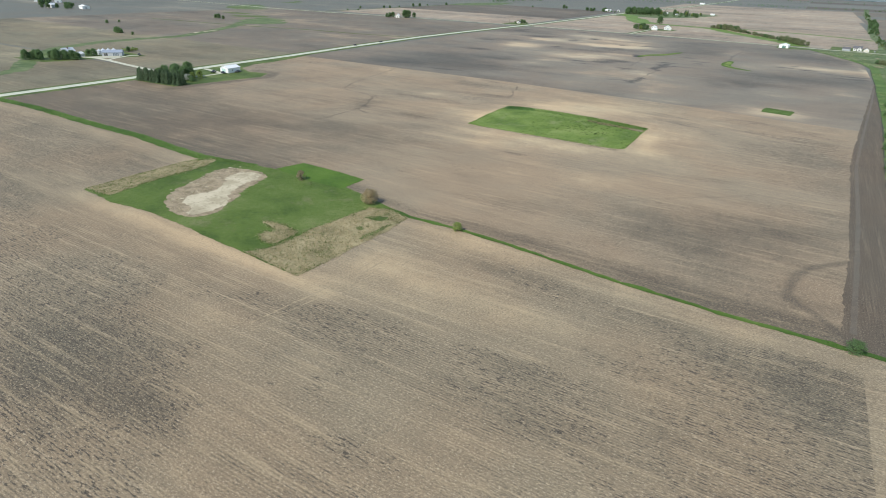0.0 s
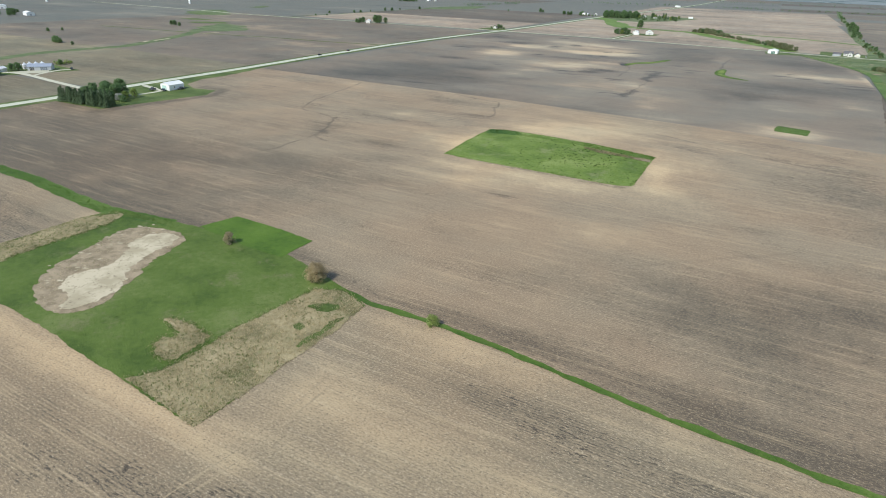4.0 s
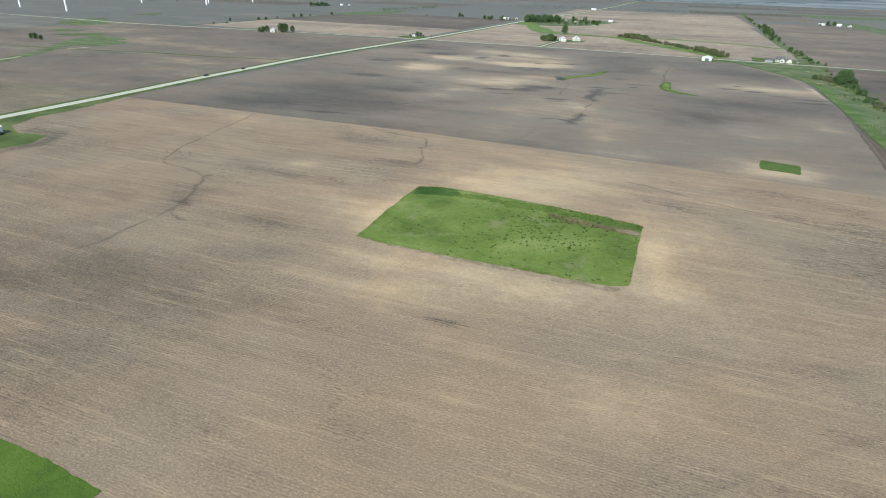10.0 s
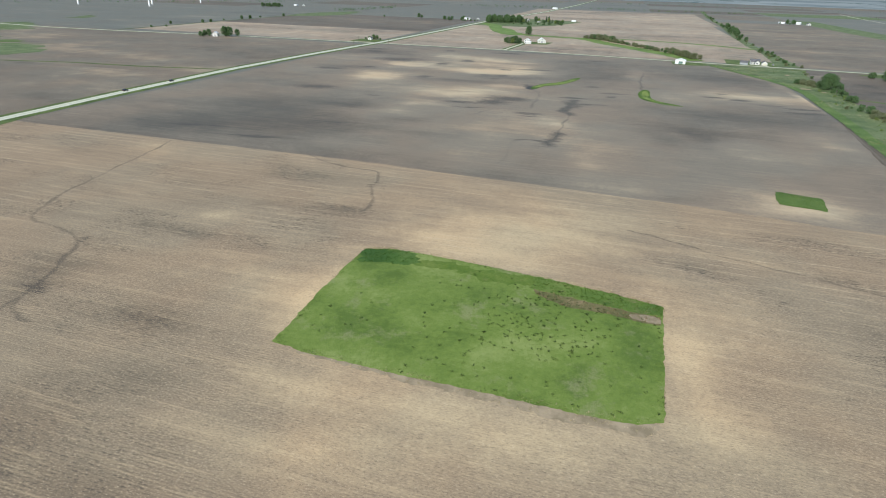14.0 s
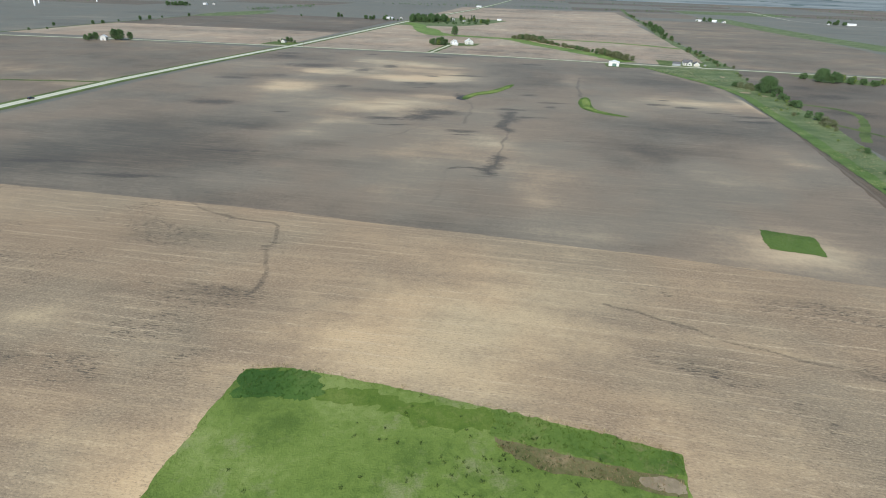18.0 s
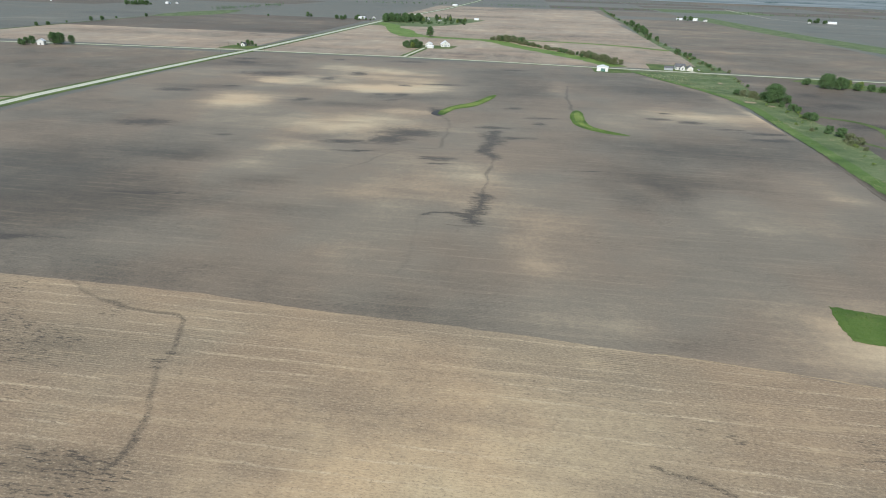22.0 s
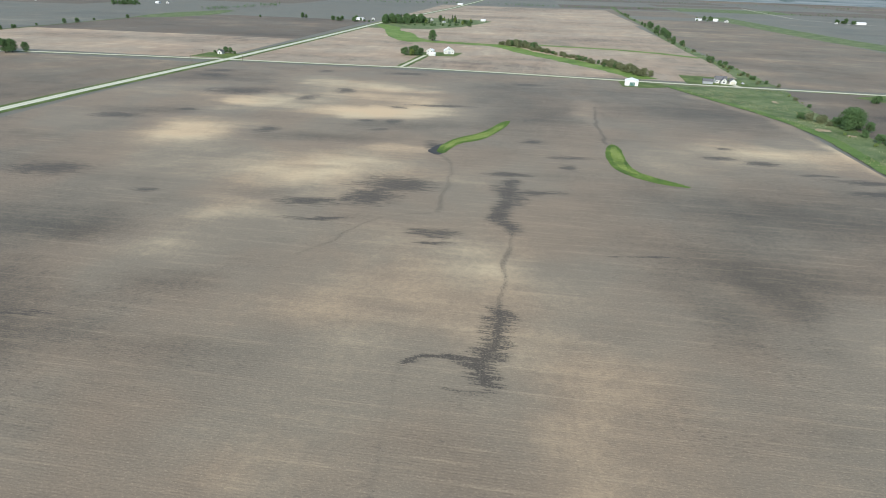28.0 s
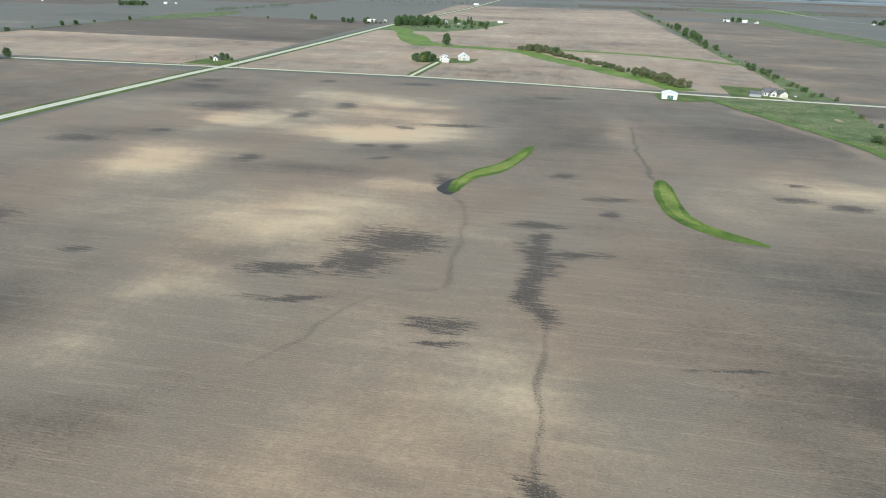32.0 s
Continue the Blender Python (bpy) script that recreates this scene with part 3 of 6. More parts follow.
def tone_a(u, v):
    # darker west and south-west terms: darker soil plus lens corner fall-off painted in
    t = 0.8 * (fractal(u * 0.5, v, 26, 31) - 0.5) * (1.0 - 0.4 * smooth(v, 330, 390)) + 0.08 - 0.12 * smooth(u, -170, -330) - 0.28 * smooth(u, -50, 25) * smooth(v, 420, 330) - 0.18 * smooth(u, -170, -300) * smooth(v, 350, 270) + 0.06 * smooth(v, 415, 442) - 0.50 * np.exp(-(((v - ditch_v(u) - 5) / 5) ** 2)) - 0.35 * blob(u, v, -66, 167, 26, 6, -6)
    t = t - 0.35 * smooth(u, -120, -190) * smooth(v, 300, 250) + 0.22 * blob(u, v, -112, 322, 78, 66, 0) - 0.02 - 0.15 * blob(u, v, -165, 240, 36, 14, 0) - 0.12 * smooth(u, -130, -190) * smooth(v, 260, 220)
    t = t - 0.6 * along(u, v, [(-378, 258), (-372, 292), (-363, 334), (-374, 354), (-394, 352)], 4.0, 3.0)
    for a, b, c, d, k in KNOLLS_A:
        t = t + k * blob(u, v, a, b, c, d, 5)
    for a, b, c, d, k in HOLLOWS_A + HOLLOWS_A2:
        t = t - k * blob(u, v, a, b, c, d, 5)
    return t


def rill_a(u, v):
    fade = 0.55 + 0.7 * soft_noise(u, v, 9, 71)
    r = np.max([(0.85 if i == 3 else 1.0) * along(u, v, soften(p), 0.85, 5.0) for i, p in enumerate(RILLS_A[:4])], 0) * fade
    return np.maximum(r, np.maximum(0.8 * along(u, v, soften(RILLS_A[4]), 2.1, 4.0), 0.46 * along(u, v, soften(RILLS_A[5]), 2.2, 6.0)))


def wet_a(u, v):
    w = np.zeros(np.shape(u))
    for a, b, c, d in [(-251, 328, 2, 3), (-110, 257, 6, 2), (-236, 298, 5, 4), (-184, 419, 3, 0.8), (-205, 385, 4, 0.7), (-184, 416, 2.0, 3.0)]:
        w = np.maximum(w, 0.5 * blob(u, v, a, b, c, d, 4))
    return w


def tone_c(u, v):
    t = 0.5 * (fractal(u * 0.35, v, 26, 51) - 0.5) - 0.05 + 0.22 * smooth(u, -118, -98) * smooth(u, -40, -75) * smooth(v, 88, 112)
    for a, b, c, d in [(-120, 56, 16, 9), (-138, 52, 18, 12), (-108, 40, 14, 8), (-86, 94, 7, 3), (-59, 143, 22, 5), (4, 128, 16, 8), (20, 130, 8, 12), (-16, 140, 11, 4), (-95, 48, 12, 4), (-152, 71, 12, 7), (-128, 40, 14, 14), (-40, 100, 14, 3)]:
        t = t - 0.42 * blob(u, v, a, b, c, d, 0)
    # the smooth(v, 96, 84) term paints lens corner fall-off into the soil tone
    t = t + 0.12 - 0.2 * blob(u, v, -32, 89, 23, 7, 0) - 0.30 * blob(u, v, -78, 93, 20, 9, 0) - 0.10 * smooth(v, 96, 84) * smooth(u, -90, -110) + 0.25 * blob(u, v, -140, 102, 36, 4, 0)
    t = t + 0.5 * along(u, v, [(-230, 107), (-170, 106), (-108, 102), (-95, 101)], 3.2, 2.0)
    t = t - 0.02 - 0.2 * smooth(u, -20, 25) - 0.25 * smooth(u, -215, -240) - 0.25 * smooth(u, -120, -200) * smooth(v, 110, 80) + 0.38 * np.exp(-(((ditch_v(u) - v - 6) / 6) ** 2))
    for a, b, c, d in [(-82, 50, 4, 2), (-52, 120, 20, 6), (-92, 126, 12, 8), (-109, 75, 9, 5), (-170, 103, 60, 3), (-121, 103, 16, 3)]:
        t = t + 0.42 * blob(u, v, a, b, c, d, 0)
    return t


edge_line = bend([(-431, 448), (-228, 447.5), (-190, 447), (-157, 444.2), (-120, 443.2), (-94, 441.7), (-70, 439.6), (-40, 437), (-10, 433.6), (62, 428)])
field_edge = lambda u: edge_line(u) + 0.9 * (fractal(u, 0 * u, 5, 91, 3) - 0.5)
field("field_1", np.linspace(-431, 62, 510), ditch_v, field_edge, 330, 0.05, SOIL_A,
      "tan cropland with last year's stubble in long rows", tone_a, wet_a, rill_a)
steps_u = np.concatenate([np.arange(-431, -200, 1.3), np.arange(-200, -90, 0.6), np.arange(-90, 62, 1.3), [62]])
steps_v = np.concatenate([np.arange(440, 690, 0.7), np.arange(690, 986, 1.3), [986]])
field("field_2", steps_u, field_edge, lambda u: 986 + 0 * u, (steps_v - 440) / 546, 0.05, SOIL_B,
      "dark tilled cropland with pale knolls and wet hollows", tone_b, wet_b, rill_b)
field("field_3", np.linspace(-431, 30, 260), lambda u: -260 + 0 * u, ditch_v, 240, 0.05, SOIL_C,
      "tan corn stubble in fine rows below the grassed ditch", tone_c)
cover("headland", [(26.2, 152.5), (27.2, 180), (29, 211), (31, 255), (32.2, 290), (33.6, 337), (41.4, 432), (52.2, 548), (60.5, 640), (62.5, 660), (63, 650), (60, 582), (57.5, 507), (54.5, 445), (48.5, 346), (44, 250), (41, 152)], 0.09, SOIL_D,
      "dark plowed headland strip along the fence line", "field", 0.7, 60, 1.2)
field("field_4", np.linspace(30, 91, 30), lambda u: -260 + 0 * u, ditch_v, 60, 0.05, SOIL_C, "pale stubble headland with rows turned along the fence",
      lambda u, v: 0.25 + 0.3 * (fractal(u, v, 30, 61) - 0.5))
# fields past the roads and the pasture strip, each a plain sheet of soil
FAR_FIELDS = [
    (-1010, -443, 172, 300, SOIL_STRIPE, "tan stubble"), (-1010, -443, 304, 455, SOIL_STRIPE, "striped tan stubble"), (-1010, -443, 455, 640, SOIL_BROWN, "brown tilled"), (-1010, -443, 640, 972, SOIL_BROWN, "brown tilled"),
    (-1500, -1014, 640, 972, SOIL_GREY, "grey tilled"), (-864, -446, 1004, 1230, SOIL_PINK, "brown tilled"), (-864, -446, 1230, 1640, SOIL_E, "dark tilled"), (-1060, -872, 1004, 1640, SOIL_GREY, "grey tilled"),
    (-427, 96, 1000, 1262, SOIL_PINK, "pinkish bare"), (-427, 98, 1262, 1790, SOIL_PINK, "pinkish bare"),
    (112, 395, 990, 2050, SOIL_BROWN, "dark brown tilled"), (92, 700, 440, 970, SOIL_E, "dark tilled"), (500, 1100, 990, 2100, SOIL_GREY, "grey-brown tilled"),
    (-427, 110, 1790, 2500, SOIL_PINK, "pale brown bare"), (92, 500, -200, 430, SOIL_E, "dark tilled"),
]


def wet_e(u, v):
    w = 1.6 * (fractal(u * 0.25, v, 16, 33, 3) - 0.64)
    for a, b, c, d in [(146, 815, 16, 11), (128, 738, 20, 11), (106, 934, 8, 6), (140, 864, 7, 9), (210, 760, 30, 9), (240, 700, 34, 8), (150, 668, 22, 5)]:
        w = np.maximum(w, 0.9 * blob(u, v + 10 * (fractal(u, v, 14, 35, 3) - 0.5), a, b, c, d, 0))
    return w


for i, (a, b, c, d, m, text) in enumerate(FAR_FIELDS):
    k = i * 7 + 3
    field("field_%d" % (i + 5), np.linspace(a, b, 60), lambda u, c=c: c + 0 * u, lambda u, d=d: d + 0 * u, 70, 0.05, m, text + " cropland past the road",
          lambda u, v, k=k: 1.4 * (fractal(u * 0.5, v, 60, k, 5) - 0.5),
          wet_e if m is SOIL_E else None)
rnd = random.Random(5)
n_field = len(FAR_FIELDS) + 5
for i in range(-9, 9):
    for j in range(0, 8):
        a, b = i * 400 - 437, 1010 + 805 * (j // 2) + 395 * (j % 2)
        if -1060 < a + 200 < 1050 and b + 200 < 2400:
            continue
        m = rnd.choice([SOIL_BROWN, SOIL_GREY, SOIL_GREY, SOIL_GREY, SOIL_E, PASTURE if rnd.random() < 0.25 else SOIL_GREY])
        k, w = rnd.randrange(1000), rnd.uniform(250, 392)
        field("field_%d" % n_field, np.linspace(a + 6, a + 394, 24), lambda u, b=b: b + 0 * u, lambda u, b=b, w=w: b + w + 0 * u, 28, 0.04, m,
              "distant farm field on flat land", lambda u, v, k=k: 1.0 * (fractal(u * 0.35, v, 90, k) - 0.5))
        n_field += 1

# the skyline: a wall for far wooded country, blue distance haze painted into its colour
g = Nodes("haze_painted_country", 0.9, 0.2)
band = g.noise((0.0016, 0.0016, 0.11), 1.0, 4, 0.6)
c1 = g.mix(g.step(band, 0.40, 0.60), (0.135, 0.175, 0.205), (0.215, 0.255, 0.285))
HAZY_BACKDROP = g.colour(g.mix(g.step(g.noise((0.006, 0.006, 0.10), 1.0, 3, 0.6), 0.58, 0.66), c1, (0.085, 0.125, 0.135)))
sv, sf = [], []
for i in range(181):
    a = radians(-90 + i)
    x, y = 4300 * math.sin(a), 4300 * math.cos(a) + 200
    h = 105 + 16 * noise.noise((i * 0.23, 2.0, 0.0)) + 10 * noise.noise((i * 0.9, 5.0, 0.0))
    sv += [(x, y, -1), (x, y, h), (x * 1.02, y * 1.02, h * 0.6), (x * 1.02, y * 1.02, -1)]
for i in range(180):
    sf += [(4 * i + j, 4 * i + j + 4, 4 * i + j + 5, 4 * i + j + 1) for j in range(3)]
link("backdrop", from_arrays("backdrop", sv, sf), HAZY_BACKDROP, None, "low backdrop wall of wooded country with blue-grey haze painted in", "skyline", "structure")

# ---- roads ----
def pavement(name, pale, track, edge, width):
    """Pale gravel with worn wheel tracks; the strip's own offset comes from its mesh."""
    g = Nodes(name, 0.9, 0.3)
    n = g.noise((1, 1, 1), 0.4, 4, 0.6)
    f = g.noise((1, 1, 1), 5.0, 2, 0.7)
    col = g.mix(g.step(n, 0.35, 0.7), track, pale)
    col = g.mix(g.math("MULTIPLY", f, 0.3), col, edge)
    s = g.attribute("side")
    mid = g.step(g.math("ABSOLUTE", s), 0.05, 0.3, 0.55, 0.0)
    col = g.mix(mid, col, edge)
    col = g.mix(g.step(g.math("ABSOLUTE", s), 0.80, 1.0, 0.0, 0.7), col, edge)
    g.bump(f, 0.4, 0.03)
    return g.colour(col)


PAVED = pavement("pale_road_surface", (0.60, 0.61, 0.50), (0.50, 0.51, 0.42), (0.36, 0.37, 0.28), 3.5)
GRAVEL = pavement("gravel_surface", (0.60, 0.59, 0.47), (0.50, 0.49, 0.39), (0.38, 0.37, 0.27), 2.5)


def road(name, pts, half, material, label, z=0.34):
    prof = [(-half, z - 0.10), (-half * 0.62, z - 0.04), (-half * 0.2, z), (half * 0.2, z), (half * 0.62, z - 0.04), (half, z - 0.10)]
    ob = ribbon(name, pts, prof, material, label, "road", 0.12, 5, 8.0)
    a = ob.data.attributes.new("side", "FLOAT", "POINT")
    a.data.foreach_set("value", np.tile([p[0] / half for p in prof], len(ob.data.vertices) // 6).astype(np.float32))
    return ob


MAIN = [(-436, -260), (-435, 170), (-435, 265), (-438, 350), (-440, 437), (-446, 545), (-450, 690), (-446, 800), (-438, 930), (-431, 1010), (-423, 1246), (-414, 1613), (-395, 1876), (-366, 2272), (-344, 2981), (-330, 4300)]
CROSS = [(-1500, 978), (-1152, 966), (-980, 953), (-850, 961), (-760, 972), (-655, 985), (-539, 993), (-431, 998), (-334, 1000), (-253, 1003), (-137, 998), (-40, 988), (70, 981), (177, 975), (420, 968), (1400, 960)]
ribbon("verge_1", MAIN, [(-9.5, 0.10), (-7, 0.07), (-4.6, 0.26), (4.6, 0.26), (7, 0.07), (9.5, 0.10)], VERGE, "grassy road verge with shallow ditches", "verge", 1.0, 7, 4.0)
ribbon("verge_2", CROSS, [(-5, 0.10), (-4, 0.07), (-3, 0.20), (3, 0.20), (4, 0.07), (5, 0.10)], VERGE, "narrow grassy verge along the gravel road", "verge", 1.0, 9, 4.0)
road("road_1", MAIN, 4.5, PAVED, "pale straight country road with two worn lanes")
road("road_2", CROSS, 3.0, GRAVEL, "pale gravel crossroad between fields", 0.30)
road("road_3", [(714, 3098), (660, 2600), (640, 2367), (670, 2250), (711, 2166), (778, 2141), (1000, 2080)], 3.0, GRAVEL, "pale gravel road across distant fields", 0.30)
ribbon("driveway_verge", [(-247, 1004), (-244, 1050), (-240, 1104)], [(-6, 0.14), (0, 0.16), (6, 0.14)], VERGE, "grassy verges of a farm driveway", "verge", 1.2, 119, 4.0)
road("driveway_1", [(-247, 1003), (-244, 1050), (-240, 1108)], 1.9, GRAVEL, "gravel driveway to a white farmhouse", 0.26)
road("driveway_2", [(75, 982), (73, 992), (66, 999)], 2.4, GRAVEL, "pale concrete driveway to a country house", 0.27)
road("driveway_3", [(-438, 295.5), (-461.6, 298.6), (-498, 302.3), (-532, 306.5), (-547, 307.5), (-556, 306.5), (-566, 303)], 2.3, GRAVEL, "pale gravel lane to a farmyard", 0.26)
road("driveway_4", [(-439, 332), (-428, 330), (-417, 328), (-409, 325), (-403, 326.5)], 2.0, GRAVEL, "gravel driveway to a white machine shed", 0.26)
road("driveway_5", [(-437, 295.5), (-420, 293), (-409, 298), (-404, 308), (-403.5, 318), (-404.5, 326)], 1.6, GRAVEL, "gravel farm drive behind the trees", 0.25)
road("driveway_6", [(-532, 306.5), (-537, 314), (-541, 322), (-544, 331), (-544.5, 337), (-542, 343)], 1.8, GRAVEL, "gravel lane past the grey barn", 0.25)
cover("gravel_apron", [(-563, 306.5), (-547, 307.5), (-541, 317), (-544, 327), (-549.5, 329.5), (-559.5, 318.5)], 0.22, GRAVEL, "pale gravel apron in front of the grey barn", "gravel", 0.5, 110, 1.0)

# ---- meadows, patches and grassed channels ----
MEADOW = [(-226, 110), (-205, 108), (-186, 110), (-165, 109), (-145, 107), (-130, 106), (-117, 105), (-109, 104), (-108, 112), (-108, 127), (-107, 144), (-107, 158),
          (-117, 162), (-126, 165), (-133, 167), (-146, 171), (-166, 170), (-186, 171), (-205, 169), (-223, 167), (-226, 154), (-226, 132)]
cover("meadow_1", MEADOW, 0.10, GREEN, "uneven green meadow among bare fields", jag=0.5, seed=2)
LUSH_SQUARE = [(-186, 171), (-182, 184.5), (-160, 184), (-145.5, 182.5), (-146, 168), (-160, 168)]
cover("meadow_2", LUSH_SQUARE, 0.14, LUSH, "lush bright green grass square", jag=0.3, seed=3)
REEDS = [(-133, 107), (-129, 112), (-128, 121), (-128, 131), (-126, 145), (-124, 158), (-117, 161), (-107, 157.5), (-106.5, 144), (-107.5, 127), (-108, 112), (-109, 104)]
REEDS_ISLE = [(-146, 127), (-143, 128), (-138, 128.5), (-131, 127), (-130, 125), (-130, 120), (-129, 117.5), (-132, 115), (-136, 116), (-139, 118), (-140, 121), (-137, 122), (-138, 124), (-141, 125)]
REEDS_EDGE = [(-226, 111.5), (-226, 132), (-226, 154), (-219, 164.5), (-213.5, 157), (-213.5, 145), (-214.5, 132), (-212.5, 112)]
cover("reed_bed_1", REEDS, 0.15, REED, "tan dead reeds with green shoots", "reeds", 0.7, 4, 0.6)
cover("reed_bed_2", REEDS_ISLE, 0.15, REED, "small island of tan dead reeds", "reeds", 0.9, 5, 0.5)
cover("reed_bed_3", REEDS_EDGE, 0.15, REED, "strip of dry reeds along the meadow edge", "reeds", 1.4, 6, 0.7)
for i, q in enumerate([[(-120, 149), (-119.6, 151.2), (-116, 154), (-112.6, 154.3), (-111.5, 152), (-114.5, 149.2)], [(-117.6, 141), (-116, 143), (-113.8, 142.2), (-113.8, 139.8), (-116, 139)], [(-110, 148.5), (-107.6, 151), (-108, 143), (-109, 134), (-110.6, 134), (-109.8, 142)]]):
    cover("reed_gap_%d" % (i + 1), rounded(q, 1), 0.175, VERGE, "green grass showing through the dead reeds", "grass", 0.9, 115 + i, 0.5)
g = Nodes("dried_silt", 0.9, 0.3)
n1, n2 = g.noise((1, 1, 1), 0.09, 4, 0.6), g.noise((1, 1, 1), 0.8, 4, 0.65)
c1 = g.mix(g.step(n1, 0.42, 0.60), (0.37, 0.322, 0.218), (0.51, 0.450, 0.322))
c1 = g.mix(g.step(n2, 0.60, 0.72, 0, 0.35), c1, (0.34, 0.29, 0.19))
crack = g.t.nodes.new("ShaderNodeTexVoronoi")
crack.feature = "DISTANCE_TO_EDGE"
crack.inputs["Scale"].default_value = 0.22
warp = g.t.nodes.new("ShaderNodeTexNoise")
warp.inputs["Scale"].default_value, warp.inputs["Detail"].default_value = 0.4, 4.0
g.t.links.new(g.place(), warp.inputs["Vector"])
shove = g.t.nodes.new("ShaderNodeVectorMath")
shove.operation = "MULTIPLY_ADD"
shove.inputs[1].default_value = (6, 6, 6)
g.t.links.new(warp.outputs["Color"], shove.inputs[0])
g.t.links.new(g.place(), shove.inputs[2])
g.t.links.new(shove.outputs[0], crack.inputs["Vector"])
c1 = g.mix(g.math("MULTIPLY", g.step(crack.outputs["Distance"], 0.012, 0.05, 0.8, 0.0), g.step(n2, 0.45, 0.6)), c1, (0.20, 0.165, 0.11))
g.bump(n2, 0.4, 0.1)
SILT = g.colour(c1)
g = Nodes("dead_grass_mud", 0.9, 0.3)
n1, n2 = g.noise((1, 1, 1), 0.25, 4, 0.65), g.noise((1, 1, 1), 2.0, 3, 0.7)
c1 = g.mix(g.step(n1, 0.35, 0.65), (0.22, 0.178, 0.115), (0.345, 0.28, 0.19))
c1 = g.mix(g.step(n2, 0.55, 0.75, 0, 0.5), c1, (0.12, 0.11, 0.06))
g.bump(n2, 0.5, 0.1)
MUD = g.colour(c1)
POND = rounded([(-184, 162.5), (-188.5, 164.2), (-197, 162.8), (-203, 160), (-204.4, 154), (-202, 145), (-199.4, 137), (-195.8, 130), (-193.6, 124), (-189.7, 119), (-183.8, 115.8), (-175.7, 114), (-170, 114.5), (-166.5, 118.5), (-165.5, 125), (-170.5, 134), (-176, 144.6), (-177.8, 154.5), (-179.5, 161)], 1)
POND_IN = [(-185, 161.6), (-190, 161.8), (-194, 158), (-193.9, 152.2), (-191.7, 147.7), (-187.6, 143.2), (-185, 137), (-186.2, 132.3), (-187.2, 128.3), (-185.7, 124.6), (-183, 121.8), (-176.5, 120.2), (-172.5, 116),
           (-170.2, 117.5), (-169, 122.8), (-168.8, 128), (-172, 132.8), (-175.5, 137.7), (-179.6, 145), (-181.8, 151.6), (-181, 156.3)]
cover("dry_pond_rim", POND, 0.15, MUD, "flattened dead grass round a dry pond", "mud", 1.0, 7, 0.7)
cover("dry_pond", POND_IN, 0.19, SILT, "pale cracked silt of a dried-up pond", "mud", 1.1, 8, 0.45)

PATCH = [(-157.5, 350.5), (-150, 352.5), (-139, 352), (-118, 349.5), (-98, 347), (-79, 345), (-65.5, 343), (-66, 323), (-66.4, 296.5), (-72, 293.8), (-84, 293.2), (-104, 293.5),
         (-127, 293.5), (-150, 294.3), (-158, 296), (-158.3, 313), (-158.3, 333)]
PATCH_GRASS = grass("patch_grass", (0.084, 0.138, 0.024), (0.138, 0.203, 0.040), (0.215, 0.272, 0.080), (0.27, 0.26, 0.15), dryness=0.55)
MUD_EDGE = [(-150, 293.8), (-127, 291.8), (-104, 291.2), (-84, 290.2), (-70, 291), (-66.5, 295), (-84, 295), (-104, 295), (-127, 295), (-150, 296)]
cover("patch_fringe", MUD_EDGE, 0.09, MUD, "flattened dead growth along the patch edge", "dead growth", 1.0, 12, 1.0)
cover("meadow_3", PATCH, 0.12, PATCH_GRASS, "weedy green patch left unplowed in the field", jag=0.4, seed=9, step=0.9)
DARK_CORNER = [(-157.3, 350.3), (-150, 352), (-141, 351.6), (-136.5, 345.5), (-141, 342.5), (-154, 341.5)]
cover("meadow_4", DARK_CORNER, 0.15, grass("dark_rank_grass", (0.036, 0.090, 0.014), (0.058, 0.124, 0.020), (0.09, 0.160, 0.034), dryness=0.15), "dark rank weeds in the patch corner", jag=1.6, seed=10, step=0.6)
RUST = [(-101, 339.5), (-93, 338.8), (-80, 337.1), (-66, 337.2), (-66.3, 332.7), (-72.8, 332.7), (-81, 333.4), (-92.6, 333.3), (-99.7, 336.9)]
RANK = [(-102, 347), (-79, 344.7), (-65.8, 342.6), (-66, 337.4), (-80, 337.3), (-93, 339), (-101.5, 340)]
cover("meadow_9", RANK, 0.145, grass("rank_strip_grass", (0.064, 0.122, 0.020), (0.102, 0.170, 0.030), (0.15, 0.21, 0.048), (0.24, 0.19, 0.10), 0.6, 1.6), "dark rank weeds along the patch edge", jag=0.9, seed=64, step=0.7)
cover("bare_spot", rounded([(-66.3, 337), (-66.4, 332.9), (-73, 333), (-75, 335), (-71, 336.6)], 1), 0.17, MUD, "bare tan soil at the patch edge", "bare soil", 0.7, 65, 0.5)
cover("meadow_5", RUST, 0.15, grass("rusty_weeds", (0.085, 0.095, 0.030), (0.155, 0.140, 0.062), (0.24, 0.195, 0.10), (0.34, 0.25, 0.15), 0.8), "rusty dry weeds along the patch edge", jag=0.7, seed=11)
BAND = rounded([(-139, 347.5), (-128, 348.2), (-116, 346.6), (-108, 346.2), (-101, 344.6), (-100.5, 341.5), (-106, 339.5), (-112, 341.6), (-117, 339.6), (-123, 343), (-130, 342.4), (-136, 345)], 1)
cover("meadow_8", BAND, 0.145, grass("band_grass", (0.060, 0.118, 0.013), (0.098, 0.162, 0.021), (0.16, 0.212, 0.045), dryness=0.3, size=2.0), "band of deeper green grass inside the patch edge", jag=2.4, seed=63, step=0.8)
SMALL = [(-13, 473), (5.5, 470), (3, 452), (-15, 454.5)]
cover("meadow_6", SMALL, 0.13, grass("small_patch_grass", (0.060, 0.110, 0.019), (0.092, 0.152, 0.029), (0.14, 0.195, 0.052)), "small dark green grass patch in bare soil", jag=0.7, seed=12, step=0.7)
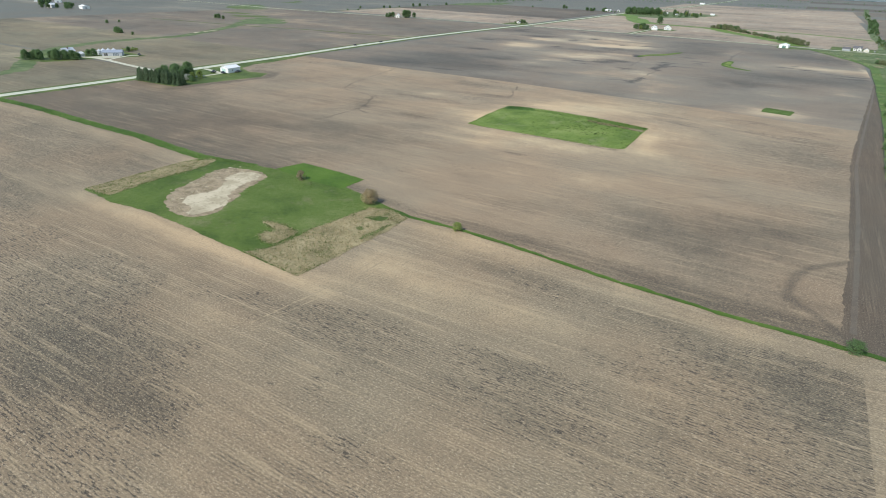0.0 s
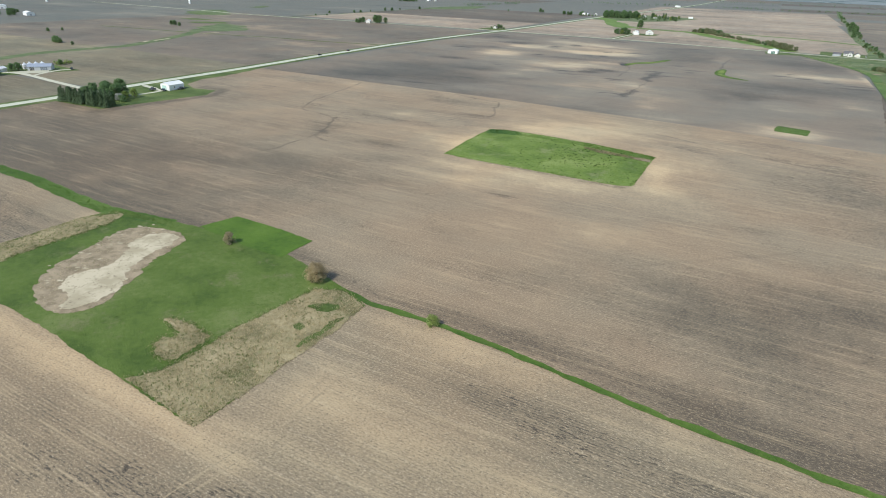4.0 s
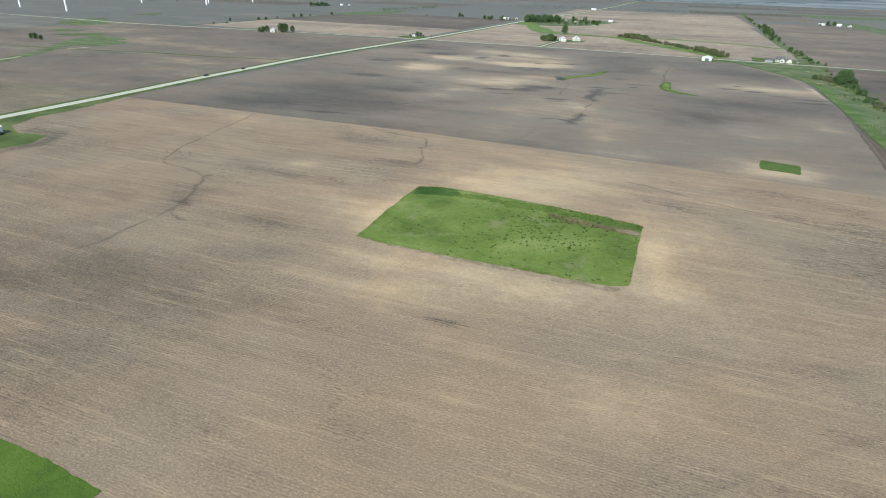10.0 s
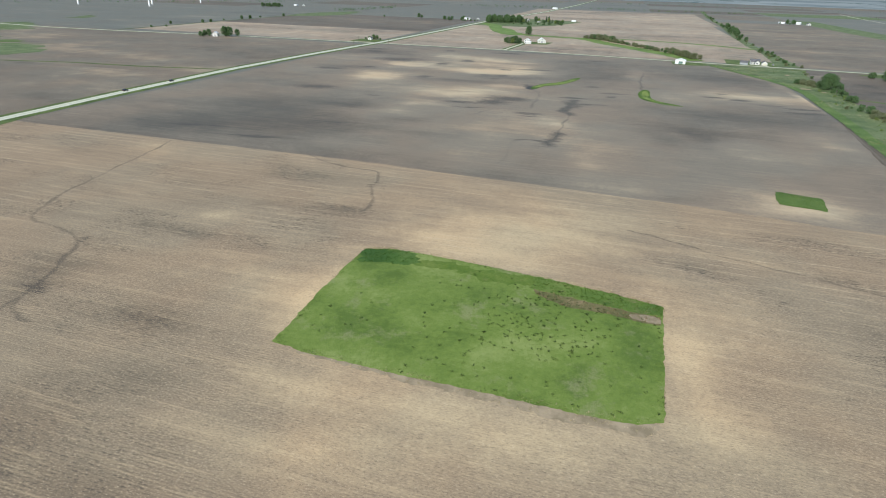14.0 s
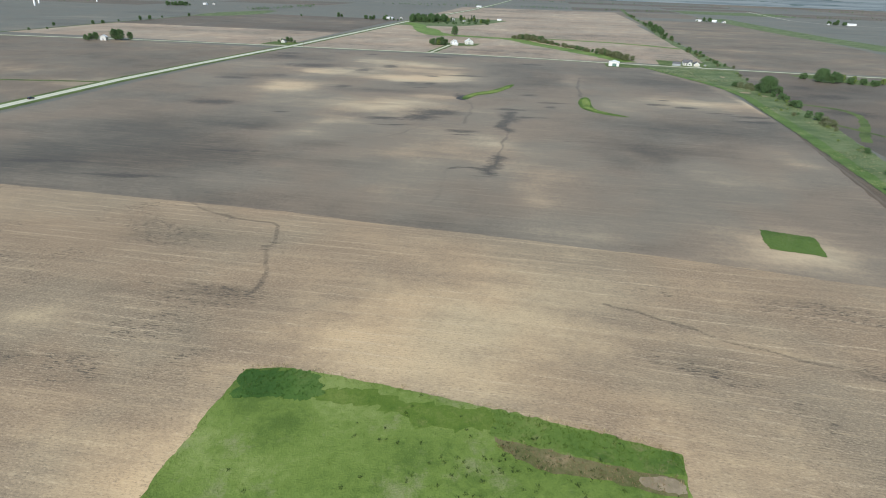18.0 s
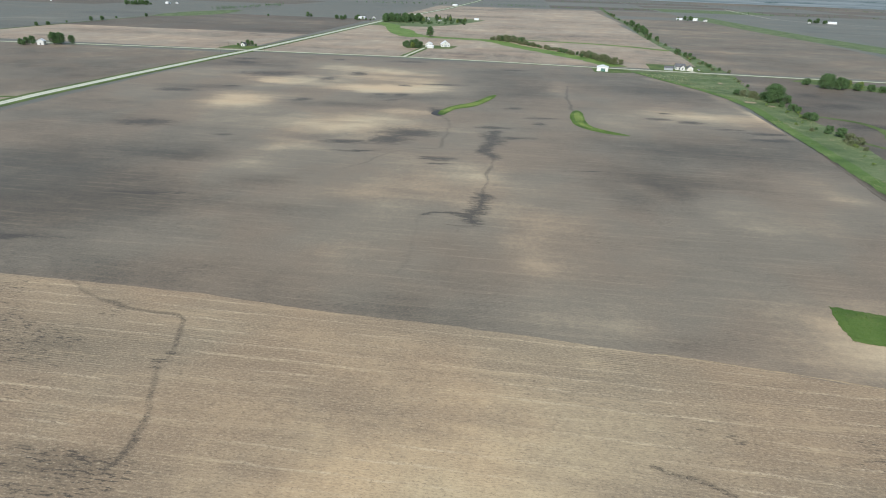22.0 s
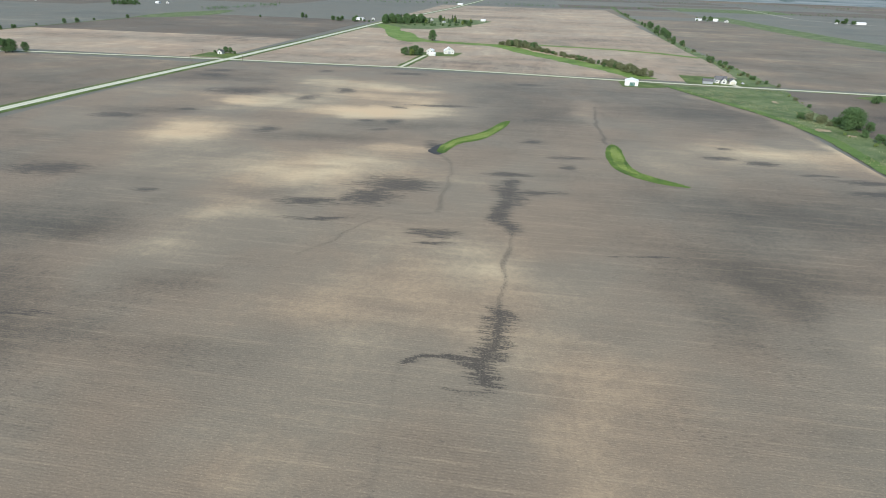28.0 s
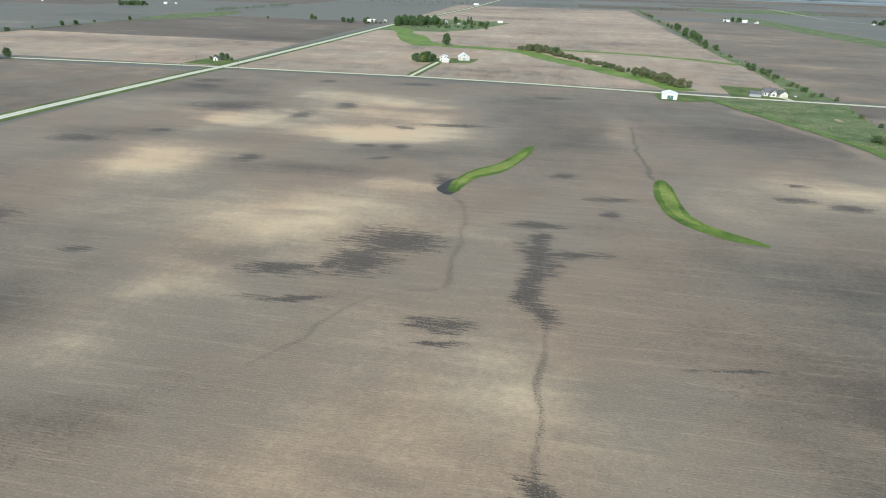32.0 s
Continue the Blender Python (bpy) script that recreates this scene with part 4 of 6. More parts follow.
for i, u in enumerate((-94.2, -96.7)):
    ribbon("wheel_track_%d" % (i + 1), [(u - 4.5, 80), (u - 2.6, 92), (u - 0.5, 104), (u - 0.4, 115), (u + 0.1, 126), (u + 0.8, 138)], [(-0.2, 0.066), (0, 0.085), (0.2, 0.066)], SOIL_PALE, "pale wheel track pressed into the stubble", "track", 0.35, 80 + i, 1.0)
ribbon("wheel_track_3", [(-68, 439.6), (-54, 438.6), (-38, 437.3), (-22, 435.4), (-8, 433.6)], [(-0.35, 0.06), (0, 0.10), (0.35, 0.06)], SOIL_PALE, "pale chaff drift along the field edge", "track", 0.5, 83, 0.8)
CRESCENT_1 = rounded([(-161, 702), (-157, 700), (-155, 710), (-151.5, 723), (-144, 729), (-138, 737), (-133.5, 750), (-128, 768), (-125.5, 787), (-129.5, 786), (-134.5, 773), (-138.5, 759), (-144.5, 746), (-153, 737), (-157, 729), (-160.8, 718), (-162, 708)], 1)
CRESCENT_2 = rounded([(-67.5, 742), (-64, 740.5), (-62.4, 730), (-63, 704), (-60.5, 692), (-54.2, 684.5), (-45, 677.5), (-36.5, 670.5), (-48.8, 672.2), (-58, 676.8), (-65, 683.5), (-70, 691.5), (-72.6, 707), (-72, 728)], 1)
CHANNEL_GRASS = grass("channel_grass", (0.045, 0.09, 0.014), (0.092, 0.155, 0.024), (0.165, 0.225, 0.05), (0.21, 0.21, 0.08), 0.35, 1.6)
CHANNEL_GRASS_PALE = grass("pale_channel_grass", (0.10, 0.155, 0.028), (0.165, 0.225, 0.045), (0.24, 0.285, 0.08), (0.27, 0.26, 0.12), 0.35, 1.6)
cover("grass_channel_1", CRESCENT_1, 0.12, CHANNEL_GRASS, "curved bright green grass channel in tilled soil", jag=0.4, seed=13)
cover("grass_channel_2", CRESCENT_2, 0.12, CHANNEL_GRASS, "tapering green grass channel in tilled soil", jag=0.4, seed=14)
INNER = rounded([(-68.4, 736), (-64, 736), (-63.8, 703), (-64.5, 694), (-58, 685.5), (-64, 688.5), (-68.5, 697), (-69.8, 710)], 1)
cover("grass_channel_3", INNER, 0.16, CHANNEL_GRASS_PALE, "paler grass down the middle of the channel", jag=0.6, seed=61, step=0.8)
INNER_1 = rounded([(-158.5, 704), (-156.5, 712), (-153, 726), (-144, 733), (-137, 743), (-131.5, 760), (-128.5, 778), (-133, 768), (-139, 752), (-146, 741), (-154, 732), (-158.5, 720)], 1)
cover("grass_channel_4", INNER_1, 0.16, CHANNEL_GRASS_PALE, "paler grass down the middle of the channel", jag=0.6, seed=62, step=0.8)
left_part = [p for p in DITCH if p[0] <= -190]
right_part = [(-124, 163.5)] + [p for p in DITCH if -107 <= p[0] < 100]
ribbon("grass_ditch_1", left_part, [(-3.0, 0.14), (-1.2, 0.09), (0.4, 0.07), (1.6, 0.09), (3.0, 0.14)], DITCH_GRASS, "narrow green grassed ditch", "ditch", 0.7, 21, 2.0)
ribbon("grass_ditch_2", right_part, [(-1.0, 0.14), (-0.5, 0.09), (0.1, 0.07), (0.5, 0.09), (0.95, 0.14)], DITCH_GRASS, "narrow green grassed ditch", "ditch", 0.7, 22, 2.0)

# black wet soil round the head of the grass channel
g = Nodes("puddled_soil", 0.6, 0.4)
crumb = g.noise((1, 1, 1), 1.1, 3, 0.7)
PUDDLED = g.colour(g.mix(g.step(crumb, 0.55, 0.66, 0.0, 0.75), (0.032, 0.030, 0.028), (0.16, 0.14, 0.115)))
cover("wet_hollow", rounded([(-166, 701), (-160, 697), (-157.5, 700), (-160, 712), (-157, 722), (-163, 718), (-166, 708)], 1), 0.09, PUDDLED, "black wet soil at the head of the grass channel", "mud", 0.6, 93, 0.8)

# pasture strip with the creek, south and north of the crossroad
STRIP = [(3, 976), (8, 955), (25, 918), (48, 866), (60, 830), (66, 785), (64.5, 730), (63, 656), (60, 582), (57.5, 507), (54.5, 445), (48.5, 346), (44, 250), (40, 150), (72, 150), (80, 440), (84, 568), (89, 613), (95, 670), (98, 720), (97, 770),
         (99, 820), (96, 870), (101, 920), (112, 972)]
cover("pasture_1", STRIP, 0.11, PASTURE, "rough grazed pasture strip along a creek", jag=1.0, seed=15, step=2.0)
CREEK_GRASS = grass("creek_side_grass", (0.056, 0.106, 0.021), (0.088, 0.150, 0.032), (0.138, 0.194, 0.056), dryness=0.2)
g = Nodes("dark_edge_soil", 0.8, 0.35)
EDGE_STRIP_DARK = g.colour(g.mix(g.noise((1, 1, 1), 0.8, 4), (0.03, 0.032, 0.022), (0.075, 0.068, 0.05)))
EDGE = [(8, 968), (29, 915), (52, 864), (64, 828), (70, 785), (68, 730), (66.5, 656), (63.5, 582), (61, 507), (58, 445), (52, 346), (47.5, 250), (43.5, 152)]
ribbon("headland_furrow", [(28.6, 160), (29.8, 180), (31.6, 211), (33.6, 255), (34.8, 290), (36.1, 337), (43.9, 432), (54.2, 548), (60.6, 632)], [(-0.7, 0.095), (0, 0.11), (0.7, 0.095)], SOIL_E, "darker furrow down the plowed headland", "furrow", 0.4, 112, 1.5)
ribbon("creek_bank", EDGE, [(-5.0, 0.15), (0, 0.13), (3.4, 0.15)], CREEK_GRASS, "bright green grass along the field edge", "grass", 1.2, 33, 3.0)
cover("lawn_7", [(-33, 952), (-14, 950), (6, 958), (5, 979), (-34, 984)], 0.10, VERGE, "mown grass round the crossroad shed", jag=0.8, seed=38, step=2.0)
NORTH_STRIP = [(86, 990), (112, 990), (112, 1150), (108, 1263), (112, 1471), (130, 1817), (145, 2300), (175, 2851), (160, 2851), (130, 2300), (118, 1817), (98, 1471), (94, 1263), (96, 1149)]
cover("pasture_2", NORTH_STRIP, 0.11, PASTURE, "overgrown fence line with grass", jag=1.5, seed=16, step=4.0)
cover("lawn_1", [(30, 988), (92, 986), (96, 1035), (34, 1045)], 0.10, VERGE, "mown lawn round the country house", jag=0.6, seed=17, step=2.0)
cover("lawn_2", [(-265, 1098), (-205, 1110), (-200, 1150), (-262, 1140)], 0.10, VERGE, "mown lawn round the white farmhouse", jag=1.0, seed=18, step=2.0)
cover("lawn_3", [(-430, 262), (-382, 264), (-376, 294), (-368, 333), (-376, 348), (-394, 345), (-431, 350)], 0.10, VERGE, "mown lawn round the machine shed", jag=0.6, seed=19, step=2.0)
cover("lawn_4", [(-600, 262), (-558, 266), (-548, 300), (-532, 345), (-590, 350), (-612, 300)], 0.10, VERGE, "farmyard grass round the grain bins", jag=1.0, seed=20, step=2.0)
cover("lawn_5", [(-480, 1008), (-436, 1008), (-434, 1045), (-478, 1048)], 0.10, VERGE, "lawn at the crossroads house", jag=0.8, seed=21, step=2.0)
cover("lawn_6", [(-428, 1465), (-368, 1468), (-299, 1478), (-250, 1560), (-205, 1740), (-230, 1770), (-420, 1800)], 0.10, PASTURE, "farmstead grass among the trees", jag=2.0, seed=22, step=4.0)
ribbon("waterway_1", [(-352, 1400), (-339, 1387), (-310, 1318), (-277, 1278), (-230, 1264), (-168, 1256), (-146, 1230), (-124, 1188), (-90, 1142), (-57, 1096), (-25, 1052), (-5, 1003)], [(-14, 0.12), (0, 0.08), (14, 0.12)], WATERWAY, "winding green grassed waterway", "ditch", 3.0, 23, 4.0)
cover("waterway_bulge", rounded([(-422, 1554), (-372, 1452), (-351, 1367), (-331, 1313), (-301, 1256), (-277, 1252), (-262, 1285), (-290, 1320), (-312, 1400), (-344, 1430), (-350, 1490), (-400, 1556)], 2), 0.125, WATERWAY, "broad green head of the grassed waterway", jag=2, seed=53, step=4.0)
cover("lawn_9", [(158, 954), (182, 930), (218, 900), (240, 925), (222, 950), (190, 972)], 0.10, VERGE, "rough grass under the field corner trees", jag=2.0, seed=54, step=2.0)
# thin dark strip, slightly dipped, along the field edge
ribbon("field_furrow", EDGE, [(3.2, 0.15), (3.6, 0.11), (4.0, 0.15)], EDGE_STRIP_DARK, "thin dark strip between field and pasture", "ditch", 0.5, 55, 2.0)
ribbon("fence_line", [(-868, 975), (-868, 1230), (-868, 1480), (-850, 1760)], [(-3, 0.12), (0, 0.10), (3, 0.12)], VERGE, "weedy fence line between far fields", "verge", 2.0, 31, 6.0)
cover("marsh_4", rounded([(-874, 1465), (-896, 1619), (-870, 1711), (-830, 1830), (-780, 1650), (-810, 1517)], 2), 0.13, PASTURE, "green rough pasture far off", jag=8, seed=39, step=8.0)
ribbon("waterway_2", [(-150, 1288), (-71, 1276), (-9, 1267), (46, 1245), (95, 1208)], [(-8, 0.12), (0, 0.08), (8, 0.12)], WATERWAY, "long green grassed waterway", "ditch", 2.0, 24, 5.0)
ribbon("waterway_3", [(392, 2300), (398, 2066), (405, 1837), (420, 1605), (450, 1381), (470, 1200), (470, 990)], [(-38, 0.12), (0, 0.08), (38, 0.12)], PASTURE, "broad green grassed waterway", "ditch", 3.0, 25, 8.0)
ribbon("waterway_4", [(-510, 180), (-530, 232), (-575, 262), (-640, 320), (-662, 380), (-662, 425), (-656, 470), (-680, 530), (-714, 598), (-745, 645)], [(-8, 0.12), (0, 0.08), (8, 0.12)], PASTURE, "winding green creek bottom", "ditch", 3.0, 26, 5.0)
for i, q in enumerate([[(-760, 639), (-800, 690), (-832, 754), (-791, 768), (-741, 738), (-706, 695), (-726, 662)], [(-1100, 925), (-1124, 1030), (-1020, 960), (-968, 912), (-1009, 857)], [(-1156, 1136), (-1179, 1241), (-1130, 1190), (-1104, 1136)]]):
    cover("marsh_%d" % (i + 1), rounded(q, 2), 0.12, PASTURE, "patchy green marshy creek bottom", jag=14, seed=27 + i, step=9.0)
for i, q in enumerate([[(-676, 508), (-685, 523)], [(-682, 528), (-692, 558)], [(-714, 629), (-712, 654)]]):
    ribbon("creek_bank_%d" % (i + 1), q, [(-2.0, 0.16), (0, 0.2), (2.0, 0.16)], SILT, "pale bare creek bank", "bank", 0.8, 50 + i, 3.0)
for i, q in enumerate([[(-960, 780), (-930, 815), (-900, 800), (-905, 775)], [(-1075, 880), (-1040, 930), (-1015, 905), (-1030, 880)], [(-890, 745), (-850, 790), (-815, 770), (-850, 735)]]):
    cover("marsh_%d" % (i + 5), rounded(q, 2), 0.125, VERGE, "patchy green marshy creek bottom", jag=9, seed=47 + i, step=6.0)
for i, q in enumerate([[(70, 814), (74, 818), (82, 815), (80, 810), (73, 809)], [(78, 904), (79, 916), (83, 915), (82, 905)], [(86, 800), (88, 805), (91, 803), (90, 798)]]):
    cover("bare_bank_%d" % (i + 1), rounded(q, 1), 0.19, SOIL_PALE, "pale bare soil on the pasture bank", "bank", 1.6, 70 + i, 0.8)
cover("lawn_8", [(-433, 344), (-396, 344), (-412, 354), (-422, 375), (-421, 397), (-425, 428), (-433, 462), (-441, 462)], 0.12, VERGE, "broad grassy verge north of the machine shed", jag=0.6, seed=49, step=2.0)
ribbon("waterway_5", [(-900, 604), (-692, 634), (-609, 656), (-541, 662), (-452, 682)], [(-2.5, 0.12), (0, 0.08), (2.5, 0.12)], VERGE, "thin green grassed line between fields", "ditch", 1.0, 28, 6.0)
ribbon("waterway_6", [(99, 769), (106, 767), (118, 761), (129, 752), (133, 735), (129, 716), (118, 688), (106, 661), (98, 640)], [(-3, 0.12), (0, 0.08), (3, 0.12)], VERGE, "winding green grassed waterway", "ditch", 1.5, 29, 4.0)
ribbon("waterway_7", [(95, 700), (130, 640), (170, 612), (260, 600)], [(-2, 0.12), (0, 0.08), (2, 0.12)], VERGE, "thin green grassed line between fields", "ditch", 1.0, 30, 4.0)

# ---- vegetation ----
LEAF_GREEN = blades("green_leaves", (0.112, 0.188, 0.078), (0.150, 0.246, 0.100), (0.202, 0.308, 0.134), 0.5)
LEAF_OLIVE = blades("budding_olive_leaves", (0.19, 0.215, 0.11), (0.255, 0.28, 0.15), (0.33, 0.35, 0.205), 0.5)
LEAF_BROWN = blades("leafless_brown_twigs", (0.28, 0.235, 0.145), (0.355, 0.30, 0.19), (0.44, 0.37, 0.25), 0.5)
LEAF_FRESH = blades("fresh_spring_leaves", (0.19, 0.265, 0.070), (0.265, 0.345, 0.098), (0.34, 0.415, 0.135), 0.5)
NEEDLE = blades("dark_conifer_needles", (0.10, 0.155, 0.08), (0.14, 0.21, 0.11), (0.19, 0.265, 0.145), 0.45)
BLADE_GREEN = blades("meadow_blades", (0.060, 0.110, 0.018), (0.098, 0.158, 0.028), (0.15, 0.205, 0.05), 0.5)
BLADE_LUSH = blades("lush_blades", (0.070, 0.130, 0.016), (0.10, 0.175, 0.022), (0.135, 0.21, 0.038), 0.5)
BLADE_WEED = blades("dark_weed_leaves", (0.060, 0.110, 0.022), (0.086, 0.142, 0.030), (0.12, 0.178, 0.045))
BLADE_REED = blades("dead_reed_blades", (0.29, 0.255, 0.135), (0.48, 0.40, 0.235), (0.72, 0.61, 0.41), 0.45)
WILLOW = blades("willow_catkin_twigs", (0.33, 0.27, 0.155), (0.43, 0.35, 0.21), (0.53, 0.44, 0.28), 0.5)
g = Nodes("bark", 0.9, 0.2)
n1 = g.noise((6, 6, 1.2), 1.0, 4, 0.65)
g.bump(n1, 0.6, 0.04)
BARK = g.colour(g.mix(n1, (0.045, 0.034, 0.026), (0.15, 0.12, 0.095)))


def part(name, me, material, parent, label="", m=None):
    """One mesh as a part under a thing or a part."""
    if material and not me.materials:
        me.materials.append(material)
    ob = new(name, me)
    ob.parent = parent
    if m is not None:
        ob.matrix_local = m
    return tagged(ob, label)


def thing(name, label, category, m=None, group=""):
    ob = new(name)
    ob.empty_display_size = 0.5
    if m is not None:
        ob.matrix_world = m
    return tagged(ob, label, category, group)


def tube(verts, faces, p, q, r0, r1, sides=6):
    p, q = Vector(p), Vector(q)
    d = (q - p).normalized()
    a = d.orthogonal().normalized()
    b = d.cross(a)
    k = len(verts)
    for c, r in ((p, r0), (q, r1)):
        verts += [tuple(c + r * (math.cos(t) * a + math.sin(t) * b)) for t in (2 * math.pi * i / sides for i in range(sides))]
    faces += [(k + i, k + (i + 1) % sides, k + sides + (i + 1) % sides, k + sides + i) for i in range(sides)]
    faces.append(tuple(range(k + sides, k + 2 * sides)))


def leaf_clump(verts, faces, c, r, count, size, rnd, flat=0.75, out=0.0):
    for _ in range(count):
        while True:
            x, y, z = (rnd.uniform(-1, 1) for _ in range(3))
            if x * x + y * y + z * z < 1:
                break
        o = Vector((c[0] + r * x, c[1] + r * y, c[2] + r * z * flat))
        a = (Vector((o.x, o.y, 0)) * out + Vector((x, y, z)) * 0.5 + Vector((rnd.gauss(0, 0.5), rnd.gauss(0, 0.5), 0.7 + rnd.gauss(0, 0.5)))).normalized()
        b = a.orthogonal().normalized()
        b.rotate(Matrix.Rotation(rnd.uniform(0, 6.28), 3, a))
        s = size * rnd.uniform(0.6, 1.3)
        k = len(verts)
        e = a.cross(b)
        verts += [tuple(o - b * s), tuple(o + e * s * 0.55), tuple(o + b * s), tuple(o - e * s * 0.55)]
        faces.append((k, k + 1, k + 2, k + 3))


def broadleaf(seed, height, spread, clumps, leaves, size, leaf, name="tree", label="", category="tree", stems=1, low=0.28):
    """A tree or bush: tapered trunk or stems with limbs, and a crown of leaf clumps with gaps."""
    rnd = random.Random(seed)
    top = thing(name, label, category)
    tv, tf, cv, cf = [], [], [], []
    for s in range(stems):
        lean = Vector((rnd.uniform(-1, 1), rnd.uniform(-1, 1), 0)) * spread * (0.10 if stems == 1 else 0.35)
        r = height * (0.022 if stems == 1 else 0.012)
        base = Vector((0, 0, 0)) if stems == 1 else Vector((rnd.uniform(-0.3, 0.3), rnd.uniform(-0.3, 0.3), 0))
        fork = base + lean * 0.4 + Vector((0, 0, height * (0.42 if stems == 1 else 0.35)))
        tip = base + lean + Vector((0, 0, height * 0.88))
        tube(tv, tf, base - Vector((0, 0, 0.05)), fork, r * 1.5, r, 7)
        tube(tv, tf, fork, tip, r, r * 0.25, 5)
        for i in range(max(2, clumps // stems)):
            t = rnd.uniform(0, 1) ** 0.8
            h = height * (low + (0.97 - low) * t)
            w = spread * math.sqrt(max(0.05, 1 - ((t - 0.35) / 0.68) ** 2)) * rnd.uniform(0.45, 1.0)
            a = rnd.uniform(0, 6.28)
            c = Vector((math.cos(a) * w, math.sin(a) * w, h)) + lean * (0.4 + 0.5 * t)
            root = base + lean * 0.5 * min(1, h / height) + Vector((0, 0, min(h * 0.72, height * 0.8)))
            tube(tv, tf, root, c, r * 0.4, r * 0.08, 4)
            leaf_clump(cv, cf, c, spread * rnd.uniform(0.24, 0.42), leaves, size, rnd, 0.75, 0.8 / spread)
    part("trunk", from_arrays("trunk", tv, tf), BARK, top)
    part("crown", from_arrays("crown", cv, cf), leaf, top)
    return top


def conifer(seed, height, spread, tiers, size, name="conifer", label="", category="tree"):
    rnd = random.Random(seed)
    top = thing(name, label, category)
    tv, tf, cv, cf = [], [], [], []
    tube(tv, tf, (0, 0, -0.05), (0, 0, height * 0.96), height * 0.022, height * 0.004, 6)
    for i in range(tiers):
        t = i / (tiers - 1)
        r = spread * (1.0 - 0.86 * t) * rnd.uniform(0.88, 1.08)
        z = height * (0.08 + 0.88 * t)
        for j in range(max(5, int(11 * (1.1 - t)))):
            a = rnd.uniform(0, 6.28)
            q = Vector((math.cos(a) * r, math.sin(a) * r, z - 0.25 * r))
            tube(tv, tf, (0, 0, z), q, 0.035, 0.01, 3)
            for f in (0.45, 0.72, 1.0):
                leaf_clump(cv, cf, (q.x * f, q.y * f, z + (q.z - z) * f), spread * 0.17, 6, size, rnd, 0.5, 0.9 / spread)
    part("trunk", from_arrays("trunk", tv, tf), BARK, top)
    part("crown", from_arrays("crown", cv, cf), NEEDLE, top)
    return top


def stand(ob, u, v, scale=1.0, turn=0.0, group=""):
    """Copies a tree onto the ground; the first call moves the tree itself."""
    m = at(u, v, 0, turn)
    if not ob.get("placed"):
        ob["placed"] = 1
        ob.matrix_world = m @ Matrix.Scale(scale, 4)
        c = ob
    else:
        c = copy_thing(ob, m)
        c.scale = (scale, scale, scale)
    if group:
        c["group"] = group
    return c


def tufts(name, poly, per_m2, height, blades_each, spread, material, label, seed, keep=None, kind="stuff", category="grass", z0=0.1):
    """Standing blades over a stretch of ground, all of one mesh."""
    rs = np.random.RandomState(seed)
    p = np.array(poly, float)
    lo, hi = p.min(0), p.max(0)
    n = int(per_m2 * (hi[0] - lo[0]) * (hi[1] - lo[1]))
    u, v = rs.uniform(lo[0], hi[0], n), rs.uniform(lo[1], hi[1], n)
    ok = inside(u, v, [tuple(q) for q in poly])
    if keep is not None:
        ok &= keep(u, v)
    u, v = u[ok], v[ok]
    n, k = len(u), blades_each
    h = height * rs.uniform(0.45, 1.15, (n, k))
    a = rs.uniform(0, 6.28, (n, k))
    ru, rv = u[:, None] + spread * rs.normal(0, 0.5, (n, k)), v[:, None] + spread * rs.normal(0, 0.5, (n, k))
    wd = h * rs.uniform(0.16, 0.3, (n, k))
    lean = h * 0.9
    b = rs.uniform(0, 6.28, (n, k))
    z = z0 - 0.05 + rise(ru, rv)
    tri = np.stack([np.stack([ru - wd * np.cos(a), rv - wd * np.sin(a), z], -1), np.stack([ru + wd * np.cos(a), rv + wd * np.sin(a), z], -1),
                    np.stack([ru + lean * np.cos(b), rv + lean * np.sin(b), z + h], -1)], 2).reshape(-1, 3)
    me = bpy.data.meshes.new(name)
    m = len(tri) // 3
    me.vertices.add(3 * m), me.loops.add(3 * m), me.polygons.add(m)
    me.vertices.foreach_set("co", tri.astype(np.float32).ravel())
    me.loops.foreach_set("vertex_index", np.arange(3 * m))
    me.polygons.foreach_set("loop_start", np.arange(0, 3 * m, 3))
    me.update(), me.validate()
    return link(name, me, material, R, label, category, kind)


def between(poly):
    return lambda u, v: ~inside(u, v, [tuple(q) for q in poly])


edge_of = lambda poly, w: (lambda u, v: np.any([along(u, v, [a, b], w) > 0.37 for a, b in zip(poly, poly[1:] + poly[:1])], 0))
clump = lambda size, seed, cut: (lambda u, v: fractal(u, v, size, seed, 3) > cut)
not_wet = lambda u, v: between(POND)(u, v) & between(REEDS)(u, v) & between(REEDS_ISLE)(u, v) & between(LUSH_SQUARE)(u, v) & between(REEDS_EDGE)(u, v)
tufts("meadow_tufts", MEADOW, 1.2, 0.26, 3, 0.5, BLADE_GREEN, "uneven green meadow grass", 1, not_wet)
tufts("meadow_weeds", MEADOW, 0.20, 0.30, 6, 0.6, BLADE_WEED, "darker weed tufts in the meadow", 2, lambda u, v: not_wet(u, v) & clump(9, 5, 0.47)(u, v))
tufts("lush_tufts", LUSH_SQUARE, 2.0, 0.22, 3, 0.4, BLADE_LUSH, "dense lush grass", 3)
